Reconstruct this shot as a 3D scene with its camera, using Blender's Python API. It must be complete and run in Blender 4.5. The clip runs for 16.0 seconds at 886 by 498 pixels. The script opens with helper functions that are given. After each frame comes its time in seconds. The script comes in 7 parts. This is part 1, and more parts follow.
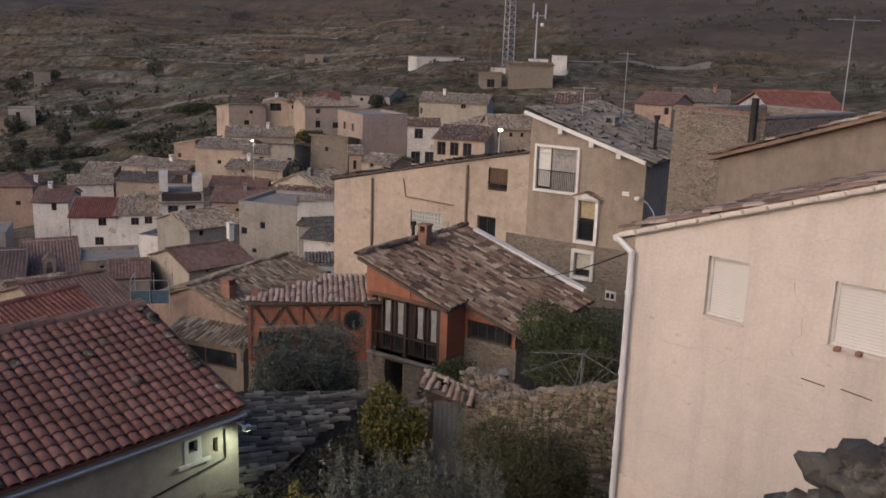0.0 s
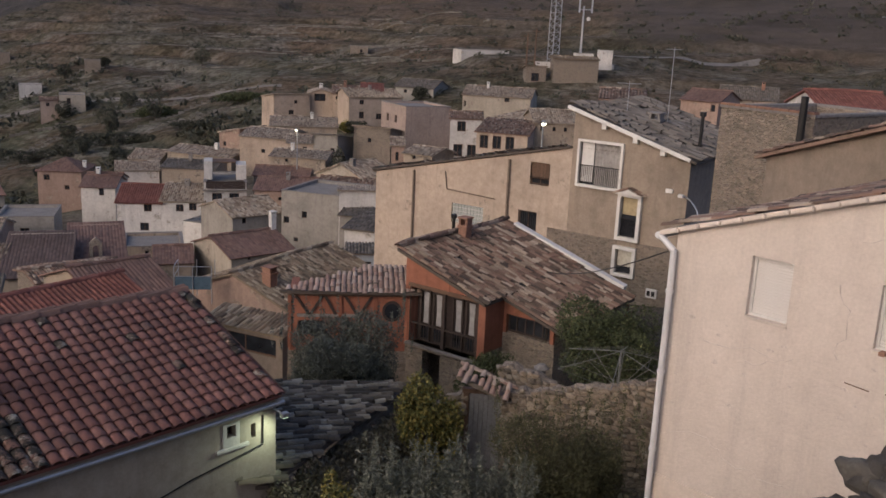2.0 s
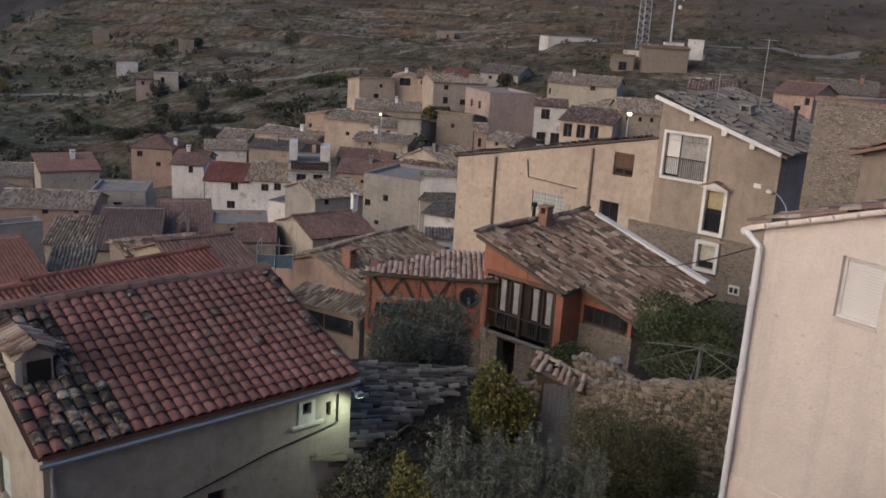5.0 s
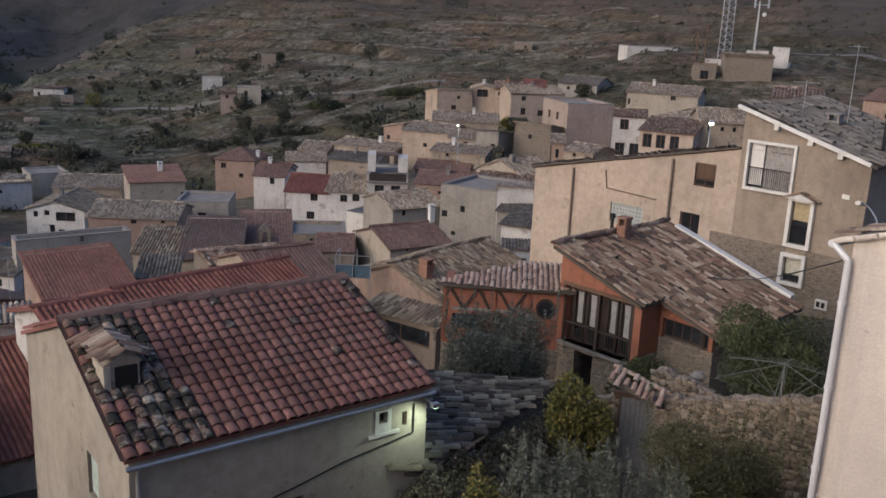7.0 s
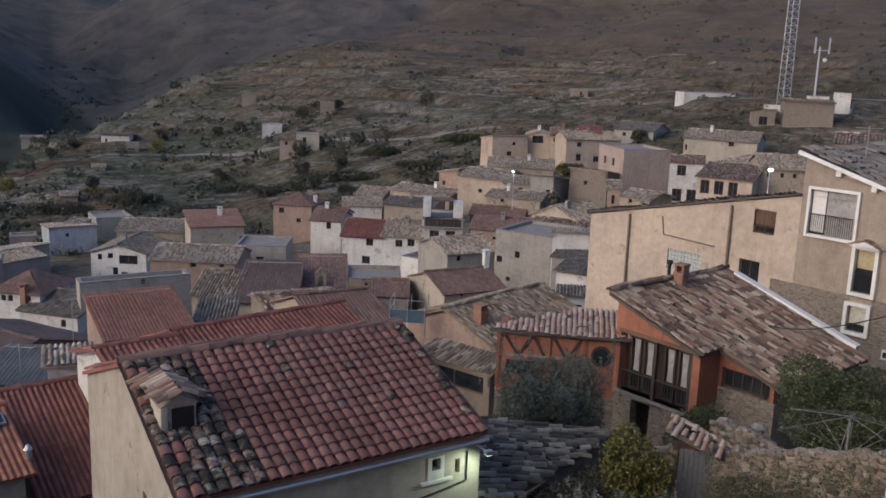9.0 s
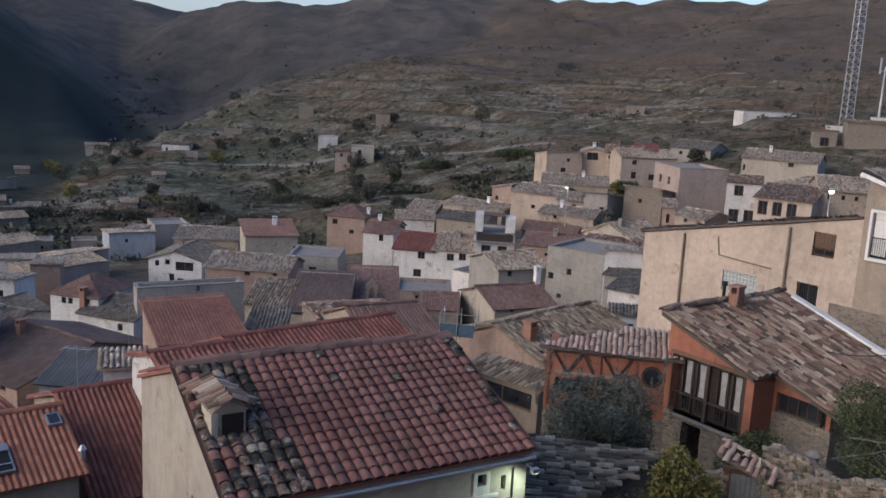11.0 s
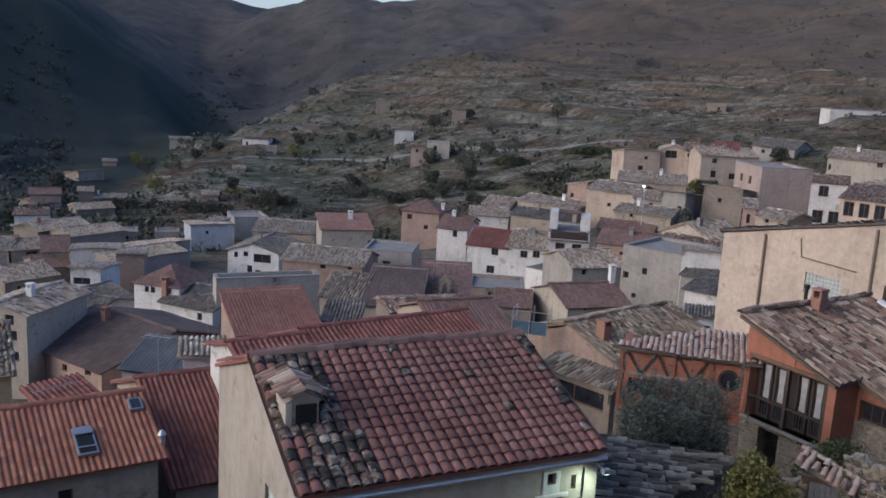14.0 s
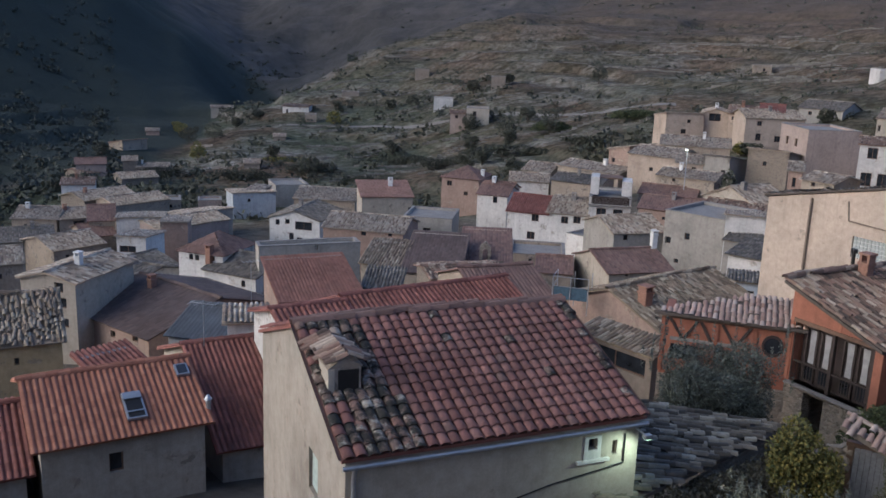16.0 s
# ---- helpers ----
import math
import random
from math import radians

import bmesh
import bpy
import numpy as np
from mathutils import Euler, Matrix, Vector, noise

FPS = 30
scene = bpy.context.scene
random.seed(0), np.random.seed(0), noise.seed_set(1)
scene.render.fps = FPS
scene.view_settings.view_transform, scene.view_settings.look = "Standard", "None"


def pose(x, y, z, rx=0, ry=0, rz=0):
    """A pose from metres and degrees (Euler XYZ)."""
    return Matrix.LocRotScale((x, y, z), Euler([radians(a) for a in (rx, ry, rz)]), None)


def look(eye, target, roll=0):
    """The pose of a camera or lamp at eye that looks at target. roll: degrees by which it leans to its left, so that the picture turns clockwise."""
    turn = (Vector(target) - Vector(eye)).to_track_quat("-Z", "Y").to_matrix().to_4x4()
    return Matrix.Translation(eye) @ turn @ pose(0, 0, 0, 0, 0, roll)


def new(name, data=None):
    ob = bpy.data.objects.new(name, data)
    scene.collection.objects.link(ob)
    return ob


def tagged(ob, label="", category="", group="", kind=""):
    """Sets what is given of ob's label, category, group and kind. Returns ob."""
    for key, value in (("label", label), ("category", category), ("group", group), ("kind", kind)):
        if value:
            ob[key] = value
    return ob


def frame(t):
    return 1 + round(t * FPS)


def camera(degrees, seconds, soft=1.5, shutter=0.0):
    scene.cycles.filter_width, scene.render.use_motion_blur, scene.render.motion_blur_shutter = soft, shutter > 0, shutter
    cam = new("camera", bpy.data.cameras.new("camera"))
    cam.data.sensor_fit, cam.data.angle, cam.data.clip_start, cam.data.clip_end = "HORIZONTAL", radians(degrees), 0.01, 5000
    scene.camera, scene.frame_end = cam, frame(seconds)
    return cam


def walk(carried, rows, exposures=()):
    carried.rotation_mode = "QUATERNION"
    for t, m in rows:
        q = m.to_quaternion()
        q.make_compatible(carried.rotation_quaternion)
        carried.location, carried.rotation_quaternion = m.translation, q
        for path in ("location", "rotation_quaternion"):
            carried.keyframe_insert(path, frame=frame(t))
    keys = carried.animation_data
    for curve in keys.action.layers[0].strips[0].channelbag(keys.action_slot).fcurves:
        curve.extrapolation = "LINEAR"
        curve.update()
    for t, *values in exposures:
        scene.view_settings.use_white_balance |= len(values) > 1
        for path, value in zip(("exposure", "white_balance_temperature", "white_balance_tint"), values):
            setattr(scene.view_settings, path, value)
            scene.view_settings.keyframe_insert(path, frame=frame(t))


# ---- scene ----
cam = camera(52.0, 16.0, soft=1.6)
PATH = [
    (0.0, pose(0, 0, 0, 76.90, -1.84, 0.09)),
    (0.5, pose(0, 0, 0, 76.74, -2.01, 0.50)),
    (1.0, pose(0, 0, 0, 76.66, -2.04, 1.11)),
    (1.5, pose(0, 0, 0, 76.48, -2.38, 2.01)),
    (2.0, pose(0, 0, 0, 76.35, -2.59, 2.86)),
    (2.5, pose(0, 0, 0, 76.22, -2.57, 3.54)),
    (3.0, pose(0, 0, 0, 76.03, -2.56, 4.35)),
    (3.5, pose(0, 0, 0, 75.84, -2.84, 5.17)),
    (6.0, pose(0, 0, 0, 74.98, -3.05, 10.42)),
    (6.5, pose(0, 0, 0, 75.03, -2.66, 11.58)),
    (7.0, pose(0, 0, 0, 75.67, -2.52, 12.96)),
    (7.5, pose(0, 0, 0, 76.63, -2.41, 13.98)),
    (8.0, pose(0, 0, 0, 77.68, -2.12, 14.81)),
    (8.5, pose(0, 0, 0, 77.99, -1.98, 15.45)),
    (9.0, pose(0, 0, 0, 78.39, -2.17, 16.41)),
    (11.5, pose(0, 0, 0, 79.28, -2.90, 20.75)),
    (12.0, pose(0, 0, 0, 79.45, -2.70, 21.65)),
    (12.5, pose(0, 0, 0, 79.42, -2.72, 22.45)),
    (13.0, pose(0, 0, 0, 79.27, -2.96, 23.27)),
    (13.5, pose(0, 0, 0, 79.06, -3.03, 24.02)),
    (14.0, pose(0, 0, 0, 78.65, -3.09, 24.64)),
    (14.5, pose(0, 0, 0, 78.09, -2.97, 25.15)),
    (15.0, pose(0, 0, 0, 77.53, -2.79, 25.82)),
    (15.5, pose(0, 0, 0, 76.93, -2.43, 26.39)),
    (16.0, pose(0, 0, 0, 76.42, -2.21, 27.04)),
]
walk(cam, PATH, [(0.0, 0.94, 6850, 4), (3.5, 0.95, 6750, 3), (6.0, 1.05, 6450, 0), (7.0, 1.14, 6400, 0), (9.0, 1.22, 6250, 0), (12.5, 1.33, 5850, 0), (16.0, 1.37, 5700, -3)])

# ---- world and light: clear dusk sky, a broad warm afterglow from behind the camera ----
world = bpy.data.worlds.new("world")
scene.world = world
world.use_nodes = True
wn, wl = world.node_tree.nodes, world.node_tree.links
sky = wn.new("ShaderNodeTexSky")
sky.sky_type = 'NISHITA'
sky.sun_disc = False
sky.sun_elevation = radians(14.0)
sky.sun_rotation = radians(225.0)
sky.air_density = 0.85
sky.dust_density = 2.0
sky.ozone_density = 2.2
hue = wn.new("ShaderNodeMix")
hue.data_type, hue.blend_type = 'RGBA', 'MULTIPLY'
hue.inputs[0].default_value = 1.0
hue.inputs[7].default_value = (1.12, 0.96, 1.12, 1)  # slight violet cast of late dusk
wl.new(sky.outputs[0], hue.inputs[6])
wl.new(hue.outputs[2], wn["Background"].inputs[0])
wn["Background"].inputs[1].default_value = 0.105
sun_data = bpy.data.lights.new("sun", 'SUN')
sun_data.energy = 1.15
sun_data.angle = radians(75)
sun_data.color = (1.0, 0.86, 0.68)
sun = new("sun", sun_data)
sun.matrix_world = look((-80, -80, 45), (0, 0, 0))

# ---- materials ----
def nodes_of(name):
    m = bpy.data.materials.new(name)
    m.use_nodes = True
    return m, m.node_tree.nodes, m.node_tree.links, m.node_tree.nodes["Principled BSDF"]


def tex_noise(n, l, scale, detail=6, rough=0.6, vec=None):
    t = n.new("ShaderNodeTexNoise")
    t.inputs["Scale"].default_value, t.inputs["Detail"].default_value, t.inputs["Roughness"].default_value = scale, detail, rough
    if vec:
        l.new(vec, t.inputs["Vector"])
    return t.outputs["Fac"]


def ramp(n, l, fac, stops):
    r = n.new("ShaderNodeValToRGB")
    e = r.color_ramp.elements
    while len(e) < len(stops):
        e.new(0.5)
    for el, (p, c) in zip(e, stops):
        el.position, el.color = p, (*c, 1)
    l.new(fac, r.inputs[0])
    return r.outputs[0]


def mix(n, l, a, b, fac, mode='MIX'):
    m = n.new("ShaderNodeMix")
    m.data_type, m.blend_type = 'RGBA', mode
    for sock, v in ((m.inputs[6], a), (m.inputs[7], b), (m.inputs[0], fac)):
        if isinstance(v, (int, float)):
            sock.default_value = v
        elif isinstance(v, tuple):
            sock.default_value = (*v, 1)
        else:
            l.new(v, sock)
    return m.outputs[2]


def bump(n, l, b, fac, strength, dist):
    k = n.new("ShaderNodeBump")
    k.inputs["Strength"].default_value, k.inputs["Distance"].default_value = strength, dist
    l.new(fac, k.inputs["Height"])
    l.new(k.outputs[0], b.inputs["Normal"])


def mul(c, k):
    return tuple(v * k for v in c)


def plaster(name, col, worn=0.35, patch=(0.30, 0.25, 0.20), scale=1.0, even=0.0):
    """Rendered wall: blotches, rain streaks, fallen plaster with stone behind, fine grain; no two houses alike."""
    m, n, l, b = nodes_of(name)
    tc = n.new("ShaderNodeTexCoord").outputs["Object"]
    rnd = n.new("ShaderNodeObjectInfo").outputs["Random"]
    off = n.new("ShaderNodeVectorMath")
    off.operation = 'ADD'
    sc = n.new("ShaderNodeMath")
    sc.operation = 'MULTIPLY'
    sc.inputs[1].default_value = 57.0
    l.new(rnd, sc.inputs[0])
    l.new(tc, off.inputs[0])
    l.new(sc.outputs[0], off.inputs[1])
    co = off.outputs[0]
    big = tex_noise(n, l, 0.28 * scale, 6, 0.65, co)
    c = ramp(n, l, big, ((0.28, mul(col, 0.68 + 0.24 * even)), (0.5, col), (0.74, mul(col, 1.14 - 0.08 * even))))
    tone = ramp(n, l, rnd, ((0.0, (0.80, 0.78, 0.75)), (0.5, (1.0, 0.99, 0.96)), (1.0, (0.92, 0.88, 0.82))))
    c = mix(n, l, c, tone, 0.8, 'MULTIPLY')
    mp = n.new("ShaderNodeMapping")
    mp.inputs["Scale"].default_value = (2.2, 2.2, 0.22)
    l.new(co, mp.inputs[0])
    streak = tex_noise(n, l, 1.1 * scale, 7, 0.7, mp.outputs[0])
    c = mix(n, l, c, mul(col, 0.5), ramp(n, l, streak, ((0.50, (0, 0, 0)), (0.80, (0.6, 0.6, 0.6)))))
    pt = tex_noise(n, l, 0.75 * scale, 10, 0.72, co)
    k = 0.62 - 0.12 * worn
    pf = ramp(n, l, pt, ((k, (0, 0, 0)), (k + 0.035, (min(1, worn * 1.8),) * 3)))
    v = n.new("ShaderNodeTexVoronoi")
    v.inputs["Scale"].default_value = 4.5
    l.new(co, v.inputs["Vector"])
    vs = n.new("ShaderNodeSeparateColor")
    l.new(v.outputs["Color"], vs.inputs[0])
    stones = ramp(n, l, vs.outputs[0], ((0.0, mul(patch, 0.55)), (0.6, patch), (1.0, mul(patch, 1.3))))
    c = mix(n, l, c, stones, pf)
    mid = tex_noise(n, l, 3.2 * scale, 9, 0.75, co)
    c = mix(n, l, c, ramp(n, l, mid, ((0.3, (0.68, 0.66, 0.64)), (0.62, (1.04, 1.04, 1.04)))), 0.7 - 0.45 * even, 'MULTIPLY')
    fine = tex_noise(n, l, 16, 8, 0.7, co)
    c = mix(n, l, c, ramp(n, l, fine, ((0.3, (0.7, 0.7, 0.7)), (0.7, (1, 1, 1)))), 0.5, 'MULTIPLY')
    l.new(c, b.inputs["Base Color"])
    b.inputs["Roughness"].default_value = 0.92
    bump(n, l, b, mix(n, l, fine, mid, 0.5), 0.6, 0.04)
    return m


def masonry(name, cols, mortar, size=3.2, flat=1.6):
    """Rubble stone: irregular cells with recessed joints."""
    m, n, l, b = nodes_of(name)
    co = n.new("ShaderNodeTexCoord").outputs["Object"]
    mp = n.new("ShaderNodeMapping")
    mp.inputs["Scale"].default_value = (1, 1, flat)
    l.new(co, mp.inputs[0])
    w = n.new("ShaderNodeTexNoise")
    w.inputs["Scale"].default_value = 2.0
    l.new(mp.outputs[0], w.inputs["Vector"])
    wm = mix(n, l, mp.outputs[0], w.outputs["Color"], 0.12)
    v = n.new("ShaderNodeTexVoronoi")
    v.inputs["Scale"].default_value = size
    l.new(wm, v.inputs["Vector"])
    e = n.new("ShaderNodeTexVoronoi")
    e.feature = 'DISTANCE_TO_EDGE'
    e.inputs["Scale"].default_value = size
    l.new(wm, e.inputs["Vector"])
    sep = n.new("ShaderNodeSeparateColor")
    l.new(v.outputs["Color"], sep.inputs[0])
    c = ramp(n, l, sep.outputs[0], ((0.0, cols[0]), (0.4, cols[1]), (0.75, cols[2]), (1.0, cols[3])))
    j = ramp(n, l, e.outputs["Distance"], ((0.02, (1, 1, 1)), (0.10, (0, 0, 0))))
    pt = ramp(n, l, tex_noise(n, l, 0.6, 6, 0.6, co), ((0.42, (0, 0, 0)), (0.62, (0.8, 0.8, 0.8))))
    c = mix(n, l, c, mortar, j)
    c = mix(n, l, c, mortar, mix(n, l, pt, (0.5, 0.5, 0.5), 1.0, 'MULTIPLY'))
    fine = tex_noise(n, l, 9, 8, 0.7, co)
    c = mix(n, l, c, ramp(n, l, fine, ((0.25, (0.6, 0.6, 0.6)), (0.7, (1, 1, 1)))), 0.6, 'MULTIPLY')
    l.new(c, b.inputs["Base Color"])
    b.inputs["Roughness"].default_value = 0.95
    h = mix(n, l, ramp(n, l, e.outputs["Distance"], ((0.0, (0, 0, 0)), (0.16, (1, 1, 1)))), fine, 0.35)
    bump(n, l, b, h, 0.9, 0.08)
    return m


def tiles(name, stops, lichen=(0.30, 0.29, 0.24), amount=0.5, own=False):
    """Fired clay: each tile its own tone, lichen and soot over all."""
    m, n, l, b = nodes_of(name)
    if own:
        r = n.new("ShaderNodeObjectInfo").outputs["Random"]
    else:
        r = n.new("ShaderNodeNewGeometry").outputs["Random Per Island"]
    c = ramp(n, l, r, stops)
    co = n.new("ShaderNodeNewGeometry").outputs["Position"]
    li = ramp(n, l, tex_noise(n, l, 0.8, 9, 0.75, co), ((0.46, (0, 0, 0)), (0.68, (amount, amount, amount))))
    c = mix(n, l, c, lichen, li)
    so = ramp(n, l, tex_noise(n, l, 0.45, 6, 0.6, co), ((0.35, (0.68, 0.66, 0.64)), (0.6, (1, 1, 1))))
    c = mix(n, l, c, so, 0.7, 'MULTIPLY')
    fine = tex_noise(n, l, 22, 7, 0.7, co)
    c = mix(n, l, c, ramp(n, l, fine, ((0.3, (0.65, 0.65, 0.65)), (0.65, (1, 1, 1)))), 0.6, 'MULTIPLY')
    l.new(c, b.inputs["Base Color"])
    b.inputs["Roughness"].default_value = 0.9
    bump(n, l, b, fine, 0.4, 0.02)
    return m


def simple(name, col, rough=0.7, metal=0.0, grain=6.0, vary=0.3, alpha=1.0):
    m, n, l, b = nodes_of(name)
    co = n.new("ShaderNodeTexCoord").outputs["Object"]
    f = tex_noise(n, l, grain, 7, 0.65, co)
    g = tex_noise(n, l, grain * 0.12, 4, 0.6, co)
    c = ramp(n, l, f, ((0.3, mul(col, 1 - vary)), (0.7, mul(col, 1 + vary * 0.5))))
    c = mix(n, l, c, ramp(n, l, g, ((0.35, (0.75, 0.75, 0.75)), (0.65, (1, 1, 1)))), 0.7, 'MULTIPLY')
    l.new(c, b.inputs["Base Color"])
    b.inputs["Roughness"].default_value, b.inputs["Metallic"].default_value = rough, metal
    bump(n, l, b, f, 0.25, 0.01)
    return m


def pane_glass(name, col=(0.02, 0.022, 0.026)):
    m, n, l, b = nodes_of(name)
    co = n.new("ShaderNodeTexCoord").outputs["Object"]
    l.new(ramp(n, l, tex_noise(n, l, 1.5, 3, 0.5, co), ((0.3, mul(col, 0.6)), (0.7, mul(col, 1.6)))), b.inputs["Base Color"])
    b.inputs["Roughness"].default_value = 0.12
    return m


def leafy(name, stops):
    m, n, l, b = nodes_of(name)
    g = n.new("ShaderNodeNewGeometry")
    c = ramp(n, l, g.outputs["Random Per Island"], stops)
    f = tex_noise(n, l, 0.8, 4, 0.6, g.outputs["Position"])
    c = mix(n, l, c, ramp(n, l, f, ((0.3, (0.6, 0.6, 0.6)), (0.7, (1, 1, 1)))), 0.8, 'MULTIPLY')
    l.new(c, b.inputs["Base Color"])
    b.inputs["Roughness"].default_value = 0.75
    return m


WALL = {
    "beige": plaster("beige_plaster", (0.46, 0.375, 0.305), 0.35, (0.31, 0.26, 0.21)),
    "brown": plaster("brown_plaster", (0.31, 0.255, 0.205), 0.1, (0.27, 0.22, 0.18)),
    "cream": plaster("cream_plaster", (0.41, 0.365, 0.305), 0.4),
    "grey": plaster("cement_plaster", (0.34, 0.318, 0.288), 0.3, (0.24, 0.215, 0.185)),
    "white": plaster("white_lime_plaster", (0.63, 0.615, 0.59), 0.45, (0.42, 0.38, 0.33)),
    "blue": plaster("pale_blue_plaster", (0.40, 0.44, 0.49), 0.3, (0.4, 0.38, 0.36)),
    "pink": plaster("salmon_plaster", (0.37, 0.265, 0.215), 0.45, (0.35, 0.28, 0.22)),
    "rose": plaster("rose_plaster", (0.37, 0.295, 0.26), 0.25, (0.40, 0.30, 0.25)),
    "orange": plaster("orange_plaster", (0.31, 0.125, 0.078), 0.2, (0.34, 0.14, 0.08)),
    "yellow": plaster("ochre_plaster", (0.46, 0.35, 0.20), 0.3),
    "shell": plaster("shell_white_render", (0.70, 0.625, 0.56), 0.03, (0.55, 0.47, 0.41), 0.7, 0.9),
    "stone": masonry("rubble_stone", ((0.15, 0.125, 0.10), (0.27, 0.22, 0.17), (0.34, 0.27, 0.205), (0.21, 0.175, 0.15)), (0.30, 0.255, 0.205), 7.0, 1.9),
    "earth": plaster("earth_and_stone", (0.35, 0.29, 0.23), 0.6, (0.26, 0.22, 0.18)),
}
OLD = ((0.0, (0.13, 0.098, 0.074)), (0.3, (0.28, 0.208, 0.152)), (0.65, (0.42, 0.335, 0.25)), (1.0, (0.54, 0.47, 0.375)))
ROOF = {
    "old": tiles("weathered_clay_tile", OLD, (0.25, 0.24, 0.20), 0.6),
    "warm": tiles("patched_clay_tile", ((0.0, (0.06, 0.045, 0.036)), (0.25, (0.16, 0.10, 0.072)), (0.55, (0.27, 0.165, 0.12)), (0.8, (0.33, 0.25, 0.185)), (1.0, (0.48, 0.39, 0.30))), (0.12, 0.10, 0.075), 0.6),
    "red": tiles("red_clay_tile", ((0.0, (0.18, 0.065, 0.05)), (0.5, (0.235, 0.088, 0.066)), (1.0, (0.29, 0.115, 0.085))), (0.18, 0.11, 0.09), 0.3),
    "rust": tiles("rust_brown_tile", ((0.0, (0.14, 0.082, 0.066)), (0.5, (0.195, 0.115, 0.09)), (1.0, (0.25, 0.15, 0.118))), (0.17, 0.13, 0.11), 0.4),
    "bright": tiles("orange_red_tile", ((0.0, (0.26, 0.10, 0.06)), (0.5, (0.33, 0.135, 0.08)), (1.0, (0.40, 0.175, 0.105))), (0.28, 0.14, 0.09), 0.2),
    "slate": tiles("blue_grey_sheet", ((0.0, (0.10, 0.11, 0.12)), (1.0, (0.13, 0.14, 0.15))), (0.2, 0.2, 0.2), 0.2),
    "mud": tiles("mud_brown_tile", ((0.0, (0.11, 0.08, 0.055)), (0.5, (0.24, 0.175, 0.12)), (0.8, (0.33, 0.26, 0.185)), (1.0, (0.45, 0.38, 0.28))), (0.20, 0.19, 0.13), 0.5),
    "salmon": tiles("salmon_red_tile", ((0.0, (0.25, 0.13, 0.095)), (0.5, (0.32, 0.175, 0.13)), (1.0, (0.38, 0.22, 0.165))), (0.27, 0.19, 0.14), 0.4),
    "plum": tiles("plum_brown_tile", ((0.0, (0.095, 0.066, 0.058)), (0.5, (0.125, 0.086, 0.074)), (1.0, (0.16, 0.11, 0.094))), (0.12, 0.10, 0.09), 0.4),
    "tawny": tiles("tawny_red_tile", ((0.0, (0.20, 0.09, 0.062)), (0.5, (0.25, 0.11, 0.075)), (1.0, (0.29, 0.135, 0.095))), (0.22, 0.12, 0.085), 0.4),
    "dark": tiles("dark_soot_tile", ((0.0, (0.09, 0.076, 0.062)), (0.5, (0.18, 0.150, 0.118)), (1.0, (0.29, 0.25, 0.20))), (0.22, 0.21, 0.19), 0.6),
}
DECK = simple("roof_boarding", (0.10, 0.08, 0.065), 0.9)
GLASS = pane_glass("dark_window_glass")
TRIM = simple("white_painted_trim", (0.68, 0.66, 0.62), 0.6, grain=4, vary=0.12)
WOOD = simple("brown_wood", (0.13, 0.075, 0.045), 0.75, grain=8)
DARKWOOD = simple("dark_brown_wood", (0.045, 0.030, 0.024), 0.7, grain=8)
IRON = simple("dark_iron", (0.035, 0.033, 0.032), 0.55, 0.6, vary=0.2)
STEEL = simple("galvanised_steel", (0.42, 0.43, 0.44), 0.45, 0.7, vary=0.15)
BRICK = simple("brick_red", (0.27, 0.145, 0.10), 0.9, grain=10)
CONCRETE = simple("weathered_concrete", (0.24, 0.22, 0.20), 0.95)


# ---- mesh helpers ----
def link(name, verts, faces, material, parent=None, label="", m=None, smooth=False, kind=""):
    me = bpy.data.meshes.new(name)
    me.from_pydata([tuple(v) for v in verts], [], [tuple(f) for f in faces])
    me.materials.append(material)
    if smooth:
        me.polygons.foreach_set("use_smooth", [True] * len(me.polygons))
    me.update()
    ob = new(name, me)
    if parent:
        ob.parent = parent
    if m is not None:
        ob.matrix_basis = m
    return tagged(ob, label, kind=kind)


def part(name, bm, material, parent, label="", m=None):
    """Link a bmesh as one mesh object under a thing or a part."""
    me = bpy.data.meshes.new(name)
    bmesh.ops.recalc_face_normals(bm, faces=bm.faces[:])
    bm.to_mesh(me)
    bm.free()
    me.materials.append(material)
    ob = new(name, me)
    ob.parent = parent
    if m is not None:
        ob.matrix_basis = m
    return tagged(ob, label)


def thing(name, m, label, category, group="", kind=""):
    ob = new(name)
    ob.empty_display_size = 0.2
    ob.matrix_world = m
    return tagged(ob, label, category, group, kind)


def add_box(bm, x0, x1, y0, y1, z0, z1, bevel=0.0, m=None):
    got = bmesh.ops.create_cube(bm, size=1)["verts"]
    for v in got:
        v.co = Vector(((x0 + x1) / 2 + v.co.x * (x1 - x0), (y0 + y1) / 2 + v.co.y * (y1 - y0), (z0 + z1) / 2 + v.co.z * (z1 - z0)))
    if bevel:
        es = list({e for v in got for e in v.link_edges})
        got = [v for v in bmesh.ops.bevel(bm, geom=es, offset=bevel, segments=2, affect='EDGES')["verts"]]
    if m is not None:
        bmesh.ops.transform(bm, matrix=m, verts=list({v for v in got}))


def box(name, x0, x1, y0, y1, z0, z1, material, parent, label="", bevel=0.01, m=None):
    bm = bmesh.new()
    add_box(bm, x0, x1, y0, y1, z0, z1, bevel)
    return part(name, bm, material, parent, label, m)


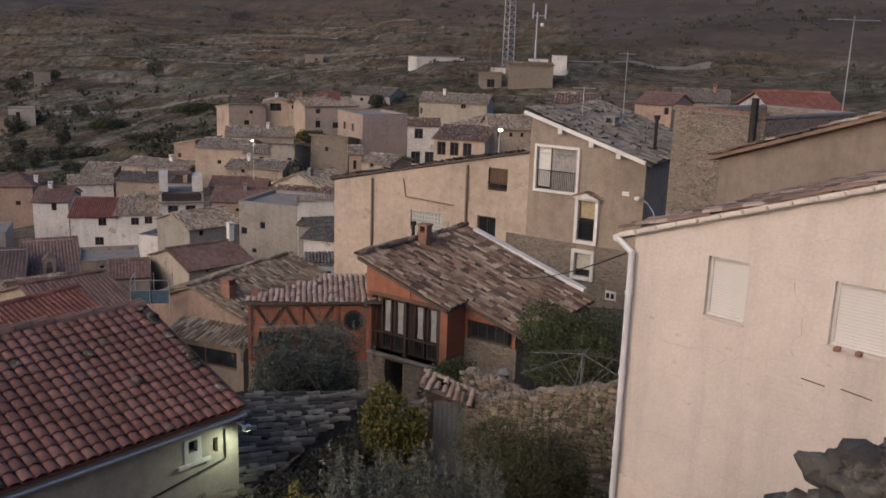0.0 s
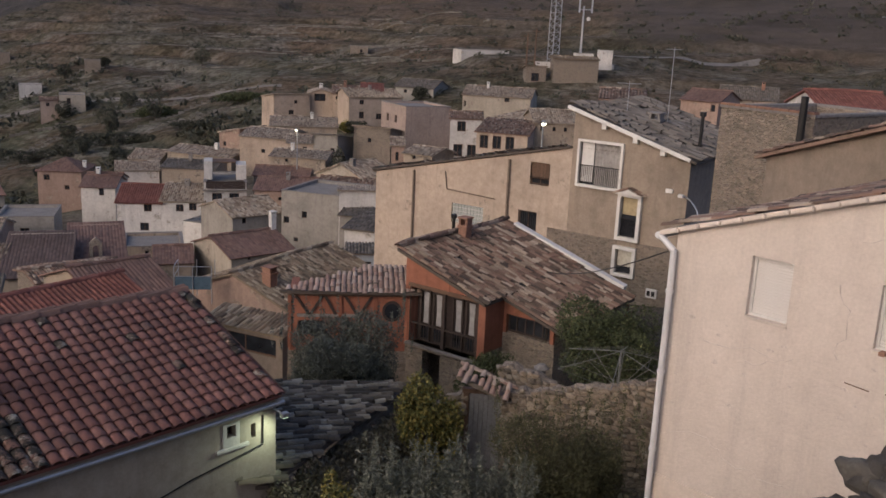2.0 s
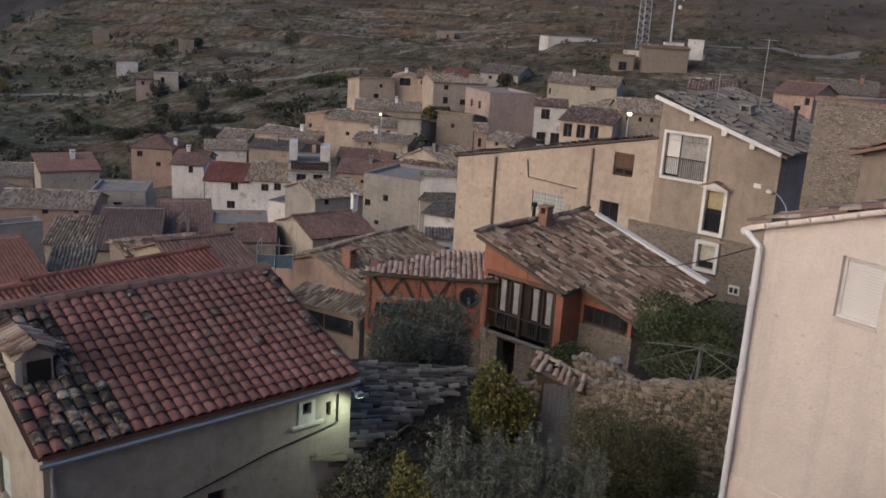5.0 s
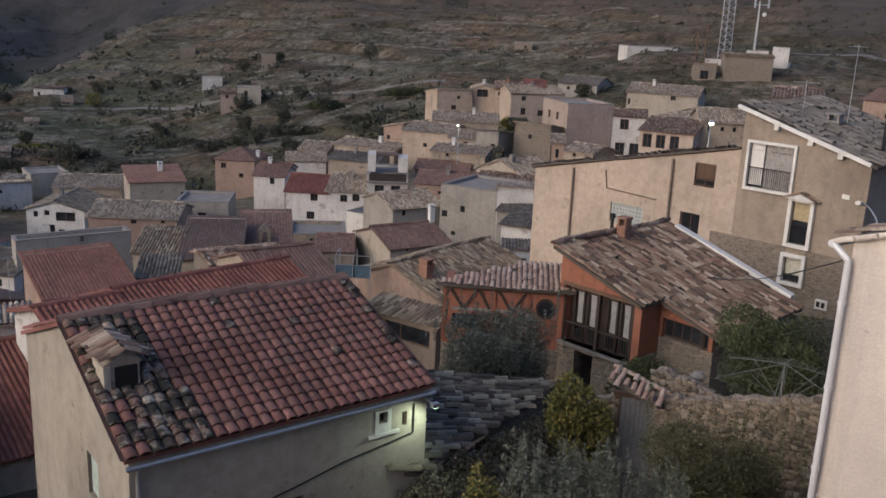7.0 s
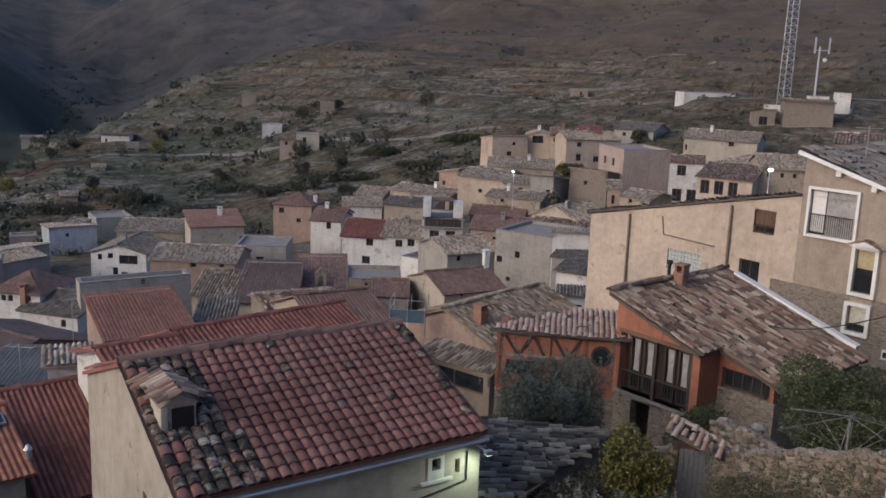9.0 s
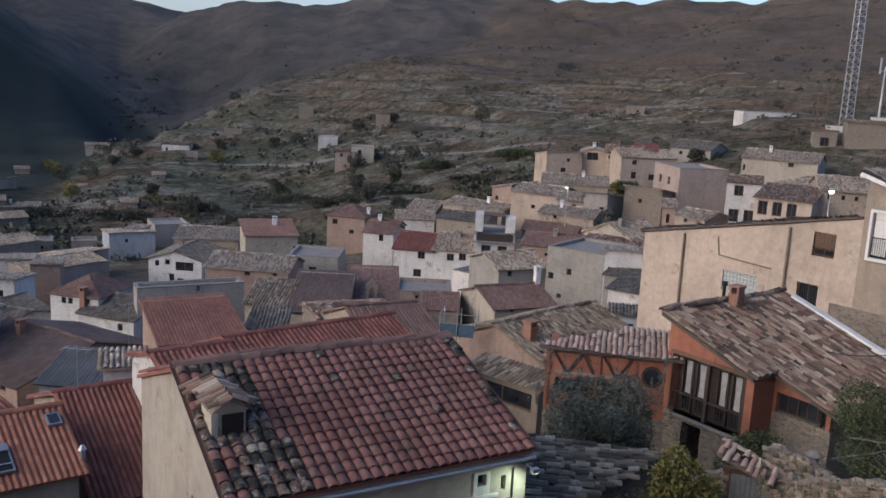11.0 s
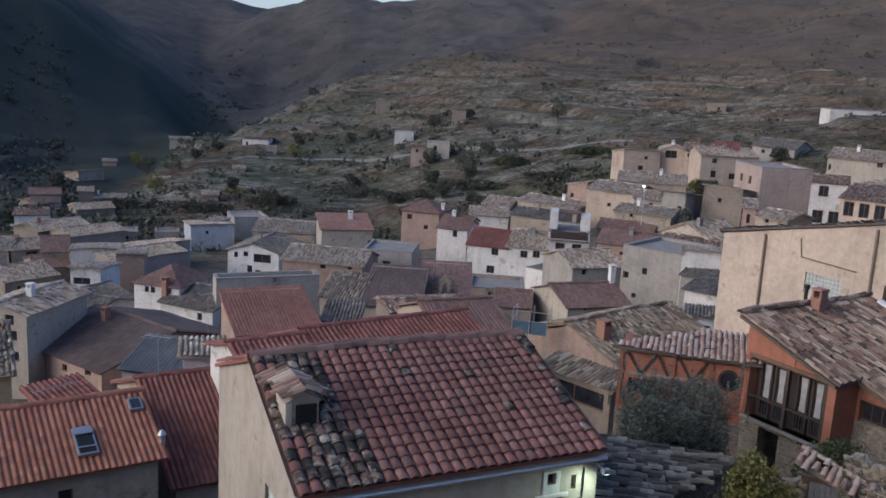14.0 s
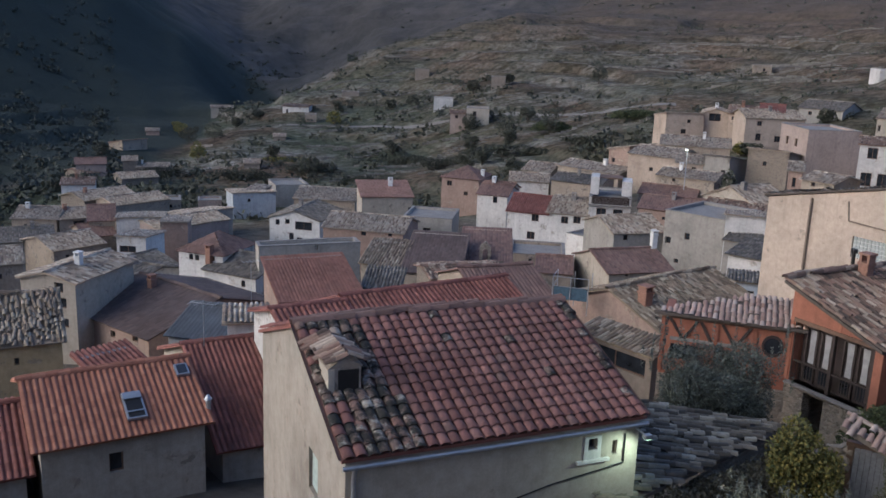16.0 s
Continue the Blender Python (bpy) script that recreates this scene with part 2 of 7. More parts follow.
def rod(bm, a, b, r0, r1=None, seg=8):
    a, b = Vector(a), Vector(b)
    d = b - a
    m = Matrix.Translation((a + b) / 2) @ d.to_track_quat('Z', 'Y').to_matrix().to_4x4()
    bmesh.ops.create_cone(bm, cap_ends=True, segments=seg, radius1=r0, radius2=r0 if r1 is None else r1, depth=d.length, matrix=m)


def wall_panel(V, F, o, u, w, h, inn, holes=()):
    """Wall of thickness |inn| from o along u, with rectangular openings (x0, x1, z0, z1) right through it."""
    o, u, inn, up = Vector(o), Vector(u), Vector(inn), Vector((0, 0, 1))
    xs = sorted({0, w, *(min(max(v, 0), w) for q in holes for v in q[:2])})
    zs = sorted({0, h, *(min(max(v, 0), h) for q in holes for v in q[2:])})

    def quad(*p):
        F.append(range(len(V), len(V) + 4))
        V.extend(p)

    def at(x, z, k):
        return o + u * x + up * z + inn * k

    def open_at(x, z):
        return any(q[0] < x < q[1] and q[2] < z < q[3] for q in holes)
    for x0, x1 in zip(xs, xs[1:]):
        for z0, z1 in zip(zs, zs[1:]):
            if open_at((x0 + x1) / 2, (z0 + z1) / 2):
                continue
            for k in (0, 1):
                quad(at(x0, z0, k), at(x1, z0, k), at(x1, z1, k), at(x0, z1, k))
    for x0, x1, z0, z1 in holes:
        quad(at(x0, z0, 0), at(x0, z1, 0), at(x0, z1, 1), at(x0, z0, 1))
        quad(at(x1, z0, 0), at(x1, z1, 0), at(x1, z1, 1), at(x1, z0, 1))
        quad(at(x0, z0, 0), at(x1, z0, 0), at(x1, z0, 1), at(x0, z0, 1))
        quad(at(x0, z1, 0), at(x1, z1, 0), at(x1, z1, 1), at(x0, z1, 1))
    quad(at(0, h, 0), at(w, h, 0), at(w, h, 1), at(0, h, 1))


def tile_sheet(o, u, down, w, length, tw=0.26, course=0.42, seed=1, amp=0.075, seg=3, jit=0.03, cut=None, lift=0.032):
    """Barrel tiles from the ridge corner o: columns along u, courses down the slope. Each tile is its own small vault."""
    rng = np.random.default_rng(seed)
    o, u, down = (np.array(v, float) for v in (o, u, down))
    nrm = np.cross(u, -down)
    nrm = nrm / np.linalg.norm(nrm) * (1 if nrm[2] > 0 else -1)
    nc, nr = max(2, round(w / tw)), max(2, round(length / course))
    tw, course = w / nc, length / nr
    V, F = [], []
    an = np.linspace(0, np.pi, seg + 1)
    px, pz = -np.cos(an), np.sin(an)
    sag = rng.uniform(0, 6.28, 3)
    for r in range(nr):
        for c in range(nc):
            if jit > 0.025 and rng.uniform() < 0.012:
                continue
            dip = jit * 0.9 * (math.sin(c * tw * 0.9 + sag[0]) * math.sin(r * course * 0.8 + sag[1]) + 0.4)
            dx, dz, dl, wob = rng.normal(0, jit * tw * 1.5), abs(rng.normal(0, jit * 0.4)), rng.normal(0, jit), rng.normal(0, jit * 0.8)
            cx, y0, y1 = (c + 0.5) * tw + dx, r * course - 0.05, (r + 1) * course + 0.05 + dl
            if cut and not cut(cx, (y0 + y1) / 2):
                continue
            b = len(V)
            for yy, hh, rad in ((y0, 0.0, 0.36), (y1, lift, 0.43)):
                for k in range(seg + 1):
                    V.append(o + u * (cx + wob * (yy - y0) + px[k] * tw * rad) + down * yy + nrm * (pz[k] * amp + hh + dz + dip))
            for k in range(seg):
                F.append((b + k, b + k + 1, b + seg + 2 + k, b + seg + 1 + k))
    return V, F


def window(house, x, z, w, h, m, trim=None, frame_mat=None, shutter=0, sill=False, depth=0.16, panes=2, grille=False):
    """A window set in an opening of the wall whose outer face is the plane y = 0 of the pose m."""
    frame_mat = frame_mat or WOOD
    bm = bmesh.new()
    t = min(0.07, w * 0.1)
    for a in ((x, x + t, z, z + h), (x + w - t, x + w, z, z + h), (x + t, x + w - t, z, z + t), (x + t, x + w - t, z + h - t, z + h)):
        add_box(bm, a[0], a[1], depth - 0.03, depth + 0.04, a[2], a[3])
    for k in range(1, panes):
        c = x + w * k / panes
        add_box(bm, c - t * 0.4, c + t * 0.4, depth - 0.03, depth + 0.04, z + t, z + h - t)
    win = part("window", bm, frame_mat, house, m=m)
    bm = bmesh.new()
    add_box(bm, x + t * 0.5, x + w - t * 0.5, depth, depth + 0.02, z + t * 0.5, z + h - t * 0.5)
    part("pane", bm, GLASS, win)
    if shutter:
        bm = bmesh.new()
        add_box(bm, x + t, x + w - t, depth - 0.07, depth - 0.045, -0.055, -0.008)
        me = bpy.data.meshes.new("slat")
        bm.to_mesh(me)
        bm.free()
        me.materials.append(TRIM if trim else WOOD)
        zz = z + h
        while zz > z + h * (1 - shutter):
            s = new("slat", me)
            s.parent = win
            s.matrix_basis = Matrix.Translation((0, 0, zz))
            zz -= 0.06
    if trim:
        bm = bmesh.new()
        q = 0.09
        for a in ((x - q, x, z - q, z + h + q), (x + w, x + w + q, z - q, z + h + q), (x, x + w, z + h, z + h + q), (x, x + w, z - q, z)):
            add_box(bm, a[0], a[1], -0.025, 0.05, a[2], a[3])
        part("surround", bm, trim, win)
    if sill:
        bm = bmesh.new()
        add_box(bm, x - 0.08, x + w + 0.08, -0.10, depth - 0.03, z - 0.06, z - 0.002, 0.01)
        part("sill", bm, CONCRETE, win)
    if grille:
        bm = bmesh.new()
        for k in range(9):
            c = x + w * (k + 0.5) / 9
            rod(bm, (c, -0.06, z), (c, -0.06, z + h * grille), 0.012, seg=5)
        for zz in (z + 0.03, z + h * grille):
            rod(bm, (x, -0.06, zz), (x + w, -0.06, zz), 0.014, seg=5)
        part("railing", bm, IRON, win)
    return win


def chimney(house, x, y, z, w=0.5, h=1.0, mat=None, pots=2):
    mat = mat or BRICK
    bm = bmesh.new()
    add_box(bm, x - w / 2, x + w / 2, y - w / 2, y + w / 2, z - 0.9, z + h, 0.02)
    add_box(bm, x - w * 0.6, x + w * 0.6, y - w * 0.6, y + w * 0.6, z + h - 0.1, z + h + 0.02, 0.02)
    ch = part("chimney", bm, mat, house)
    bm = bmesh.new()
    for sx in (-1, 1):
        add_box(bm, x + sx * w * 0.4 - 0.05, x + sx * w * 0.4 + 0.05, y - w * 0.45, y + w * 0.45, z + h + 0.02, z + h + 0.28)
    add_box(bm, x - w * 0.62, x + w * 0.62, y - w * 0.62, y + w * 0.62, z + h + 0.28, z + h + 0.36, 0.02)
    part("cap", bm, mat, ch)


def house(name, x, y, ze, rz, w, d, roof="gx", pitch=20, wall="beige", tile="old", wins=(), label="", over=0.25, chim=(), sidewins=(), tw=0.26, category="house", seed=None, drop=0.4, trim=None, frame_mat=None, sidewall=None, course=0.42, jit=0.045, bare=()):
    """A village house. (x, y, ze): the near wall's top corner on its left; the wall runs w along rz, the house d behind it.
    wins: (from the left, top below the eaves, width, height). roof: gx, gy ridged along or across; sf, sb, sl, sr fall to one side; hip; flat."""
    seed = seed or int(abs(x * 13 + y * 7 + w * 3)) + 1
    rot = Matrix.Rotation(radians(rz), 4, 'Z')
    pts = [rot @ Vector((a, b, 0)) + Vector((x, y, 0)) for a in (0, w / 2, w) for b in (0, d / 2, d)]
    zb = min(ground_z(p.x, p.y) for p in pts) - drop
    h = max(ze - zb, 1.5)
    H = thing(name, Matrix.Translation((x, y, ze - h)) @ rot, label, category)
    tp = math.tan(radians(pitch))
    rise = {"gx": d / 2 * tp, "gy": w / 2 * tp, "sf": d * tp, "sb": d * tp, "sl": w * tp, "sr": w * tp, "hip": min(w, d) / 2 * tp, "flat": 0}[roof]
    T = 0.35
    V, F = [], []
    lower = {"sb": (h + rise, h), "flat": (h, h)}.get(roof, (h, h + rise if roof == "sf" else h))
    hf, hb = lower
    holes = [(a, a + ww, h - t - hh, h - t) for a, t, ww, hh in wins]
    wall_panel(V, F, (0, 0, 0), (1, 0, 0), w, hf, (0, T, 0), holes)
    wall_panel(V, F, (w, d, 0), (-1, 0, 0), w, hb, (0, -T, 0))
    sh = [(a, a + ww, h - t - hh, h - t) for a, t, ww, hh in sidewins]
    wall_panel(V, F, (0, d, 0), (0, -1, 0), d, h, (T, 0, 0), sh)
    wall_panel(V, F, (w, 0, 0), (0, 1, 0), d, h, (-T, 0, 0))

    def tri(p, t):
        b = len(V)
        k = len(p)
        V.extend(Vector(q) for q in p)
        V.extend(Vector(q) + Vector(t) for q in p)
        F.append(range(b, b + k))
        F.append(range(b + k, b + 2 * k))
        for i in range(k):
            F.append((b + i, b + (i + 1) % k, b + k + (i + 1) % k, b + k + i))
    if roof == "gx":
        for xx, t in ((0, (T, 0, 0)), (w, (-T, 0, 0))):
            tri(((xx, 0, h), (xx, d, h), (xx, d / 2, h + rise)), t)
    elif roof == "gy":
        for yy, t in ((0, (0, T, 0)), (d, (0, -T, 0))):
            tri(((0, yy, h), (w, yy, h), (w / 2, yy, h + rise)), t)
    elif roof in ("sf", "sb"):
        for xx, t in ((0, (T, 0, 0)), (w, (-T, 0, 0))):
            tri(((xx, 0, h), (xx, d, h), (xx, d if roof == "sf" else 0, h + rise)), t)
    elif roof in ("sl", "sr"):
        hi = w if roof == "sl" else 0
        for yy, t in ((0, (0, T, 0)), (d, (0, -T, 0))):
            tri(((0, yy, h), (w, yy, h), (hi, yy, h + rise)), t)
        tri(((hi, 0, h), (hi, d, h), (hi, d, h + rise), (hi, 0, h + rise)), (T if hi == 0 else -T, 0, 0))
    link("wall", V, F, WALL[wall], H)
    # roof: boarded deck with barrel tiles on it
    o = over
    slopes = []
    if roof == "gx":
        slopes = [((-o, d / 2, rise), (1, 0, 0), (0, -d / 2 - o, -rise - o * tp), w + 2 * o), ((-o, d / 2, rise), (1, 0, 0), (0, d / 2 + o, -rise - o * tp), w + 2 * o)]
    elif roof == "gy":
        slopes = [((w / 2, -o, rise), (0, 1, 0), (-w / 2 - o, 0, -rise - o * tp), d + 2 * o), ((w / 2, -o, rise), (0, 1, 0), (w / 2 + o, 0, -rise - o * tp), d + 2 * o)]
    elif roof == "sf":
        slopes = [((-o, d + o, rise + o * tp), (1, 0, 0), (0, -d - 2 * o, -rise - 2 * o * tp), w + 2 * o)]
    elif roof == "sb":
        slopes = [((-o, -o, rise + o * tp), (1, 0, 0), (0, d + 2 * o, -rise - 2 * o * tp), w + 2 * o)]
    elif roof == "sl":
        slopes = [((w + o, -o, rise + o * tp), (0, 1, 0), (-w - 2 * o, 0, -rise - 2 * o * tp), d + 2 * o)]
    elif roof == "sr":
        slopes = [((-o, -o, rise + o * tp), (0, 1, 0), (w + 2 * o, 0, -rise - 2 * o * tp), d + 2 * o)]
    elif roof == "hip":
        cut = min(w, d) / 2
        slopes = [((-o, cut, rise), (1, 0, 0), (0, -cut - o, -rise - o * tp), w + 2 * o), ((-o, d - cut, rise), (1, 0, 0), (0, cut + o, -rise - o * tp), w + 2 * o),
                  ((cut, -o, rise), (0, 1, 0), (-cut - o, 0, -rise - o * tp), d + 2 * o), ((w - cut, -o, rise), (0, 1, 0), (cut + o, 0, -rise - o * tp), d + 2 * o)]
    if roof == "flat":
        bm = bmesh.new()
        add_box(bm, 0.15, w - 0.15, 0.15, d - 0.15, h - 0.5, h - 0.25)
        for a in ((-0.04, w + 0.04, -0.04, 0.3), (-0.04, w + 0.04, d - 0.3, d + 0.04), (-0.04, 0.3, 0.3, d - 0.3), (w - 0.3, w + 0.04, 0.3, d - 0.3)):
            add_box(bm, *a, h, h + 0.08)
        part("roof", bm, CONCRETE, H)
    for i, (a, u, dn, width) in enumerate(slopes):
        a, u, dn = Vector(a) + Vector((0, 0, h)), Vector(u), Vector(dn)
        L = dn.length
        dn = dn / L
        nrm = u.cross(dn)
        nrm = nrm if nrm.z > 0 else -nrm
        cutf = None
        if roof == "hip":
            span = L
            cutf = lambda cx, cy, W=width, S=span: cx > (S - cy) * 0.93 - 0.1 and W - cx > (S - cy) * 0.93 - 0.1
        c0, c1, c2, c3 = a, a + u * width, a + u * width + dn * L, a + dn * L
        if roof == "hip":
            c0, c1 = a + u * min(L, width / 2), a + u * (width - min(L, width / 2))
        q = [c + nrm * k for k in (-0.06, 0.03) for c in (c0, c1, c2, c3)]
        deck = link("roof", q, [(0, 1, 2, 3), (7, 6, 5, 4), (0, 4, 5, 1), (1, 5, 6, 2), (2, 6, 7, 3), (3, 7, 4, 0)], ROOF[tile], H)
        if i in bare:
            continue
        tv, tf = tile_sheet(a + nrm * 0.03, u, dn, width, L, tw, course, seed + i, cut=cutf, jit=jit if tile in ("old", "mud", "dark", "warm") else jit * 0.5, amp={"plum": 0.014, "tawny": 0.014, "salmon": 0.04, "rust": 0.026, "bright": 0.06, "slate": 0.02}.get(tile, 0.075), lift={"rust": 0.015, "bright": 0.02}.get(tile, 0.032))
        link("roof_tiles", tv, tf, ROOF[tile], deck, smooth=True, kind="stuff")
    if roof in ("gx", "gy"):
        # ridge cap of larger vaults
        a, u, n = (Vector((-o, d / 2, h + rise + 0.02)), Vector((1, 0, 0)), w + 2 * o) if roof == "gx" else (Vector((w / 2, -o, h + rise + 0.02)), Vector((0, 1, 0)), d + 2 * o)
        side = Vector((0, 1, 0)) if roof == "gx" else Vector((1, 0, 0))
        tv, tf = tile_sheet(a - side * 0.17, side, u, 0.34, n, 0.34, 0.45, seed + 9, amp=0.14, jit=jit)
        keep = [f for f in tf]
        link("ridge_cap", tv, keep, ROOF[tile], H, smooth=True, kind="stuff")
    for a, t, ww, hh in wins:
        window(H, a, h - t - hh, ww, hh, Matrix.Identity(4), trim=trim, frame_mat=frame_mat, panes=2 if ww > 0.7 else 1)
    side = Matrix(((0, 1, 0, 0), (-1, 0, 0, d), (0, 0, 1, 0), (0, 0, 0, 1)))
    for a, t, ww, hh in sidewins:
        window(H, a, h - t - hh, ww, hh, side, trim=trim, frame_mat=frame_mat)
    if not chim and roof in ("gx", "gy") and w > 4 and name == "village_house" and math.hypot(x, y) > 58 and seed % 5 < 3:
        chim = [(w * (0.2 + 0.6 * ((seed * 7) % 10) / 10), d * 0.4, 0.42 + 0.04 * (seed % 4), 0.6 + 0.12 * (seed % 5), (CONCRETE, BRICK, TRIM)[seed % 3])]
    for cx, cy, cw, chh, cm in chim:
        zr = {"gx": rise - abs(cy - d / 2) * tp, "gy": rise - abs(cx - w / 2) * tp, "sf": cy * tp, "sb": (d - cy) * tp, "sl": cx * tp, "sr": (w - cx) * tp}.get(roof, 0)
        chimney(H, cx, cy, h + zr, cw, chh, cm)
    return H, h, rise


# ---- the valley: heights by bearing from the viewpoint and distance ----
RINGS = (0, 6, 15, 25, 40, 65, 100, 150, 220, 320, 450, 700, 1000, 1500, 3000)
PROFILES = {}


def profile(bearing, *z):
    PROFILES[bearing] = z


profile(-180, -1.7, -1.5, -1, 0, 2, 5, 10, 18, 30, 45, 60, 90, 120, 150, 160)
profile(-100, -1.7, -2, -4, -6, -8, -10, -12, -10, -5, 10, 40, 90, 120, 150, 150)
profile(-70, -1.7, -4, -11, -14.5, -18, -24, -29, -34, -36, -15, 30, 90, 120, 150, 150)
profile(-55, -1.7, -5, -12, -15, -18.5, -24, -30, -35, -37, -22, 40, 120, 140, 150, 150)
profile(-48, -1.7, -5, -12.5, -15.5, -19, -24, -29, -32.5, -34, -33, 16, 40, 50, 112, 120)
profile(-43, -1.7, -5, -12.5, -15.5, -19, -24, -29, -32.5, -33.5, -34, -10, 0, 20, 104, 110)
profile(-39, -1.7, -5, -12.5, -15.5, -19, -24, -28.5, -31.5, -31.5, -27, -44, -22, 5, 92, 100)
profile(-35.5, -1.7, -5, -12.5, -15.5, -19, -24, -28.5, -31.5, -31, -22.5, -27.5, -42, 44, 65, 70)
profile(-30, -1.7, -5, -12.5, -15, -18.5, -23.5, -28, -32, -30, -18, -8, -16, 62, 66, 70)
profile(-22, -1.7, -5, -12, -15, -18.5, -24, -28, -28, -22, -9, 7, 6, 84, 86, 80)
profile(-12, -1.7, -5, -11, -14, -17.5, -22, -24.5, -21, -13.5, -6, 10, 22, 84, 86, 85)
profile(0, -1.7, -6, -10.6, -12.4, -14, -15, -16, -15.5, -7.5, 4, 20, 52, 86, 86, 85)
profile(12, -1.7, -6, -11, -12, -12.5, -12.5, -13.5, -14, -6, 8, 25, 60, 92, 90, 90)
profile(28, -1.7, -3.5, -7, -8, -8.5, -9, -9, -9, -3, 10, 30, 65, 95, 95, 95)
profile(60, -1.7, -2.5, -3, -2, 0, 2, 5, 10, 18, 28, 45, 80, 110, 120, 120)
profile(180, -1.7, -1.5, -1, 0, 2, 5, 10, 18, 30, 45, 60, 90, 120, 150, 160)
BEARINGS = sorted(PROFILES)


LOGS = [math.log(1 + r / 8) for r in RINGS]


def bisect(rows, v):
    k = 0
    while k < len(rows) and rows[k] <= v:
        k += 1
    return k


def smooth_z(b, d):
    b = (b + 180) % 360 - 180
    i = max(k for k in range(len(BEARINGS) - 1) if BEARINGS[k] <= b)
    f = (b - BEARINGS[i]) / (BEARINGS[i + 1] - BEARINGS[i])
    f = f * f * (3 - 2 * f) * 0.5 + f * 0.5
    q = math.log(1 + d / 8)
    j = min(bisect(LOGS, q) - 1, len(LOGS) - 2)
    g = min((q - LOGS[j]) / (LOGS[j + 1] - LOGS[j]), 1.0)
    a, b = PROFILES[BEARINGS[i]], PROFILES[BEARINGS[i + 1]]
    return (a[j] + (a[j + 1] - a[j]) * g) * (1 - f) + (b[j] + (b[j + 1] - b[j]) * g) * f


def ground_z(x, y):
    d, b = math.hypot(x, y), math.degrees(math.atan2(x, y))
    z = smooth_z(b, d)
    # the knoll with the masts
    kx, ky = x - 13, y - 196
    z += 4.5 * math.exp(-((kx / 30) ** 2 + (ky / 26) ** 2))
    far = min(max((d - 120) / 120, 0), 1)
    z += far * 0.02 * min(d, 900) * noise.fractal(Vector((x * 0.008, y * 0.008, 3.1)), 1.0, 2.1, 4)
    if far > 0:
        # old field terraces with steep dry-stone risers
        step = 2.2 + d * 0.006
        q = z / step + 0.9 * noise.fractal(Vector((x * 0.006, y * 0.006, 7)), 1.0, 2.0, 3)
        fr = q - math.floor(q)
        flat = fr * 0.25 / 0.82 if fr < 0.82 else 0.25 + 0.75 * (fr - 0.82) / 0.18
        patch = min(max(noise.noise(Vector((x * 0.012, y * 0.012, 5))) * 1.6 + 0.75, 0.15), 1)
        patch *= 0.15 if -x - 0.86 * y > -20 and d > 330 else 1.0
        patch *= 0.3 if z > 14 or x > 0.13 * y and d > 235 else 1.0
        z += far * patch * step * (flat - fr) * 0.9
    if d > 25:
        z += 0.25 * noise.fractal(Vector((x * 0.15, y * 0.15, 1.0)), 1.0, 2.0, 3)
    return z


def build_ground():
    bs = [-180 + 6 * i for i in range(18)] + [-72 + 0.3 * i for i in range(380)] + [42 + 6 * i for i in range(23)]
    rs = [0.0] + [2.0 * 1.045 ** i for i in range(96)] + [140 * 1.0085 ** i for i in range(240)] + [1090 * 1.04 ** i for i in range(28)]
    V, F = [], []
    for r in rs:
        for b in bs:
            x, y = r * math.sin(radians(b)), r * math.cos(radians(b))
            V.append((x, y, ground_z(x, y)))
    n = len(bs)
    for i in range(len(rs) - 1):
        for j in range(n):
            k = (j + 1) % n
            F.append((i * n + j, i * n + k, (i + 1) * n + k, (i + 1) * n + j))
    return V, F


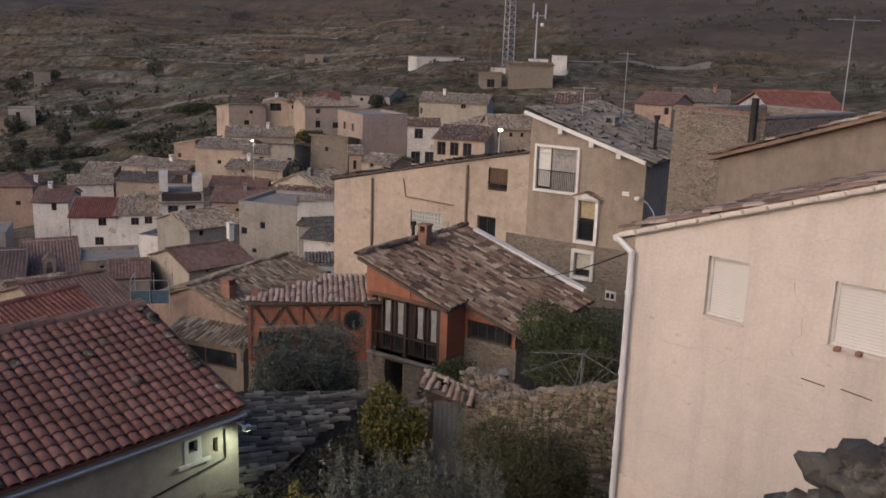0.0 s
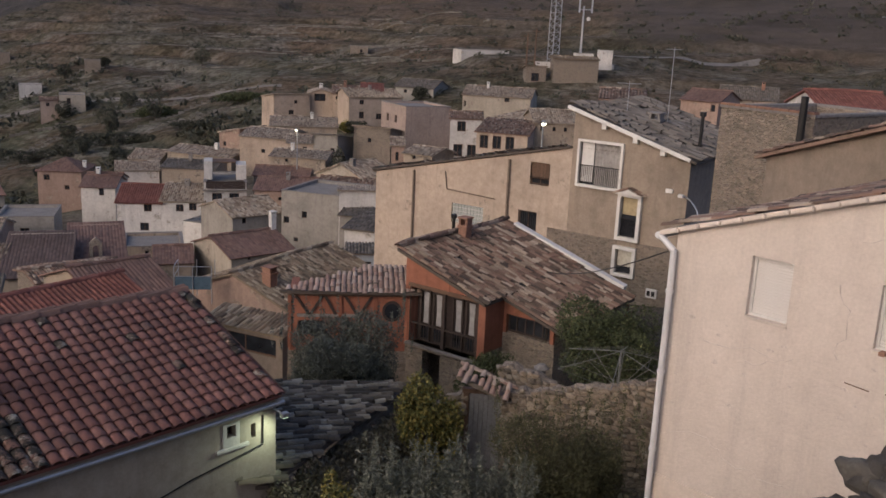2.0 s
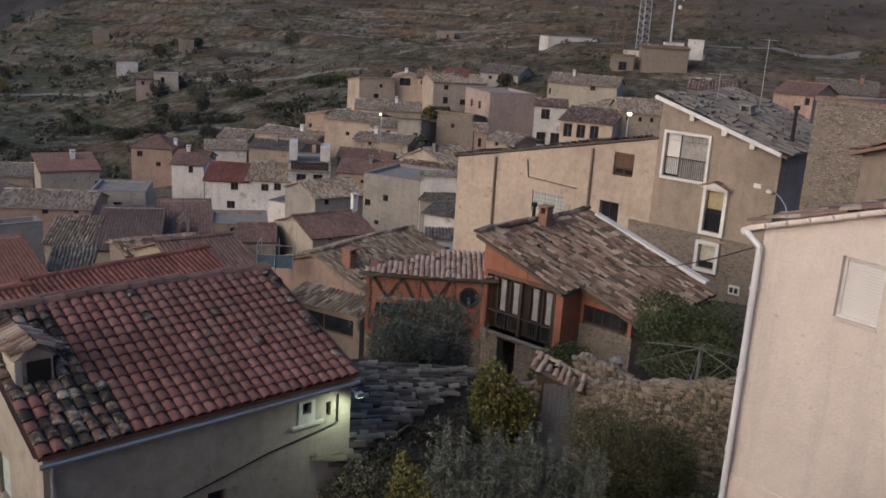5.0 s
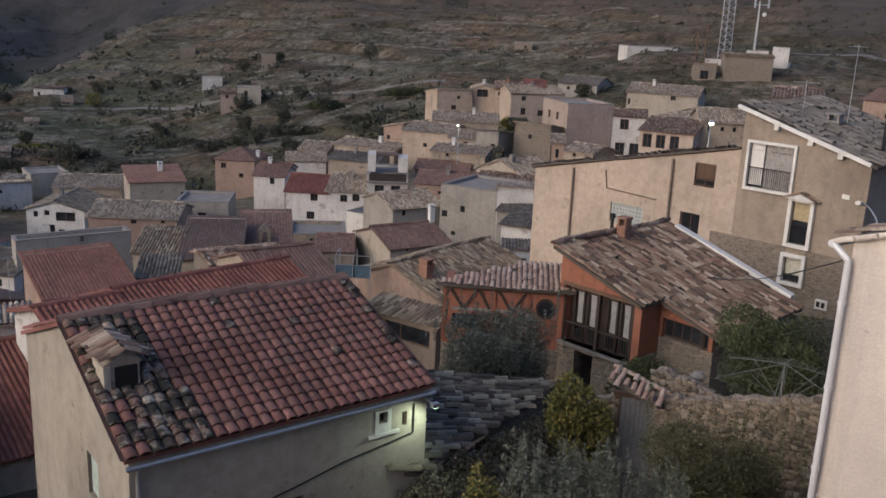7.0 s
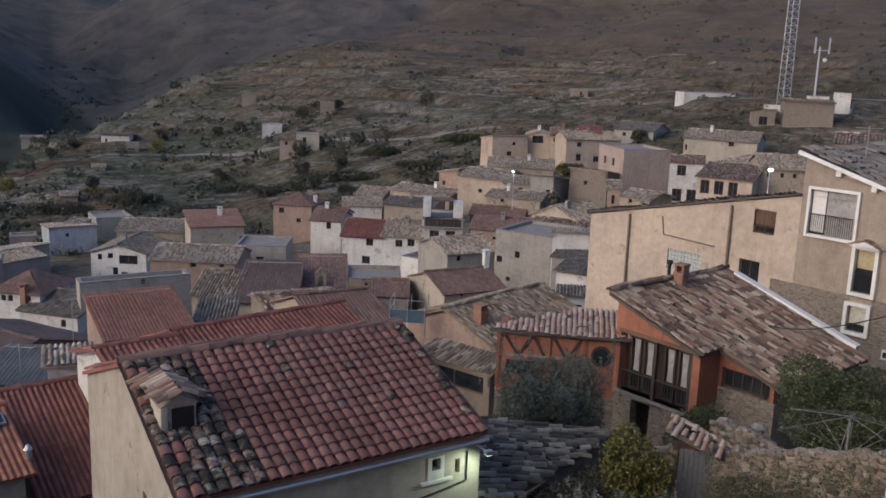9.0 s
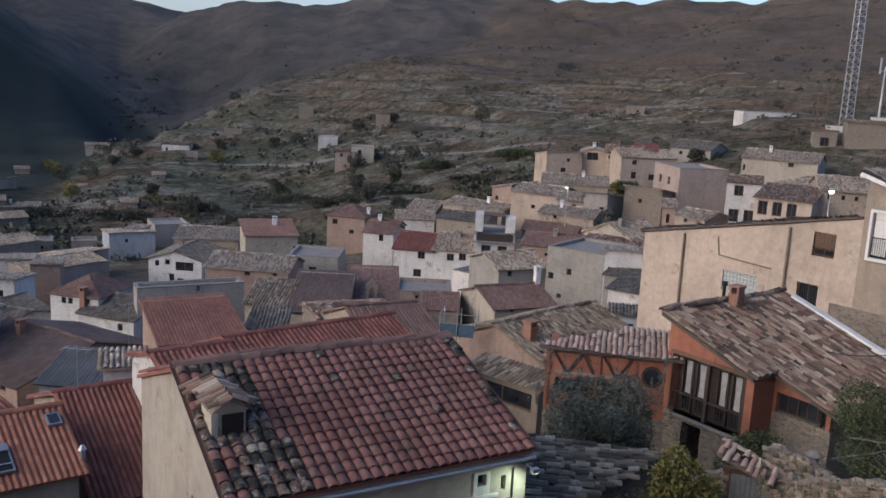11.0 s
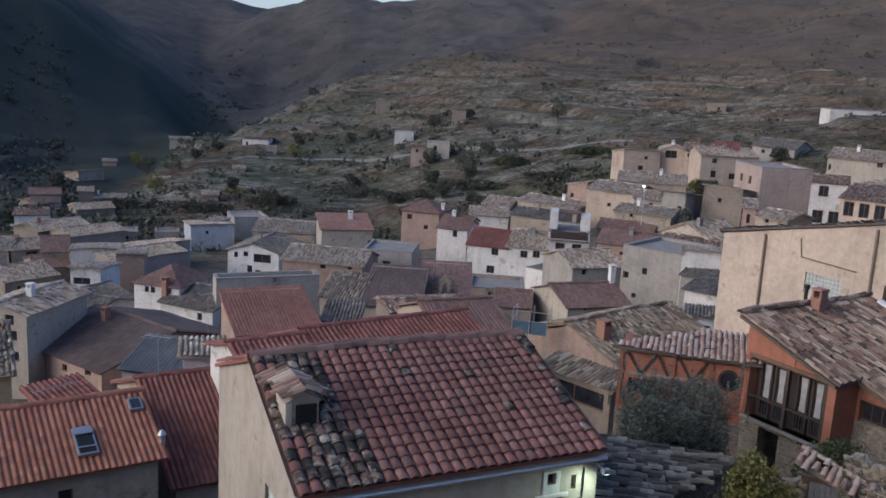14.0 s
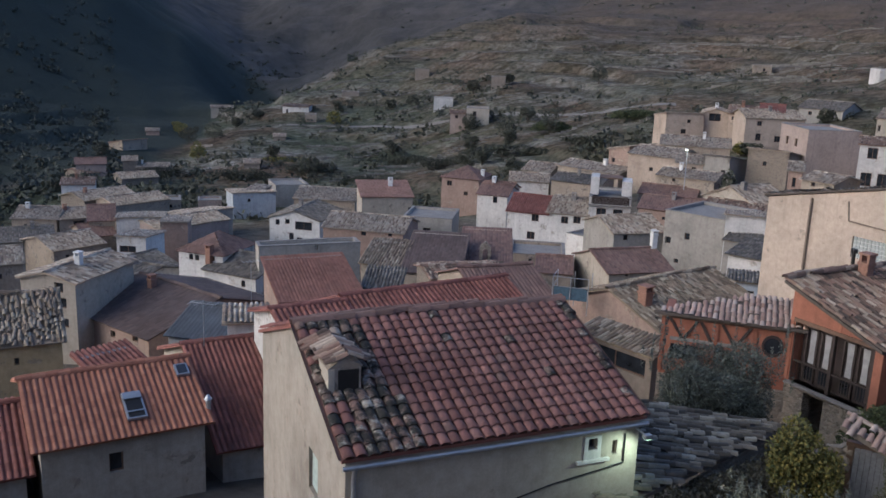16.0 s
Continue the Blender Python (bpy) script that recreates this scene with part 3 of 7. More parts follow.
def ground_material():
    m, n, l, b = nodes_of("dry_hillside")
    g = n.new("ShaderNodeNewGeometry")
    pos = g.outputs["Position"]
    big = tex_noise(n, l, 0.006, 6, 0.6, pos)
    mid = tex_noise(n, l, 0.045, 9, 0.72, pos)
    fine = tex_noise(n, l, 0.55, 9, 0.75, pos)
    c = ramp(n, l, big, ((0.35, (0.12, 0.088, 0.062)), (0.5, (0.17, 0.128, 0.092)), (0.65, (0.13, 0.11, 0.076))))
    sx = n.new("ShaderNodeSeparateXYZ")
    l.new(pos, sx.inputs[0])

    def span(sock, a, z, lo, hi):
        r = n.new("ShaderNodeMapRange")
        r.inputs[1].default_value, r.inputs[2].default_value, r.inputs[3].default_value, r.inputs[4].default_value = a, z, lo, hi
        l.new(sock, r.inputs[0])
        return r.outputs[0]

    def times(a, z, op='MULTIPLY'):
        k = n.new("ShaderNodeMath")
        k.operation = op
        for sock, v in zip(k.inputs, (a, z)):
            if isinstance(v, (int, float)):
                sock.default_value = v
            else:
                l.new(v, sock)
        return k.outputs[0]
    low = span(sx.outputs[2], -30, 10, 1.0, 0.0)
    # pale bare rock and gravel on the lower slope
    rock = ramp(n, l, mid, ((0.48, (0, 0, 0)), (0.56, (1, 1, 1))))
    c = mix(n, l, c, (0.32, 0.30, 0.27), times(rock, low))
    # grass of the terraces and the valley
    gr = ramp(n, l, tex_noise(n, l, 0.022, 7, 0.65, pos), ((0.38, (0, 0, 0)), (0.55, (1, 1, 1))))
    c = mix(n, l, c, (0.10, 0.112, 0.074), times(gr, low))
    scrub = ramp(n, l, fine, ((0.42, (0.40, 0.38, 0.34)), (0.58, (1, 1, 1))))
    c = mix(n, l, c, scrub, 0.9, 'MULTIPLY')
    spots = ramp(n, l, tex_noise(n, l, 0.16, 7, 0.7, pos), ((0.40, (0.42, 0.42, 0.36)), (0.52, (1, 1, 1))))
    c = mix(n, l, c, spots, 0.75, 'MULTIPLY')
    # bands that follow the contours
    mp = n.new("ShaderNodeMapping")
    mp.inputs["Scale"].default_value = (0.02, 0.02, 0.75)
    l.new(pos, mp.inputs[0])
    band = tex_noise(n, l, 1.0, 5, 0.6, mp.outputs[0])
    c = mix(n, l, c, ramp(n, l, band, ((0.36, (0.45, 0.44, 0.40)), (0.5, (1, 1, 1)), (0.64, (1.25, 1.22, 1.18)))), 0.5, 'MULTIPLY')
    # trodden earth between the houses
    near = span(times(times(sx.outputs[0], sx.outputs[0]), times(sx.outputs[1], sx.outputs[1]), 'ADD'), 17000, 23000, 0.85, 0.0)
    c = mix(n, l, c, ramp(n, l, fine, ((0.3, (0.10, 0.085, 0.07)), (0.65, (0.20, 0.175, 0.15)))), near)
    # dry-stone on the terrace risers
    sn = n.new("ShaderNodeSeparateXYZ")
    l.new(g.outputs["Normal"], sn.inputs[0])
    st = ramp(n, l, sn.outputs[2], ((0.80, (0.9, 0.9, 0.9)), (0.93, (0, 0, 0))))
    broken = ramp(n, l, tex_noise(n, l, 0.03, 5, 0.6, pos), ((0.42, (0, 0, 0)), (0.55, (1, 1, 1))))
    c = mix(n, l, c, (0.235, 0.21, 0.18), times(times(st, broken), low))
    # the upper hill is dry brown heath
    hill = span(times(times(sx.outputs[0], sx.outputs[0]), times(sx.outputs[1], sx.outputs[1]), 'ADD'), 190000, 330000, 0.0, 0.35)
    hill = times(hill, span(times(sx.outputs[2], times(mid, 22), 'ADD'), 8, 24, 0.0, 0.7), 'MAXIMUM')
    side = times(span(times(sx.outputs[0], times(sx.outputs[1], -0.12), 'ADD'), 0, 16, 0.0, 0.92), span(times(times(sx.outputs[0], sx.outputs[0]), times(sx.outputs[1], sx.outputs[1]), 'ADD'), 48000, 62000, 0.0, 1.0))
    hill = times(hill, side, 'MAXIMUM')
    heath = mix(n, l, (0.056, 0.047, 0.039), (0.104, 0.086, 0.071), ramp(n, l, mid, ((0.35, (0, 0, 0)), (0.62, (1, 1, 1)))))
    c = mix(n, l, c, heath, hill)
    # heath of the slopes past the spur, their shade and haze painted into the colour
    far_slope_shade = times(span(sx.outputs[0], -228, -262, 0.0, 0.88), span(times(sx.outputs[0], times(sx.outputs[1], 0.27), 'ADD'), 0, -40, 0.0, 1.0))
    c = mix(n, l, c, mix(n, l, (0.056, 0.053, 0.050), (0.100, 0.091, 0.083), ramp(n, l, mid, ((0.35, (0, 0, 0)), (0.62, (1, 1, 1))))), far_slope_shade)
    # pine woods on the slope across the river, with its shade and haze coloured in
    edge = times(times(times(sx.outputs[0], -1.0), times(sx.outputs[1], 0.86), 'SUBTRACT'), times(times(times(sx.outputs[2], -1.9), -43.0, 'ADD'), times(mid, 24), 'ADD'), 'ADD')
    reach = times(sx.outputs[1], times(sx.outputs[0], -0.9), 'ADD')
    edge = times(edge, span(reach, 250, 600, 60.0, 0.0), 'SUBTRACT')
    shaded_wood = times(span(edge, -4, 6, 0.0, 1.0), span(reach, 240, 290, 0.0, 1.0))
    c = mix(n, l, c, mix(n, l, (0.025, 0.031, 0.028), (0.048, 0.056, 0.048), fine), shaded_wood)
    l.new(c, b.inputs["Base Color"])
    b.inputs["Roughness"].default_value = 1.0
    b.inputs["Specular IOR Level"].default_value = 0.1
    bump(n, l, b, fine, 1.0, 0.8)
    return m


gv, gf = build_ground()
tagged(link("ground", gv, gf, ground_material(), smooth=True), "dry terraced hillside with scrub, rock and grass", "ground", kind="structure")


def track(name, label, rows, width, material):
    """A dirt road laid over the slope, from rows of bearing and distance."""
    V, F = [], []
    for i in range(len(rows) - 1):
        for k in range(8):
            f = k / 8
            b, d = (rows[i][j] * (1 - f) + rows[i + 1][j] * f for j in (0, 1))
            for e in (-0.5, 0.5):
                q = d + e * width
                x, y = q * math.sin(radians(b)), q * math.cos(radians(b))
                xc, yc = d * math.sin(radians(b)), d * math.cos(radians(b))
                V.append((x, y, ground_z(x, y) + 0.12))
    F = [(2 * i, 2 * i + 1, 2 * i + 3, 2 * i + 2) for i in range(len(V) // 2 - 1)]
    return tagged(link(name, V, F, material), label, "track", kind="structure")


DIRT = simple("pale_dirt_road", (0.20, 0.18, 0.155), 0.95, grain=1.5)
track("track", "pale dirt track across the terraced slope", [(-37, 268), (-33, 262), (-28, 250), (-22, 238), (-17, 225), (-12, 215)], 2.6, DIRT)
track("track", "pale dirt road curving behind the knoll", [(7.5, 205), (10, 208), (13, 214), (17, 226)], 3.0, DIRT)


# ---- plants ----
LEAF = {
    "olive": leafy("olive_leaves", ((0.0, (0.062, 0.07, 0.056)), (0.5, (0.105, 0.116, 0.092)), (1.0, (0.17, 0.182, 0.146)))),
    "laurel": leafy("evergreen_leaves", ((0.0, (0.032, 0.042, 0.015)), (0.6, (0.066, 0.082, 0.028)), (1.0, (0.11, 0.125, 0.048)))),
    "green": leafy("olive_green_leaves", ((0.0, (0.04, 0.042, 0.017)), (0.5, (0.075, 0.074, 0.03)), (1.0, (0.12, 0.11, 0.05)))),
    "yellow": leafy("yellowing_leaves", ((0.0, (0.06, 0.075, 0.02)), (0.5, (0.14, 0.13, 0.03)), (1.0, (0.28, 0.22, 0.05)))),
    "sage": leafy("grey_green_leaves", ((0.0, (0.065, 0.075, 0.05)), (0.5, (0.115, 0.125, 0.09)), (1.0, (0.20, 0.20, 0.16)))),
    "scrub": leafy("dark_scrub_leaves", ((0.0, (0.035, 0.038, 0.024)), (0.6, (0.06, 0.062, 0.038)), (1.0, (0.095, 0.088, 0.056)))),
    "ivy": leafy("dry_ivy_leaves", ((0.0, (0.05, 0.045, 0.03)), (0.5, (0.10, 0.088, 0.056)), (1.0, (0.17, 0.145, 0.09)))),
    "shaded_wood": leafy("dark_wood_leaves", ((0.0, (0.016, 0.02, 0.015)), (0.6, (0.032, 0.038, 0.029)), (1.0, (0.055, 0.062, 0.045)))),
}
BARK = simple("grey_brown_bark", (0.085, 0.066, 0.05), 0.95, grain=12)


def leaf_cloud(rng, n, size, lumps, slim=2.2):
    """n small leaves scattered in the lumps (centre, radii), denser toward their skins."""
    V, F = [], []
    w = np.array([l[3] * l[4] * l[5] for l in lumps]) ** 0.7
    pick = rng.choice(len(lumps), n, p=w / w.sum())
    for i in pick:
        cx, cy, cz, a, b, c = lumps[i]
        q = rng.normal(size=3)
        q /= np.linalg.norm(q)
        q *= rng.uniform(0.35, 1.0) ** 0.4 * rng.uniform(0.85, 1.12)
        p = np.array((cx + q[0] * a, cy + q[1] * b, cz + q[2] * c))
        d1 = rng.normal(size=3)
        d1 /= np.linalg.norm(d1)
        d2 = np.cross(d1, rng.normal(size=3))
        d2 /= np.linalg.norm(d2)
        s = size * rng.uniform(0.6, 1.4)
        k = len(V)
        V += [p - d1 * s * slim / 2, p + d2 * s / 2, p + d1 * s * slim / 2, p - d2 * s / 2]
        F.append((k, k + 1, k + 2, k + 3))
    return V, F


def plant(name, x, y, z, w, dep, h, leaf, label, n=3000, size=0.06, slim=2.2, stem=0.1, lumps=9, seed=1, category="bush", low=0.0, spikes=0, core=0.36):
    """A bush or small tree: forked trunk and limbs, and a crown of single leaves in uneven lumps."""
    rng = np.random.default_rng(seed)
    T = thing(name, Matrix.Translation((x, y, z)), label, category)
    L = [(0, 0, h * (0.55 + low), w * core, dep * core, h * core * 1.1)]
    for i in range(lumps):
        a = 2 * math.pi * (i + rng.uniform(0, 0.7)) / lumps
        r, e = rng.uniform(0.45, 0.8), rng.uniform(0.25 + low, 0.82)
        L.append((math.cos(a) * w / 2 * r * 0.85, math.sin(a) * dep / 2 * r * 0.85, h * e, w * rng.uniform(0.13, 0.24), dep * rng.uniform(0.13, 0.24), h * rng.uniform(0.13, 0.22)))
    for i in range(spikes):
        L.append((rng.uniform(-0.5, 0.5) * w, rng.uniform(-0.5, 0.5) * dep, h * rng.uniform(0.72, 1.02), 0.05, 0.05, h * rng.uniform(0.08, 0.16)))
    bm = bmesh.new()
    rod(bm, (0, 0, -0.5), (0, 0, h * 0.4), stem, stem * 0.7, 8)
    for l in L[1:lumps + 1]:
        rod(bm, (0, 0, h * 0.3), (l[0] * 0.9, l[1] * 0.9, l[2]), stem * 0.5, stem * 0.15, 6)
    part("trunk", bm, BARK, T)
    V, F = leaf_cloud(rng, n, size, L, slim)
    link("crown", V, F, LEAF[leaf], T)
    return T


def stone_variants(count, seed, sx, sy, sz, detail=1):
    out = []
    rng = np.random.default_rng(seed)
    for i in range(count):
        bm = bmesh.new()
        bmesh.ops.create_icosphere(bm, subdivisions=detail, radius=0.5)
        for v in bm.verts:
            q = [math.copysign(abs(c * 2) ** 0.55, c) * 0.5 for c in v.co]
            k = rng.uniform(0.85, 1.15) if detail < 3 else 1 + 0.5 * noise.fractal(Vector(v.co) * 2.2 + Vector((i * 7.0, 0, 0)), 1.0, 2.0, 3)
            v.co = Vector((q[0] * sx, q[1] * sy, q[2] * sz)) * float(k)
        me = bpy.data.meshes.new("stone")
        bm.to_mesh(me)
        bm.free()
        out.append(me)
    return out


def stone_material(name, stops):
    m, n, l, b = nodes_of(name)
    c = ramp(n, l, n.new("ShaderNodeObjectInfo").outputs["Random"], stops)
    pos = n.new("ShaderNodeNewGeometry").outputs["Position"]
    f = tex_noise(n, l, 16, 8, 0.7, pos)
    c = mix(n, l, c, ramp(n, l, f, ((0.3, (0.55, 0.55, 0.55)), (0.65, (1.05, 1.05, 1.05)))), 0.8, 'MULTIPLY')
    li = ramp(n, l, tex_noise(n, l, 3.5, 6, 0.7, pos), ((0.55, (0, 0, 0)), (0.68, (0.6, 0.6, 0.6))))
    c = mix(n, l, c, (0.24, 0.235, 0.20), li)
    l.new(c, b.inputs["Base Color"])
    b.inputs["Roughness"].default_value = 0.95
    bump(n, l, b, f, 0.6, 0.03)
    return m


STONE = stone_material("field_stone", ((0.0, (0.11, 0.09, 0.07)), (0.4, (0.21, 0.165, 0.125)), (0.75, (0.28, 0.22, 0.16)), (1.0, (0.33, 0.28, 0.22))))
GREYSTONE = stone_material("grey_lichened_stone", ((0.0, (0.034, 0.03, 0.025)), (0.5, (0.06, 0.053, 0.045)), (1.0, (0.10, 0.09, 0.075))))
CORE = simple("lime_mortar_core", (0.25, 0.205, 0.16), 0.95, grain=5)


def rubble_wall(name, a, b, za, zb, ztop_a, ztop_b, thick, label, mat, size=0.3, limit=290, seed=3, cap=True):
    """A rubble wall from a to b: a mortar core, with single stones set proud in courses on its near face and along its top."""
    a, b = Vector((*a, 0)), Vector((*b, 0))
    L = (b - a).length
    rz = math.atan2(b.y - a.y, b.x - a.x)
    W = thing(name, Matrix.Translation((a.x, a.y, 0)) @ Matrix.Rotation(rz, 4, 'Z'), label, "wall")
    rng = np.random.default_rng(seed)
    n = max(6, int(L / 0.25))
    top = [ztop_a + (ztop_b - ztop_a) * i / n + rng.uniform(-0.09, 0.09) for i in range(n + 1)]
    V, F = [], []
    for i in range(n + 1):
        x = L * i / n
        zbm = za + (zb - za) * i / n
        V += [(x, 0, zbm), (x, 0, top[i] - 0.06), (x, thick * 0.5, top[i]), (x, thick, top[i] - 0.08), (x, thick, zbm)]
    for i in range(n):
        for k in range(4):
            F.append((i * 5 + k, i * 5 + k + 1, i * 5 + 6 + k, i * 5 + 5 + k))
    F += [(0, 1, 2, 3, 4), tuple(n * 5 + k for k in (4, 3, 2, 1, 0))]
    link("core", V, F, WALL["stone"], W)
    me = stone_variants(7, seed, size * 1.25, 0.16, size * 0.8)
    for q in me:
        q.materials.append(mat)
    count, z = 0, max(ztop_a, ztop_b)
    row = 0
    while z > min(za, zb) and count < limit:
        x = rng.uniform(-0.1, 0.1)
        while x < L and count < limit:
            s = rng.uniform(0.7, 1.35)
            zt = np.interp(x, np.linspace(0, L, n + 1), top)
            if z < zt - 0.02 and z > za + (zb - za) * x / L:
                st = new("stone", me[int(rng.integers(7))])
                st.parent = W
                st.matrix_basis = Matrix.Translation((x, 0.01 + rng.uniform(-0.02, 0.03), z + rng.uniform(-0.03, 0.03))) @ Euler((0, rng.normal(0, 0.12), 0)).to_matrix().to_4x4() @ Matrix.Diagonal((s, 1, rng.uniform(0.75, 1.15), 1))
                count += 1
            x += size * 1.12 * s
        z -= size * 0.78
        row += 1
    return W


# ---- the near house with the red roof ----
def barrel_tile(tw, ln, seg=6):
    """One clay barrel tile with thickness, wider at its lower lip."""
    V, F = [], []
    for y, k, hz in ((0, 0.84, 0.0), (ln, 1.06, 0.03)):
        for rad in (1.0, 0.82):
            for i in range(seg + 1):
                t = math.pi * i / seg
                V.append((-math.cos(t) * tw * 0.5 * k * rad, -y, math.sin(t) * tw * 0.31 * k * rad + hz))
    s = seg + 1
    for i in range(seg):
        F += [(i, i + 1, 2 * s + i + 1, 2 * s + i), (s + i, 3 * s + i, 3 * s + i + 1, s + i + 1), (2 * s + i, 2 * s + i + 1, 3 * s + i + 1, 3 * s + i)]
    F += [(0, 2 * s, 3 * s, s), (seg, s + seg, 3 * s + seg, 2 * s + seg)]
    me = bpy.data.meshes.new("roof_tile")
    me.from_pydata(V, [], F)
    me.polygons.foreach_set("use_smooth", [True] * len(F))
    return me


OWN_RED = tiles("red_tile_single", ((0.0, (0.18, 0.083, 0.068)), (0.5, (0.235, 0.108, 0.088)), (0.93, (0.285, 0.142, 0.116)), (1.0, (0.16, 0.098, 0.082))), (0.11, 0.075, 0.062), 0.6, own=True)
def mossy_tile():
    """Old tile: black moss and pale lichen in blotches over brown clay."""
    m, n, l, b = nodes_of("mossy_tile_single")
    c = ramp(n, l, n.new("ShaderNodeObjectInfo").outputs["Random"], ((0.0, (0.10, 0.075, 0.06)), (0.45, (0.19, 0.13, 0.10)), (0.7, (0.21, 0.105, 0.08)), (1.0, (0.42, 0.38, 0.30))))
    co = n.new("ShaderNodeNewGeometry").outputs["Position"]
    pale = ramp(n, l, tex_noise(n, l, 3.4, 7, 0.7, co), ((0.52, (0, 0, 0)), (0.62, (0.8, 0.8, 0.8))))
    c = mix(n, l, c, (0.42, 0.40, 0.33), pale)
    moss = ramp(n, l, tex_noise(n, l, 2.3, 8, 0.75, co), ((0.46, (0, 0, 0)), (0.54, (0.95, 0.95, 0.95))))
    c = mix(n, l, c, (0.022, 0.021, 0.017), moss)
    fine = tex_noise(n, l, 22, 7, 0.7, co)
    c = mix(n, l, c, ramp(n, l, fine, ((0.3, (0.6, 0.6, 0.6)), (0.65, (1, 1, 1)))), 0.7, 'MULTIPLY')
    l.new(c, b.inputs["Base Color"])
    b.inputs["Roughness"].default_value = 0.95
    bump(n, l, b, fine, 0.5, 0.02)
    return m


OWN_OLD = mossy_tile()


def near_house():
    w, d, pitch = 6.75, 7.84, 20
    H, h, rise = house("village_house", -8.691, 13.581, -8.064, 49.44, w, d, "gx", pitch, "cream", "red",
                       [(5.46, 0.42, 0.22, 0.26), (6.08, 0.54, 0.13, 0.34), (3.2, 1.85, 0.42, 0.75)], "cream house with red clay tile roof and small tiled dormer", over=0.10, tw=0.25, bare=(0,), frame_mat=WOOD,
                       sidewins=[(5.05, 1.05, 0.75, 1.0)])
    for c in H.children:
        if c.name.startswith("ridge_cap"):
            c.data.materials[0] = ROOF["rust"]  # mortared ridge
    tp, o = math.tan(radians(pitch)), 0.10
    deck = [c for c in H.children if c.name.startswith("roof")][0]
    cols, rows, L = 28, 14, (d / 2 + o) / math.cos(radians(pitch))
    tw, ln = (w + 2 * o) / cols, L / rows
    red, old = barrel_tile(tw * 1.02, ln + 0.07), barrel_tile(tw * 1.04, ln + 0.07)
    red.materials.append(OWN_RED)
    old.materials.append(OWN_OLD)
    rng = np.random.default_rng(5)
    base = Matrix.Translation((-o, d / 2, h + rise + 0.05)) @ Matrix.Rotation(radians(pitch), 4, 'X')
    for c in range(cols):
        for r in range(rows):
            mossy = c < 5 + (r > 4) + (r > 8) + (1 if rng.uniform() < 0.3 else 0) and not (c < 2 and rng.uniform() < 0.45) or rng.uniform() < 0.012 or c == cols - 1 and rng.uniform() < 0.5
            if 1 <= c <= 4 and 3 <= r <= 7 and 0.15 < (c + 0.5) * tw - o < 0.78:
                continue
            k = new("roof_tile", old if mossy else red)
            k.parent = deck
            j = 0.06 if mossy else 0.018
            k.matrix_basis = base @ Matrix.Translation(((c + 0.5) * tw + rng.normal(0, j * 0.25), -r * ln + rng.normal(0, j * 0.3), 0.01 + (0.012 if r else 0) + abs(rng.normal(0, j * 0.15)))) @ Matrix.Rotation(rng.normal(0, j * 0.5), 4, 'Z') @ Matrix.Rotation(rng.normal(0, j * 0.3), 4, 'X')
    # under-tiles between the columns
    V, F = [], []
    for c in range(cols + 1):
        b = len(V)
        for y in (0, L + 0.02):
            for i in range(5):
                t = math.pi * i / 4
                V.append(base @ Vector((c * tw - math.cos(t) * tw * 0.34, -y, 0.03 - math.sin(t) * 0.05)))
        F += [(b + i, b + i + 1, b + 6 + i, b + 5 + i) for i in range(4)]
    link("channel_tiles", V, F, ROOF["rust"], deck, kind="stuff")
    # white verge band, gutter and downpipe, cable, ledge
    box("verge_tile_bed", w + o - 0.10, w + o - 0.02, -o, d / 2, 0, 0.05, CORE, H, m=Matrix.Translation((0, 0, h + 0.02)) @ Matrix.Identity(4)).matrix_basis = Matrix.Translation((0, -0.0, h - 0.02)) @ Matrix.Rotation(radians(pitch), 4, 'X')
    bm = bmesh.new()
    rod(bm, (-o, -o - 0.06, h - 0.17), (w + o, -o - 0.06, h - 0.17), 0.055, seg=10)
    gut = part("gutter", bm, STEEL, H, "grey metal gutter")
    bm = bmesh.new()
    for a, b in (((0.15, -o - 0.06, h - 0.2), (0.15, -0.06, h - 0.45)), ((0.15, -0.06, h - 0.45), (0.15, -0.06, 0.2))):
        rod(bm, a, b, 0.05, seg=10)
    part("downpipe", bm, STEEL, gut)
    box("shutter_panel", 0.06, 0.10, d - 5.73, d - 5.12, h - 1.98, h - 1.12, simple("pale_green_paint", (0.42, 0.50, 0.44), 0.6), H, "pale green wooden shutter")
    bm = bmesh.new()
    for q in ((5.36, 5.455, h - 0.9, h - 0.36), (5.685, 5.78, h - 0.9, h - 0.36), (5.455, 5.685, h - 0.9, h - 0.685), (5.455, 5.685, h - 0.415, h - 0.36)):
        add_box(bm, q[0], q[1], -0.025, 0.01, q[2], q[3])
    part("surround", bm, WALL["white"], H, "whitewashed surround of the little window")
    box("ledge", 5.18, 6.0, -0.07, 0.02, h - 0.98, h - 0.90, WALL["white"], H, "white ledge under the small windows")
    bm = bmesh.new()
    pts = [(1.2, -0.03, h - 2.15), (2.6, -0.03, h - 1.75), (3.6, -0.03, h - 1.55), (4.6, -0.03, h - 1.33), (5.8, -0.03, h - 1.17), (6.38, -0.03, h - 1.08), (6.38, -0.03, h - 0.4)]
    for a, b in zip(pts, pts[1:]):
        rod(bm, a, b, 0.018, seg=5)
    part("cable", bm, IRON, H)
    # dormer: low cheeks, a dark plate for its small opening, its own tiled hood
    x0, x1, y0, y1 = 0.12, 0.80, 1.60, 3.05
    zf = h + y0 * tp
    D = box("dormer", x0, x1, y0, y1, zf - 0.05, zf + 0.62, WALL["earth"], H, "little earth-rendered dormer")
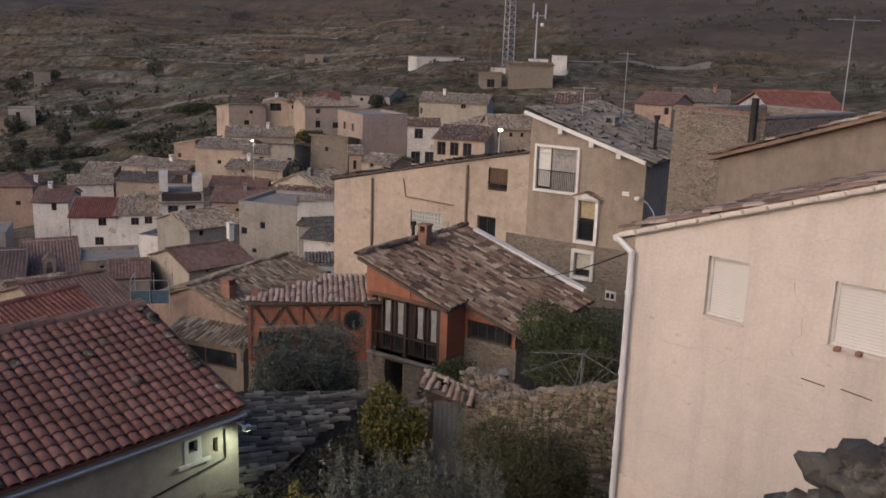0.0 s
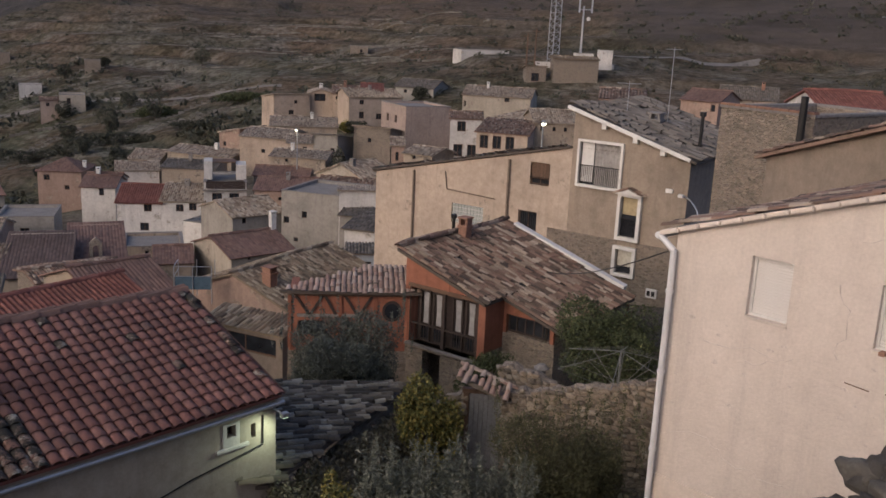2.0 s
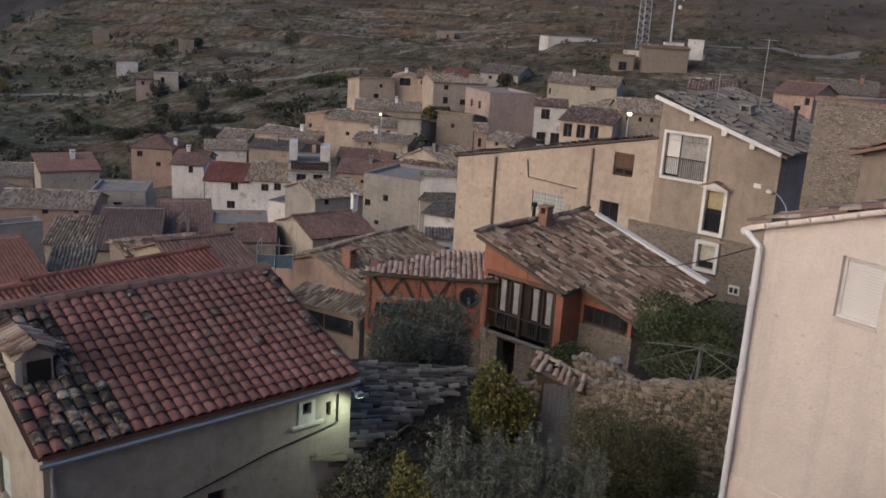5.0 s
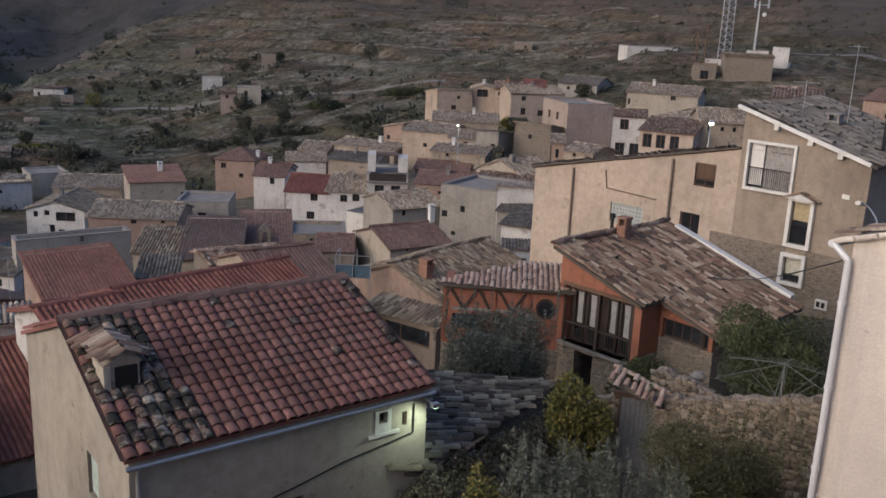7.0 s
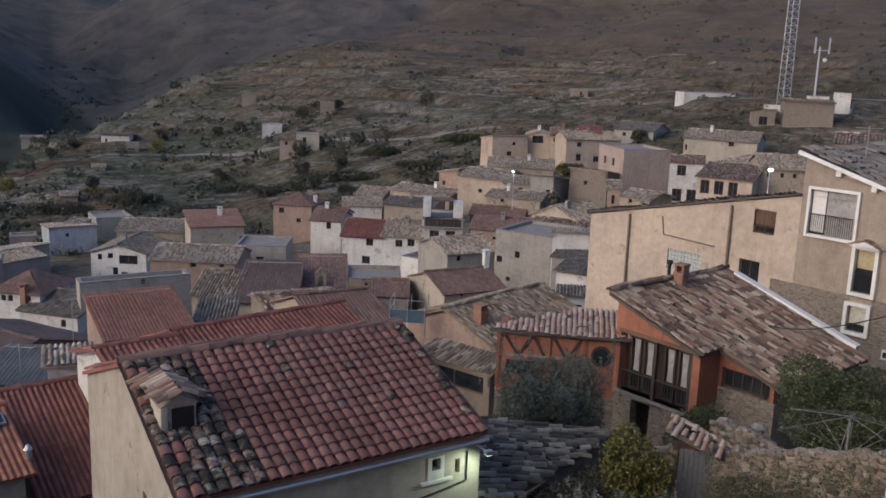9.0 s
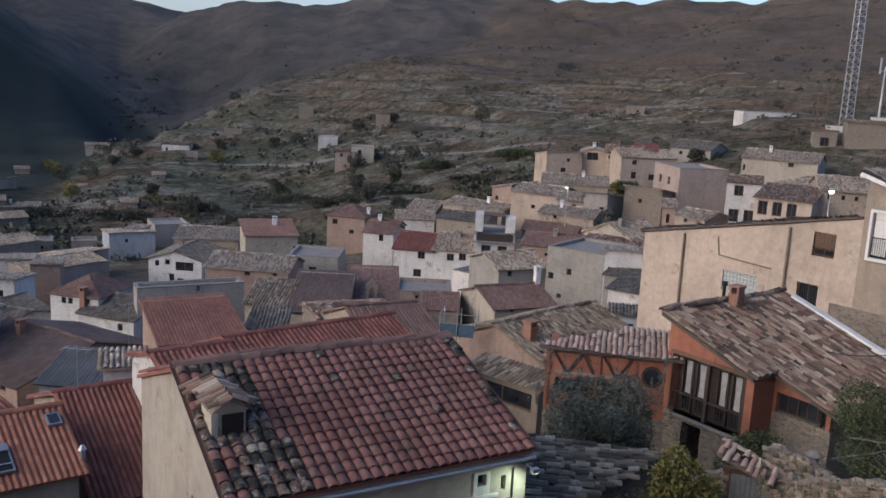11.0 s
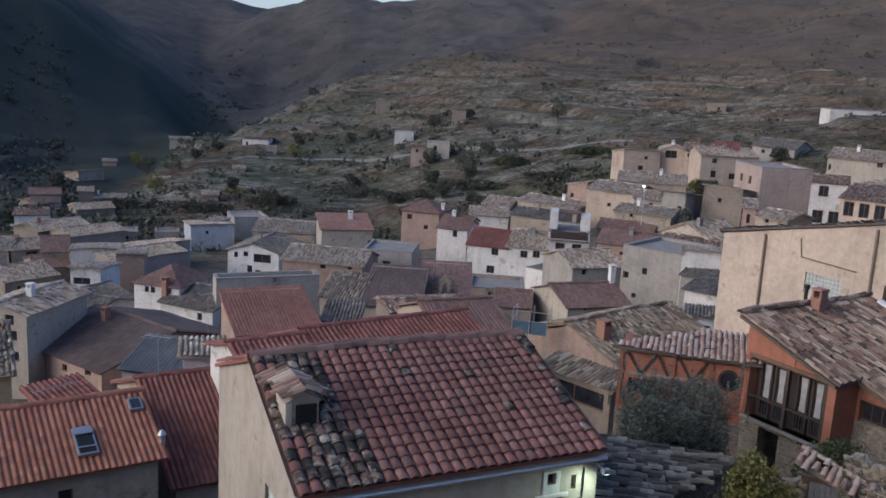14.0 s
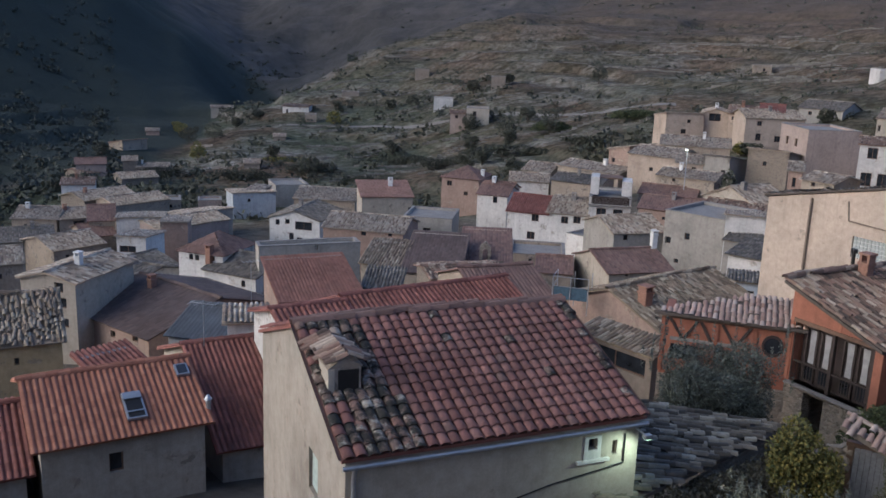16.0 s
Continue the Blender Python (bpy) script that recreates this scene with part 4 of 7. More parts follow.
    # no hole here: the unlit inside is shown by the plate's dark colour
    box("opening", x0 + 0.18, x1 - 0.05, y0 - 0.012, y0 + 0.05, zf + 0.04, zf + 0.56, IRON, D)
    box("cheek", x0 - 0.04, x0 + 0.10, y0 - 0.03, y0 + 0.7, zf - 0.02, zf + 0.60, WALL["cream"], D, "pale plastered cheek")
    box("sill", x0 + 0.02, x1 + 0.03, y0 - 0.10, y0 + 0.02, zf - 0.06, zf + 0.03, BRICK, D)
    tv, tf = [], []
    for sgn in (-1, 1):
        v, f = tile_sheet(((x0 + x1) / 2, y0 - 0.12, zf + 0.86), (0, 1, 0), Vector((sgn * 0.52, 0, -0.26)).normalized(), y1 - y0 + 0.2, 0.50, 0.17, 0.27, 40 + sgn, jit=0.08, seg=4)
        tf += [[i + len(tv) for i in q] for q in f]
        tv += v
    link("hood_tiles", tv, tf, ROOF["warm"], D, smooth=True, kind="stuff")
    gable = [((x0 - 0.05), y0, zf + 0.60), ((x1 + 0.05), y0, zf + 0.60), ((x0 + x1) / 2, y0, zf + 0.83)]
    link("hood_gable", gable + [(p[0], y1, p[2]) for p in gable], [(0, 1, 2), (5, 4, 3), (0, 3, 4, 1), (1, 4, 5, 2), (2, 5, 3, 0)], WALL["earth"], D)
    return H, h


NEAR, near_h = near_house()

# the lit floodlight under the eaves, at the corner of the near house
near_m = Matrix.Translation((-8.691, 13.581, 0)) @ Matrix.Rotation(radians(49.44), 4, 'Z')
bulb = simple("lit_lamp_glass", (0.8, 0.9, 0.8), 0.3)
bulb.node_tree.nodes["Principled BSDF"].inputs["Emission Color"].default_value = (0.85, 1.0, 0.80, 1)
bulb.node_tree.nodes["Principled BSDF"].inputs["Emission Strength"].default_value = 0.3
FL = thing("wall_lamp", near_m @ Matrix.Translation((6.60, -0.52, -8.40)), "small lit floodlight on the corner of the house", "lamp")
box("lamp_body", -0.09, 0.09, -0.07, 0.07, 0.0, 0.10, STEEL, FL)
box("lamp_glass", -0.07, 0.07, -0.055, 0.055, -0.02, 0.0, bulb, FL)
box("lamp_bracket", -0.02, 0.02, 0.05, 0.53, 0.04, 0.07, STEEL, FL)
fl_data = bpy.data.lights.new("floodlight", 'SPOT')
fl_data.energy, fl_data.color, fl_data.spot_size, fl_data.spot_blend, fl_data.shadow_soft_size = 34.0, (0.86, 1.0, 0.80), radians(150), 0.8, 0.08
fl = new("floodlight", fl_data)
fl.matrix_world = near_m @ look((6.60, -0.52, -8.47), (5.3, 0.1, -10.6))

# ---- red-tiled neighbours lower down ----
NL, nlh, nlr = house("village_house", -24.60, 19.30, -14.25, 56.7, 5.6, 6.6, "gx", 20, "cream", "bright", [(2.2, 0.75, 0.5, 0.75)], "cream house with new orange-red tiles and an open roof window", over=0.32, tw=0.22, course=0.36, jit=0.008, frame_mat=WOOD)
tp20 = math.tan(radians(20))
for u0, u1, s0, s1, opened in ((2.95, 3.65, 0.35, 1.75, True), (5.15, 5.65, 2.3, 2.95, False)):
    RW = box("roof_window", u0, u1, s0, s1, 0.10, 0.22, STEEL, NL, "grey metal roof window", m=None)
    RW.matrix_basis = Matrix.Translation((0, 0, nlh)) @ Matrix.Rotation(radians(20), 4, 'X')
    # on the open one a dark plate, not glass, paints the unlit room inside
    box("pane", u0 + 0.07, u1 - 0.07, s0 + 0.07, s1 - 0.07, 0.215, 0.235, IRON if opened else GLASS, RW)
    if opened:
        box("sash", u0 + 0.03, u1 - 0.03, s1 - 0.42, s1 - 0.05, 0.24, 0.30, STEEL, RW)
        box("sash_rail", u0 + 0.05, u1 - 0.05, s0 + 0.30, s0 + 0.37, 0.24, 0.28, STEEL, RW)
bm = bmesh.new()
rod(bm, (5.85, 0.35, nlh - 0.1), (5.85, 0.35, nlh + 0.55), 0.10, seg=12)
rod(bm, (5.85, 0.35, nlh + 0.55), (5.85, 0.35, nlh + 0.72), 0.16, 0.05, seg=12)
part("flue", bm, STEEL, NL, "shiny steel flue")
house("village_house", -21.75, 25.2, -16.0, 54.0, 9.0, 12.0, "gx", 20, "cream", "red", [], "cream house with a broad dark red tile roof", over=0.3, tw=0.23, course=0.37, jit=0.008)
house("village_house", -28.2, 14.4, -15.2, 56.7, 5.6, 6.6, "gx", 20, "cream", "red", [], "terraced house with dark red tile roof", over=0.3, tw=0.23, course=0.37, jit=0.008)

# ---- the half-timbered house ----
CURTAIN = simple("white_net_curtain", (0.36, 0.35, 0.34), 0.9, grain=3)


def timber_house():
    ox, oy, rz, sl = -2.62, 32.90, -34.0, 0.3242
    H = thing("village_house", Matrix.Translation((ox, oy, 0)) @ Matrix.Rotation(radians(rz), 4, 'Z'), "orange half-timbered house with glazed balcony and old clay tile roof", "house")
    zb = -15.0

    def zr(x):
        return -8.11 - sl * x
    D, x1, x2, s = 7.2, 3.67, 5.85, 1.2
    # stone lower storey
    V, F = [], []
    wall_panel(V, F, (0, 0, zb), (1, 0, 0), x1, -11.62 - zb, (0, 0.4, 0), [(0.9, 1.75, 1.2, 3.15)])
    wall_panel(V, F, (x1, s, zb), (1, 0, 0), x2 - x1, -10.72 - zb, (0, 0.4, 0))
    wall_panel(V, F, (x1, 0, zb), (0, 1, 0), s, -11.3 - zb, (-0.4, 0, 0))
    wall_panel(V, F, (x2, s, zb), (0, 1, 0), D - s, zr(x2) - zb - 0.1, (-0.4, 0, 0))
    wall_panel(V, F, (0, D, zb), (0, -1, 0), D, -11.62 - zb, (0.4, 0, 0))
    link("stone_wall", V, F, WALL["stone"], H, "rubble stone lower storey")
    # orange upper walls
    V, F = [], []
    wall_panel(V, F, (0, 0, -11.62), (1, 0, 0), 0.22, 3.4, (0, 0.3, 0))
    wall_panel(V, F, (0, D, -11.62), (0, -1, 0), D, 3.42, (0.3, 0, 0))
    wall_panel(V, F, (x1 - 0.3, 0, -11.62), (1, 0, 0), 0.3, 2.3, (0, 0.3, 0))
    wall_panel(V, F, (x1, 0, -11.3), (0, 1, 0), s, 1.98, (-0.3, 0, 0))

    def prism(p, t):
        b, k = len(V), len(p)
        V.extend(Vector(q) for q in p)
        V.extend(Vector(q) + Vector((0, t, 0)) for q in p)
        F.append(range(b, b + k))
        F.append(range(b + k, b + 2 * k))
        for i in range(k):
            F.append((b + i, b + (i + 1) % k, b + k + (i + 1) % k, b + k + i))
    prism([(0.22, 0.0, -9.32), (x1 - 0.3, 0.0, -9.32), (x1 - 0.3, 0, zr(x1 - 0.3) - 0.08), (0.22, 0, zr(0.22) - 0.08)], 0.3)
    prism([(x1, s, -10.0), (x2 - 0.05, s, -10.0), (x2 - 0.05, s, zr(x2) - 0.06), (x1, s, zr(x1) - 0.06)], 0.3)
    prism([(x1, s, -10.72), (x1 + 0.12, s, -10.72), (x1 + 0.12, s, -10.0), (x1, s, -10.0)], 0.3)
    prism([(x2 - 0.2, s, -10.72), (x2 - 0.05, s, -10.72), (x2 - 0.05, s, -10.0), (x2 - 0.2, s, -10.0)], 0.3)
    prism([(0, D - 0.3, -11.62), (x2, D - 0.3, -11.62), (x2, D - 0.3, zr(x2) - 0.1), (0, D - 0.3, zr(0) - 0.1)], 0.3)
    link("upper_wall", V, F, WALL["orange"], H, "orange plastered upper wall")
    # beams
    for a in ((0.15, x1, -0.04, 0.1, -9.44, -9.30), (1.93, 2.05, -0.03, 0.05, -9.30, -8.92), (0.02, 0.16, -0.03, 0.08, -11.6, -9.44)):
        box("beam", *a, WALL["orange"] if a[1] - a[0] < 1 else WOOD, H, bevel=0.01)
    # glazed balcony: four glazed doors with curtains behind, dark posts and rail
    G = box("balcony_floor", 0.15, x1 + 0.02, -0.2, 0.5, -11.69, -11.62, CONCRETE, H, "pale stone balcony edge")
    back = 0.28
    # dark sheet closing the recess; the dimness inside is its colour
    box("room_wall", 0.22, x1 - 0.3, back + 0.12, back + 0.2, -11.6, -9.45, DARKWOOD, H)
    for i, (a, b) in enumerate(((0.52, 1.02), (1.12, 1.62), (2.02, 2.52), (2.62, 3.12))):
        bm = bmesh.new()
        for q in ((a, a + 0.07, -11.5, -9.55), (b - 0.07, b, -11.5, -9.55), (a, b, -9.62, -9.55), (a, b, -11.55, -11.45), (a, b, -10.95, -10.88)):
            add_box(bm, q[0], q[1], back - 0.03, back + 0.03, q[2], q[3])
        dr = part("balcony_door", bm, DARKWOOD, H)
        V, F = [], []
        m = 14
        for k in range(m + 1):
            x = a + 0.07 + (b - a - 0.14) * k / m
            for z, pinch in ((-9.64, 1.0), (-10.3, 0.72), (-10.86, 0.88)):
                V.append((a + (b - a) / 2 + (x - a - (b - a) / 2) * pinch * 0.82, back + 0.06 + 0.02 * math.sin(k * 2.1), z))
        for k in range(m):
            F += [(k * 3 + r, k * 3 + 3 + r, k * 3 + 4 + r, k * 3 + 1 + r) for r in (0, 1)]
        link("curtain", V, F, CURTAIN, dr, "white net curtain", smooth=True)
        box("pane", a + 0.06, b - 0.06, back - 0.012, back - 0.002, -11.46, -10.95, GLASS, dr, bevel=0)
    for x in (0.2, 1.78, x1 - 0.36):
        box("post", x - 0.07, x + 0.07, 0.02, 0.16, -11.6, -9.44, DARKWOOD, H)
    bm = bmesh.new()
    for k in range(26):
        x = 0.28 + k * 0.118
        rod(bm, (x, 0.08, -11.55), (x, 0.08, -10.85), 0.012, seg=5)
    add_box(bm, 0.2, x1 - 0.3, 0.04, 0.12, -10.88, -10.82)
    part("railing", bm, DARKWOOD, H)
    # long low window in the stone side bay
    m = Matrix.Translation((0, s, 0))
    window(H, x1 + 0.14, -10.68, x2 - x1 - 0.36, 0.66, m, frame_mat=DARKWOOD, panes=5)
    # roof, one plane over both bays
    tl = math.sqrt(1 + sl * sl)
    dn = Vector((1, 0, -sl)) / tl
    for k, (xa, xb, ya, yb) in enumerate(((-0.25, x1 + 0.12, -0.28, D), (x1 + 0.12, x2 + 0.35, s - 0.28, D - 0.3))):
        c = [Vector((x, y, zr(x) + e)) for e in (-0.1, 0.0) for x, y in ((xa, ya), (xb, ya), (xb, yb), (xa, yb))]
        deck = link("roof", c, [(0, 1, 2, 3), (7, 6, 5, 4), (0, 4, 5, 1), (1, 5, 6, 2), (2, 6, 7, 3), (3, 7, 4, 0)], DECK, H)
        tv, tf = tile_sheet(Vector((xa, ya, zr(xa))), Vector((0, 1, 0)), dn, yb - ya, (xb - xa) * tl, 0.205, 0.36, 60 + k, amp=0.09, seg=4, jit=0.032, lift=0.025)
        link("roof_tiles", tv, tf, ROOF["warm"], deck, smooth=True, kind="stuff")
    tv, tf = tile_sheet(Vector((-0.42, -0.25, zr(-0.25) + 0.03)), Vector((1, 0, 0)), Vector((0, 1, 0)), 0.36, D + 0.2, 0.36, 0.42, 77, amp=0.13, seg=5, jit=0.05)
    link("ridge_cap", tv, tf, ROOF["warm"], H, smooth=True, kind="stuff")
    box("flashing", 0.3, x2 + 0.1, D - 0.32, D + 0.02, -0.05, 0.16, TRIM, H, "whitewashed mortar flashing").matrix_basis = Matrix.Translation((0, 0, -8.05)) @ Matrix.Rotation(math.atan(sl), 4, 'Y')
    chimney(H, 0.15, 3.5, -8.15, 0.40, 0.5, BRICK)
    bm = bmesh.new()
    rod(bm, (-0.5, 3.6, -8.6), (-0.5, 3.6, -7.45), 0.07, seg=10)
    rod(bm, (-0.5, 3.6, -7.45), (-0.5, 3.6, -7.3), 0.12, 0.12, seg=10)
    part("flue", bm, IRON, H)
    return H


timber_house()


def timber_wing():
    a = Vector((-6.93, 32.26, 0))
    w, rz, top = 4.75, 8.0, -9.78
    H = thing("village_house", Matrix.Translation(a) @ Matrix.Rotation(radians(rz), 4, 'Z'), "low orange wing with dark timber braces and a round window", "house")
    V, F = [], []
    wall_panel(V, F, (0, 0, -14.8), (1, 0, 0), w, top + 14.8, (0, 0.3, 0), [(0.35, 1.35, 3.3, 3.9)])
    wall_panel(V, F, (0, 2, -14.8), (0, -1, 0), 2, top + 14.8, (0.3, 0, 0))
    link("wall", V, F, WALL["orange"], H)
    V, F = [], []
    wall_panel(V, F, (-0.04, -0.05, -15.0), (1, 0, 0), w, 2.9, (0, 0.3, 0))
    link("base_wall", V, F, WALL["stone"], H, "stone base")
    box("beam", -0.05, w, -0.06, 0.1, top - 0.14, top, WOOD, H)
    box("beam", 0.3, 2.6, -0.05, 0.06, top - 0.98, top - 0.86, CONCRETE, H)
    window(H, 0.35, -11.5, 1.0, 0.6, Matrix.Identity(4), frame_mat=DARKWOOD)
    for x0, x1, flip in ((0.25, 0.75, 1), (0.8, 1.25, 0), (1.35, 1.75, 1), (2.1, 2.55, 1), (2.65, 3.1, 0)):
        bm = bmesh.new()
        zt, zl = top - 0.15, top - 0.88
        p, q = ((x0, zt), (x1, zl)) if flip else ((x1, zt), (x0, zl))
        V = [(p[0] - 0.06, y, p[1]) for y in (-0.05, 0.02)] + [(p[0] + 0.06, y, p[1]) for y in (-0.05, 0.02)] + [(q[0] - 0.06, y, q[1]) for y in (-0.05, 0.02)] + [(q[0] + 0.06, y, q[1]) for y in (-0.05, 0.02)]
        bm.free()
        link("brace", V, [(0, 2, 6, 4), (1, 5, 7, 3), (0, 4, 5, 1), (2, 3, 7, 6)], DARKWOOD, H)
    for x in (0.03, 1.92, 3.25):
        box("post", x - 0.07, x + 0.07, -0.06, 0.05, top - 2.2, top - 0.14, WALL["orange"], H)
    bm = bmesh.new()
    seg = 28
    for i in range(seg):
        t0, t1 = 2 * math.pi * i / seg, 2 * math.pi * (i + 1) / seg
        ring = []
        for t in (t0, t1):
            for r in (0.28, 0.37):
                for y in (-0.06, 0.02):
                    ring.append(bm.verts.new((3.86 + r * math.cos(t), y, -10.5 + r * 1.1 * math.sin(t))))
        for f in ((0, 2, 6, 4), (0, 4, 5, 1), (2, 3, 7, 6)):
            bm.faces.new([ring[k] for k in f])
    R = part("round_window", bm, DARKWOOD, H, "round window with dark frame")
    bm = bmesh.new()
    bmesh.ops.create_circle(bm, cap_ends=True, segments=28, radius=0.30, matrix=Matrix.Translation((3.86, -0.02, -10.5)) @ Matrix.Rotation(radians(90), 4, 'X'))
    part("pane", bm, GLASS, R)
    # roof hipped at its free end
    tp, D = math.tan(radians(9)), 2.4
    c = [(-0.3, -0.3, top), (w + 0.2, -0.3, top), (w + 0.2, D - 0.3, top + D * tp), (3.1, D - 0.3, top + D * tp)]
    deck = link("roof", c + [(x, y, z + 0.1) for x, y, z in c], [(0, 1, 2, 3), (7, 6, 5, 4), (0, 4, 5, 1), (1, 5, 6, 2), (2, 6, 7, 3), (3, 7, 4, 0)], DECK, H)
    dn = Vector((0, -D, -D * tp))
    tv, tf = tile_sheet(Vector((-0.3, D - 0.3, top + D * tp + 0.1)), Vector((1, 0, 0)), dn.normalized(), w + 0.5, dn.length, 0.20, 0.36, 91, seg=4, jit=0.045, amp=0.026, lift=0.015, cut=lambda cx, cy: cx > 3.4 * (1 - cy / dn.length) - 0.15)
    link("roof_tiles", tv, tf, PALETILE, deck, smooth=True, kind="stuff")


SHEDTILE = tiles("moss_black_tile", ((0.0, (0.07, 0.06, 0.047)), (0.4, (0.17, 0.14, 0.105)), (0.75, (0.29, 0.245, 0.18)), (1.0, (0.44, 0.40, 0.31))), (0.05, 0.047, 0.032), 0.85)
PALETILE = tiles("pale_pink_tile", ((0.0, (0.30, 0.18, 0.135)), (0.5, (0.44, 0.30, 0.235)), (1.0, (0.52, 0.42, 0.34))), (0.34, 0.27, 0.2), 0.4)
timber_wing()


# ---- the long beige building and the tall brown house behind ----
RUSTPIPE = simple("rusty_pipe", (0.19, 0.145, 0.11), 0.8)


def tall_pair():
    m0 = Matrix.Translation((4.72, 44.75, 0)) @ Matrix.Rotation(radians(-33), 4, 'Z')
    zb = -16.0
    B = thing("village_house", m0 @ Matrix.Translation((-12.85, 0, 0)), "long blank beige rendered building with drainpipes and few windows", "house")
    w, z0, z1 = 12.5, -8.15, -5.42
    V, F = [], []

    def zt(x):
        return z0 + (z1 - z0) * x / w
    base_top = -8.3
    wins = [(5.38, 7.45, -10.28, -9.2, "block"), (9.62, 10.72, -10.12, -8.95, "grille")]
    wall_panel(V, F, (0, 0, zb), (1, 0, 0), w, base_top - zb, (0, 0.45, 0), [(a, b, c - zb, d - zb) for a, b, c, d, k in wins])
    # sloping head of the wall, with the upper window in it
    cols = [0, 10.17, 11.30, w]
    for xa, xb in zip(cols, cols[1:]):
        segs = [(base_top, None)] if xa != 10.17 else [(base_top, -7.52), (-6.38, None)]
        for lo, hi in segs:
            for y in (0, 0.45):
                k = len(V)
                V += [Vector((xa, y, lo)), Vector((xb, y, lo)), Vector((xb, y, zt(xb) if hi is None else hi)), Vector((xa, y, zt(xa) if hi is None else hi))]
                F.append((k, k + 1, k + 2, k + 3))
    k = len(V)
    V += [Vector(p) for p in ((0, 0, zt(0)), (w, 0, zt(w)), (w, 0.45, zt(w)), (0, 0.45, zt(0)))]
    F.append((k, k + 1, k + 2, k + 3))
    wall_panel(V, F, (0, 7, zb), (0, -1, 0), 7, z0 - zb, (0.45, 0, 0))
    wall_panel(V, F, (w, 7, zb), (-1, 0, 0), w, z0 - 2 - zb, (0, -0.45, 0))
    link("wall", V, F, WALL["beige"], B)
    gb = box("glass_brick_window", 5.38, 7.45, 0.10, 0.18, -10.28, -9.2, TRIM, B, "window of pale glass bricks")
    me = None
    for r in range(5):
        for c in range(10):
            if me is None:
                t = bmesh.new()
                add_box(t, 0, 0.185, 0.06, 0.12, 0, 0.19, 0.012)
                me = bpy.data.meshes.new("glass_brick")
                t.to_mesh(me)
                t.free()
                me.materials.append(simple("pale_glass_brick", (0.45, 0.47, 0.44), 0.2))
            g = new("glass_brick", me)
            g.parent = gb
            g.matrix_basis = Matrix.Translation((5.40 + c * 0.205, 0, -10.26 + r * 0.21))
    window(B, 9.62, -10.12, 1.1, 1.17, Matrix.Identity(4), frame_mat=WOOD, grille=1.0)
    window(B, 10.17, -7.52, 1.13, 1.14, Matrix.Identity(4), frame_mat=WOOD, shutter=0.7, grille=0.35)
    for x, z in ((2.78, -7.75), (8.95, -6.4)):
        bm = bmesh.new()
        rod(bm, (x, -0.09, z), (x, -0.09, -12.6), 0.07, seg=8)
        for zz in (z - 0.6, z - 2.4, z - 4.0):
            rod(bm, (x, -0.09, zz), (x, 0.05, zz), 0.03, seg=6)
        part("drainpipe", bm, RUSTPIPE, B)
    bm = bmesh.new()
    for a, b in (((4.9, -0.05, -7.55), (5.05, -0.05, -8.5)), ((5.05, -0.05, -8.5), (8.15, -0.05, -8.62))):
        rod(bm, a, b, 0.035, seg=6)
    part("pipe", bm, RUSTPIPE, B)
    dn = Vector((0, 7.2, -2.6))
    u = Vector((w, 0, z1 - z0)).normalized()
    deck = link("roof", [(-0.2, -0.15, z0 + 0.03), (w, -0.15, z1 + 0.03), (w, 7.1, z1 - 2.55), (-0.2, 7.1, z0 - 2.55)] + [(-0.2, -0.15, z0 + 0.12), (w, -0.15, z1 + 0.12), (w, 7.1, z1 - 2.45), (-0.2, 7.1, z0 - 2.45)],
                [(0, 1, 2, 3), (7, 6, 5, 4), (0, 4, 5, 1), (1, 5, 6, 2), (2, 6, 7, 3), (3, 7, 4, 0)], DECK, B)
    tv, tf = tile_sheet(Vector((-0.2, -0.2, z0 + 0.12)), u, dn.normalized(), w + 0.3, dn.length, 0.24, 0.42, 101, jit=0.06)
    link("roof_tiles", tv, tf, ROOF["old"], deck, smooth=True, kind="stuff")
    # tall brown house
    T = thing("village_house", m0 @ Matrix.Translation((-0.35, -0.02, 0)), "tall brown house with white-framed windows and stone lower wall", "house")
    w, z0, z1 = 6.05, -3.55, -5.36
    V, F = [], []

    def zt2(x):
        return z0 + (z1 - z0) * x / w
    holes = [(0.42, 2.68, -7.18, -5.02), (2.86, 3.74, -9.38, -7.42), (2.82, 3.68, -11.18, -10.02)]
    wall_panel(V, F, (0, 0, zb), (1, 0, 0), w, -5.36 - zb, (0, 0.45, 0), [(a, b, c - zb, min(d, -5.361) - zb) for a, b, c, d in holes])
    cols = [0, 0.42, 2.68, w]
    for xa, xb in zip(cols, cols[1:]):
        lo = -5.02 if xa == 0.42 else -5.36
        for y in (0, 0.45):
            k = len(V)
            V += [Vector((xa, y, lo)), Vector((xb, y, lo)), Vector((xb, y, zt2(xb))), Vector((xa, y, zt2(xa)))]
            F.append((k, k + 1, k + 2, k + 3))
    wall_panel(V, F, (0, 9, zb), (0, -1, 0), 9, z0 - zb, (0.45, 0, 0))
    wall_panel(V, F, (w, 0, zb), (0, 1, 0), 9, z1 - zb, (-0.45, 0, 0))
    wall_panel(V, F, (w, 9, zb), (-1, 0, 0), w, z1 - zb, (0, -0.45, 0))
    link("wall", V, F, WALL["brown"], T)
    V, F = [], []
    wall_panel(V, F, (-1.1, -0.05, zb), (1, 0, 0), w + 1.1, -9.6 - zb, (0, 0.055, 0), [(3.86, 4.86, -11.24 - zb, -9.60 - zb)])
    link("stone_wall", V, F, WALL["stone"], T, "bare rubble stone lower wall")

    def white_frame(x0, x1, z0, z1, q, d=0.14):
        bm = bmesh.new()
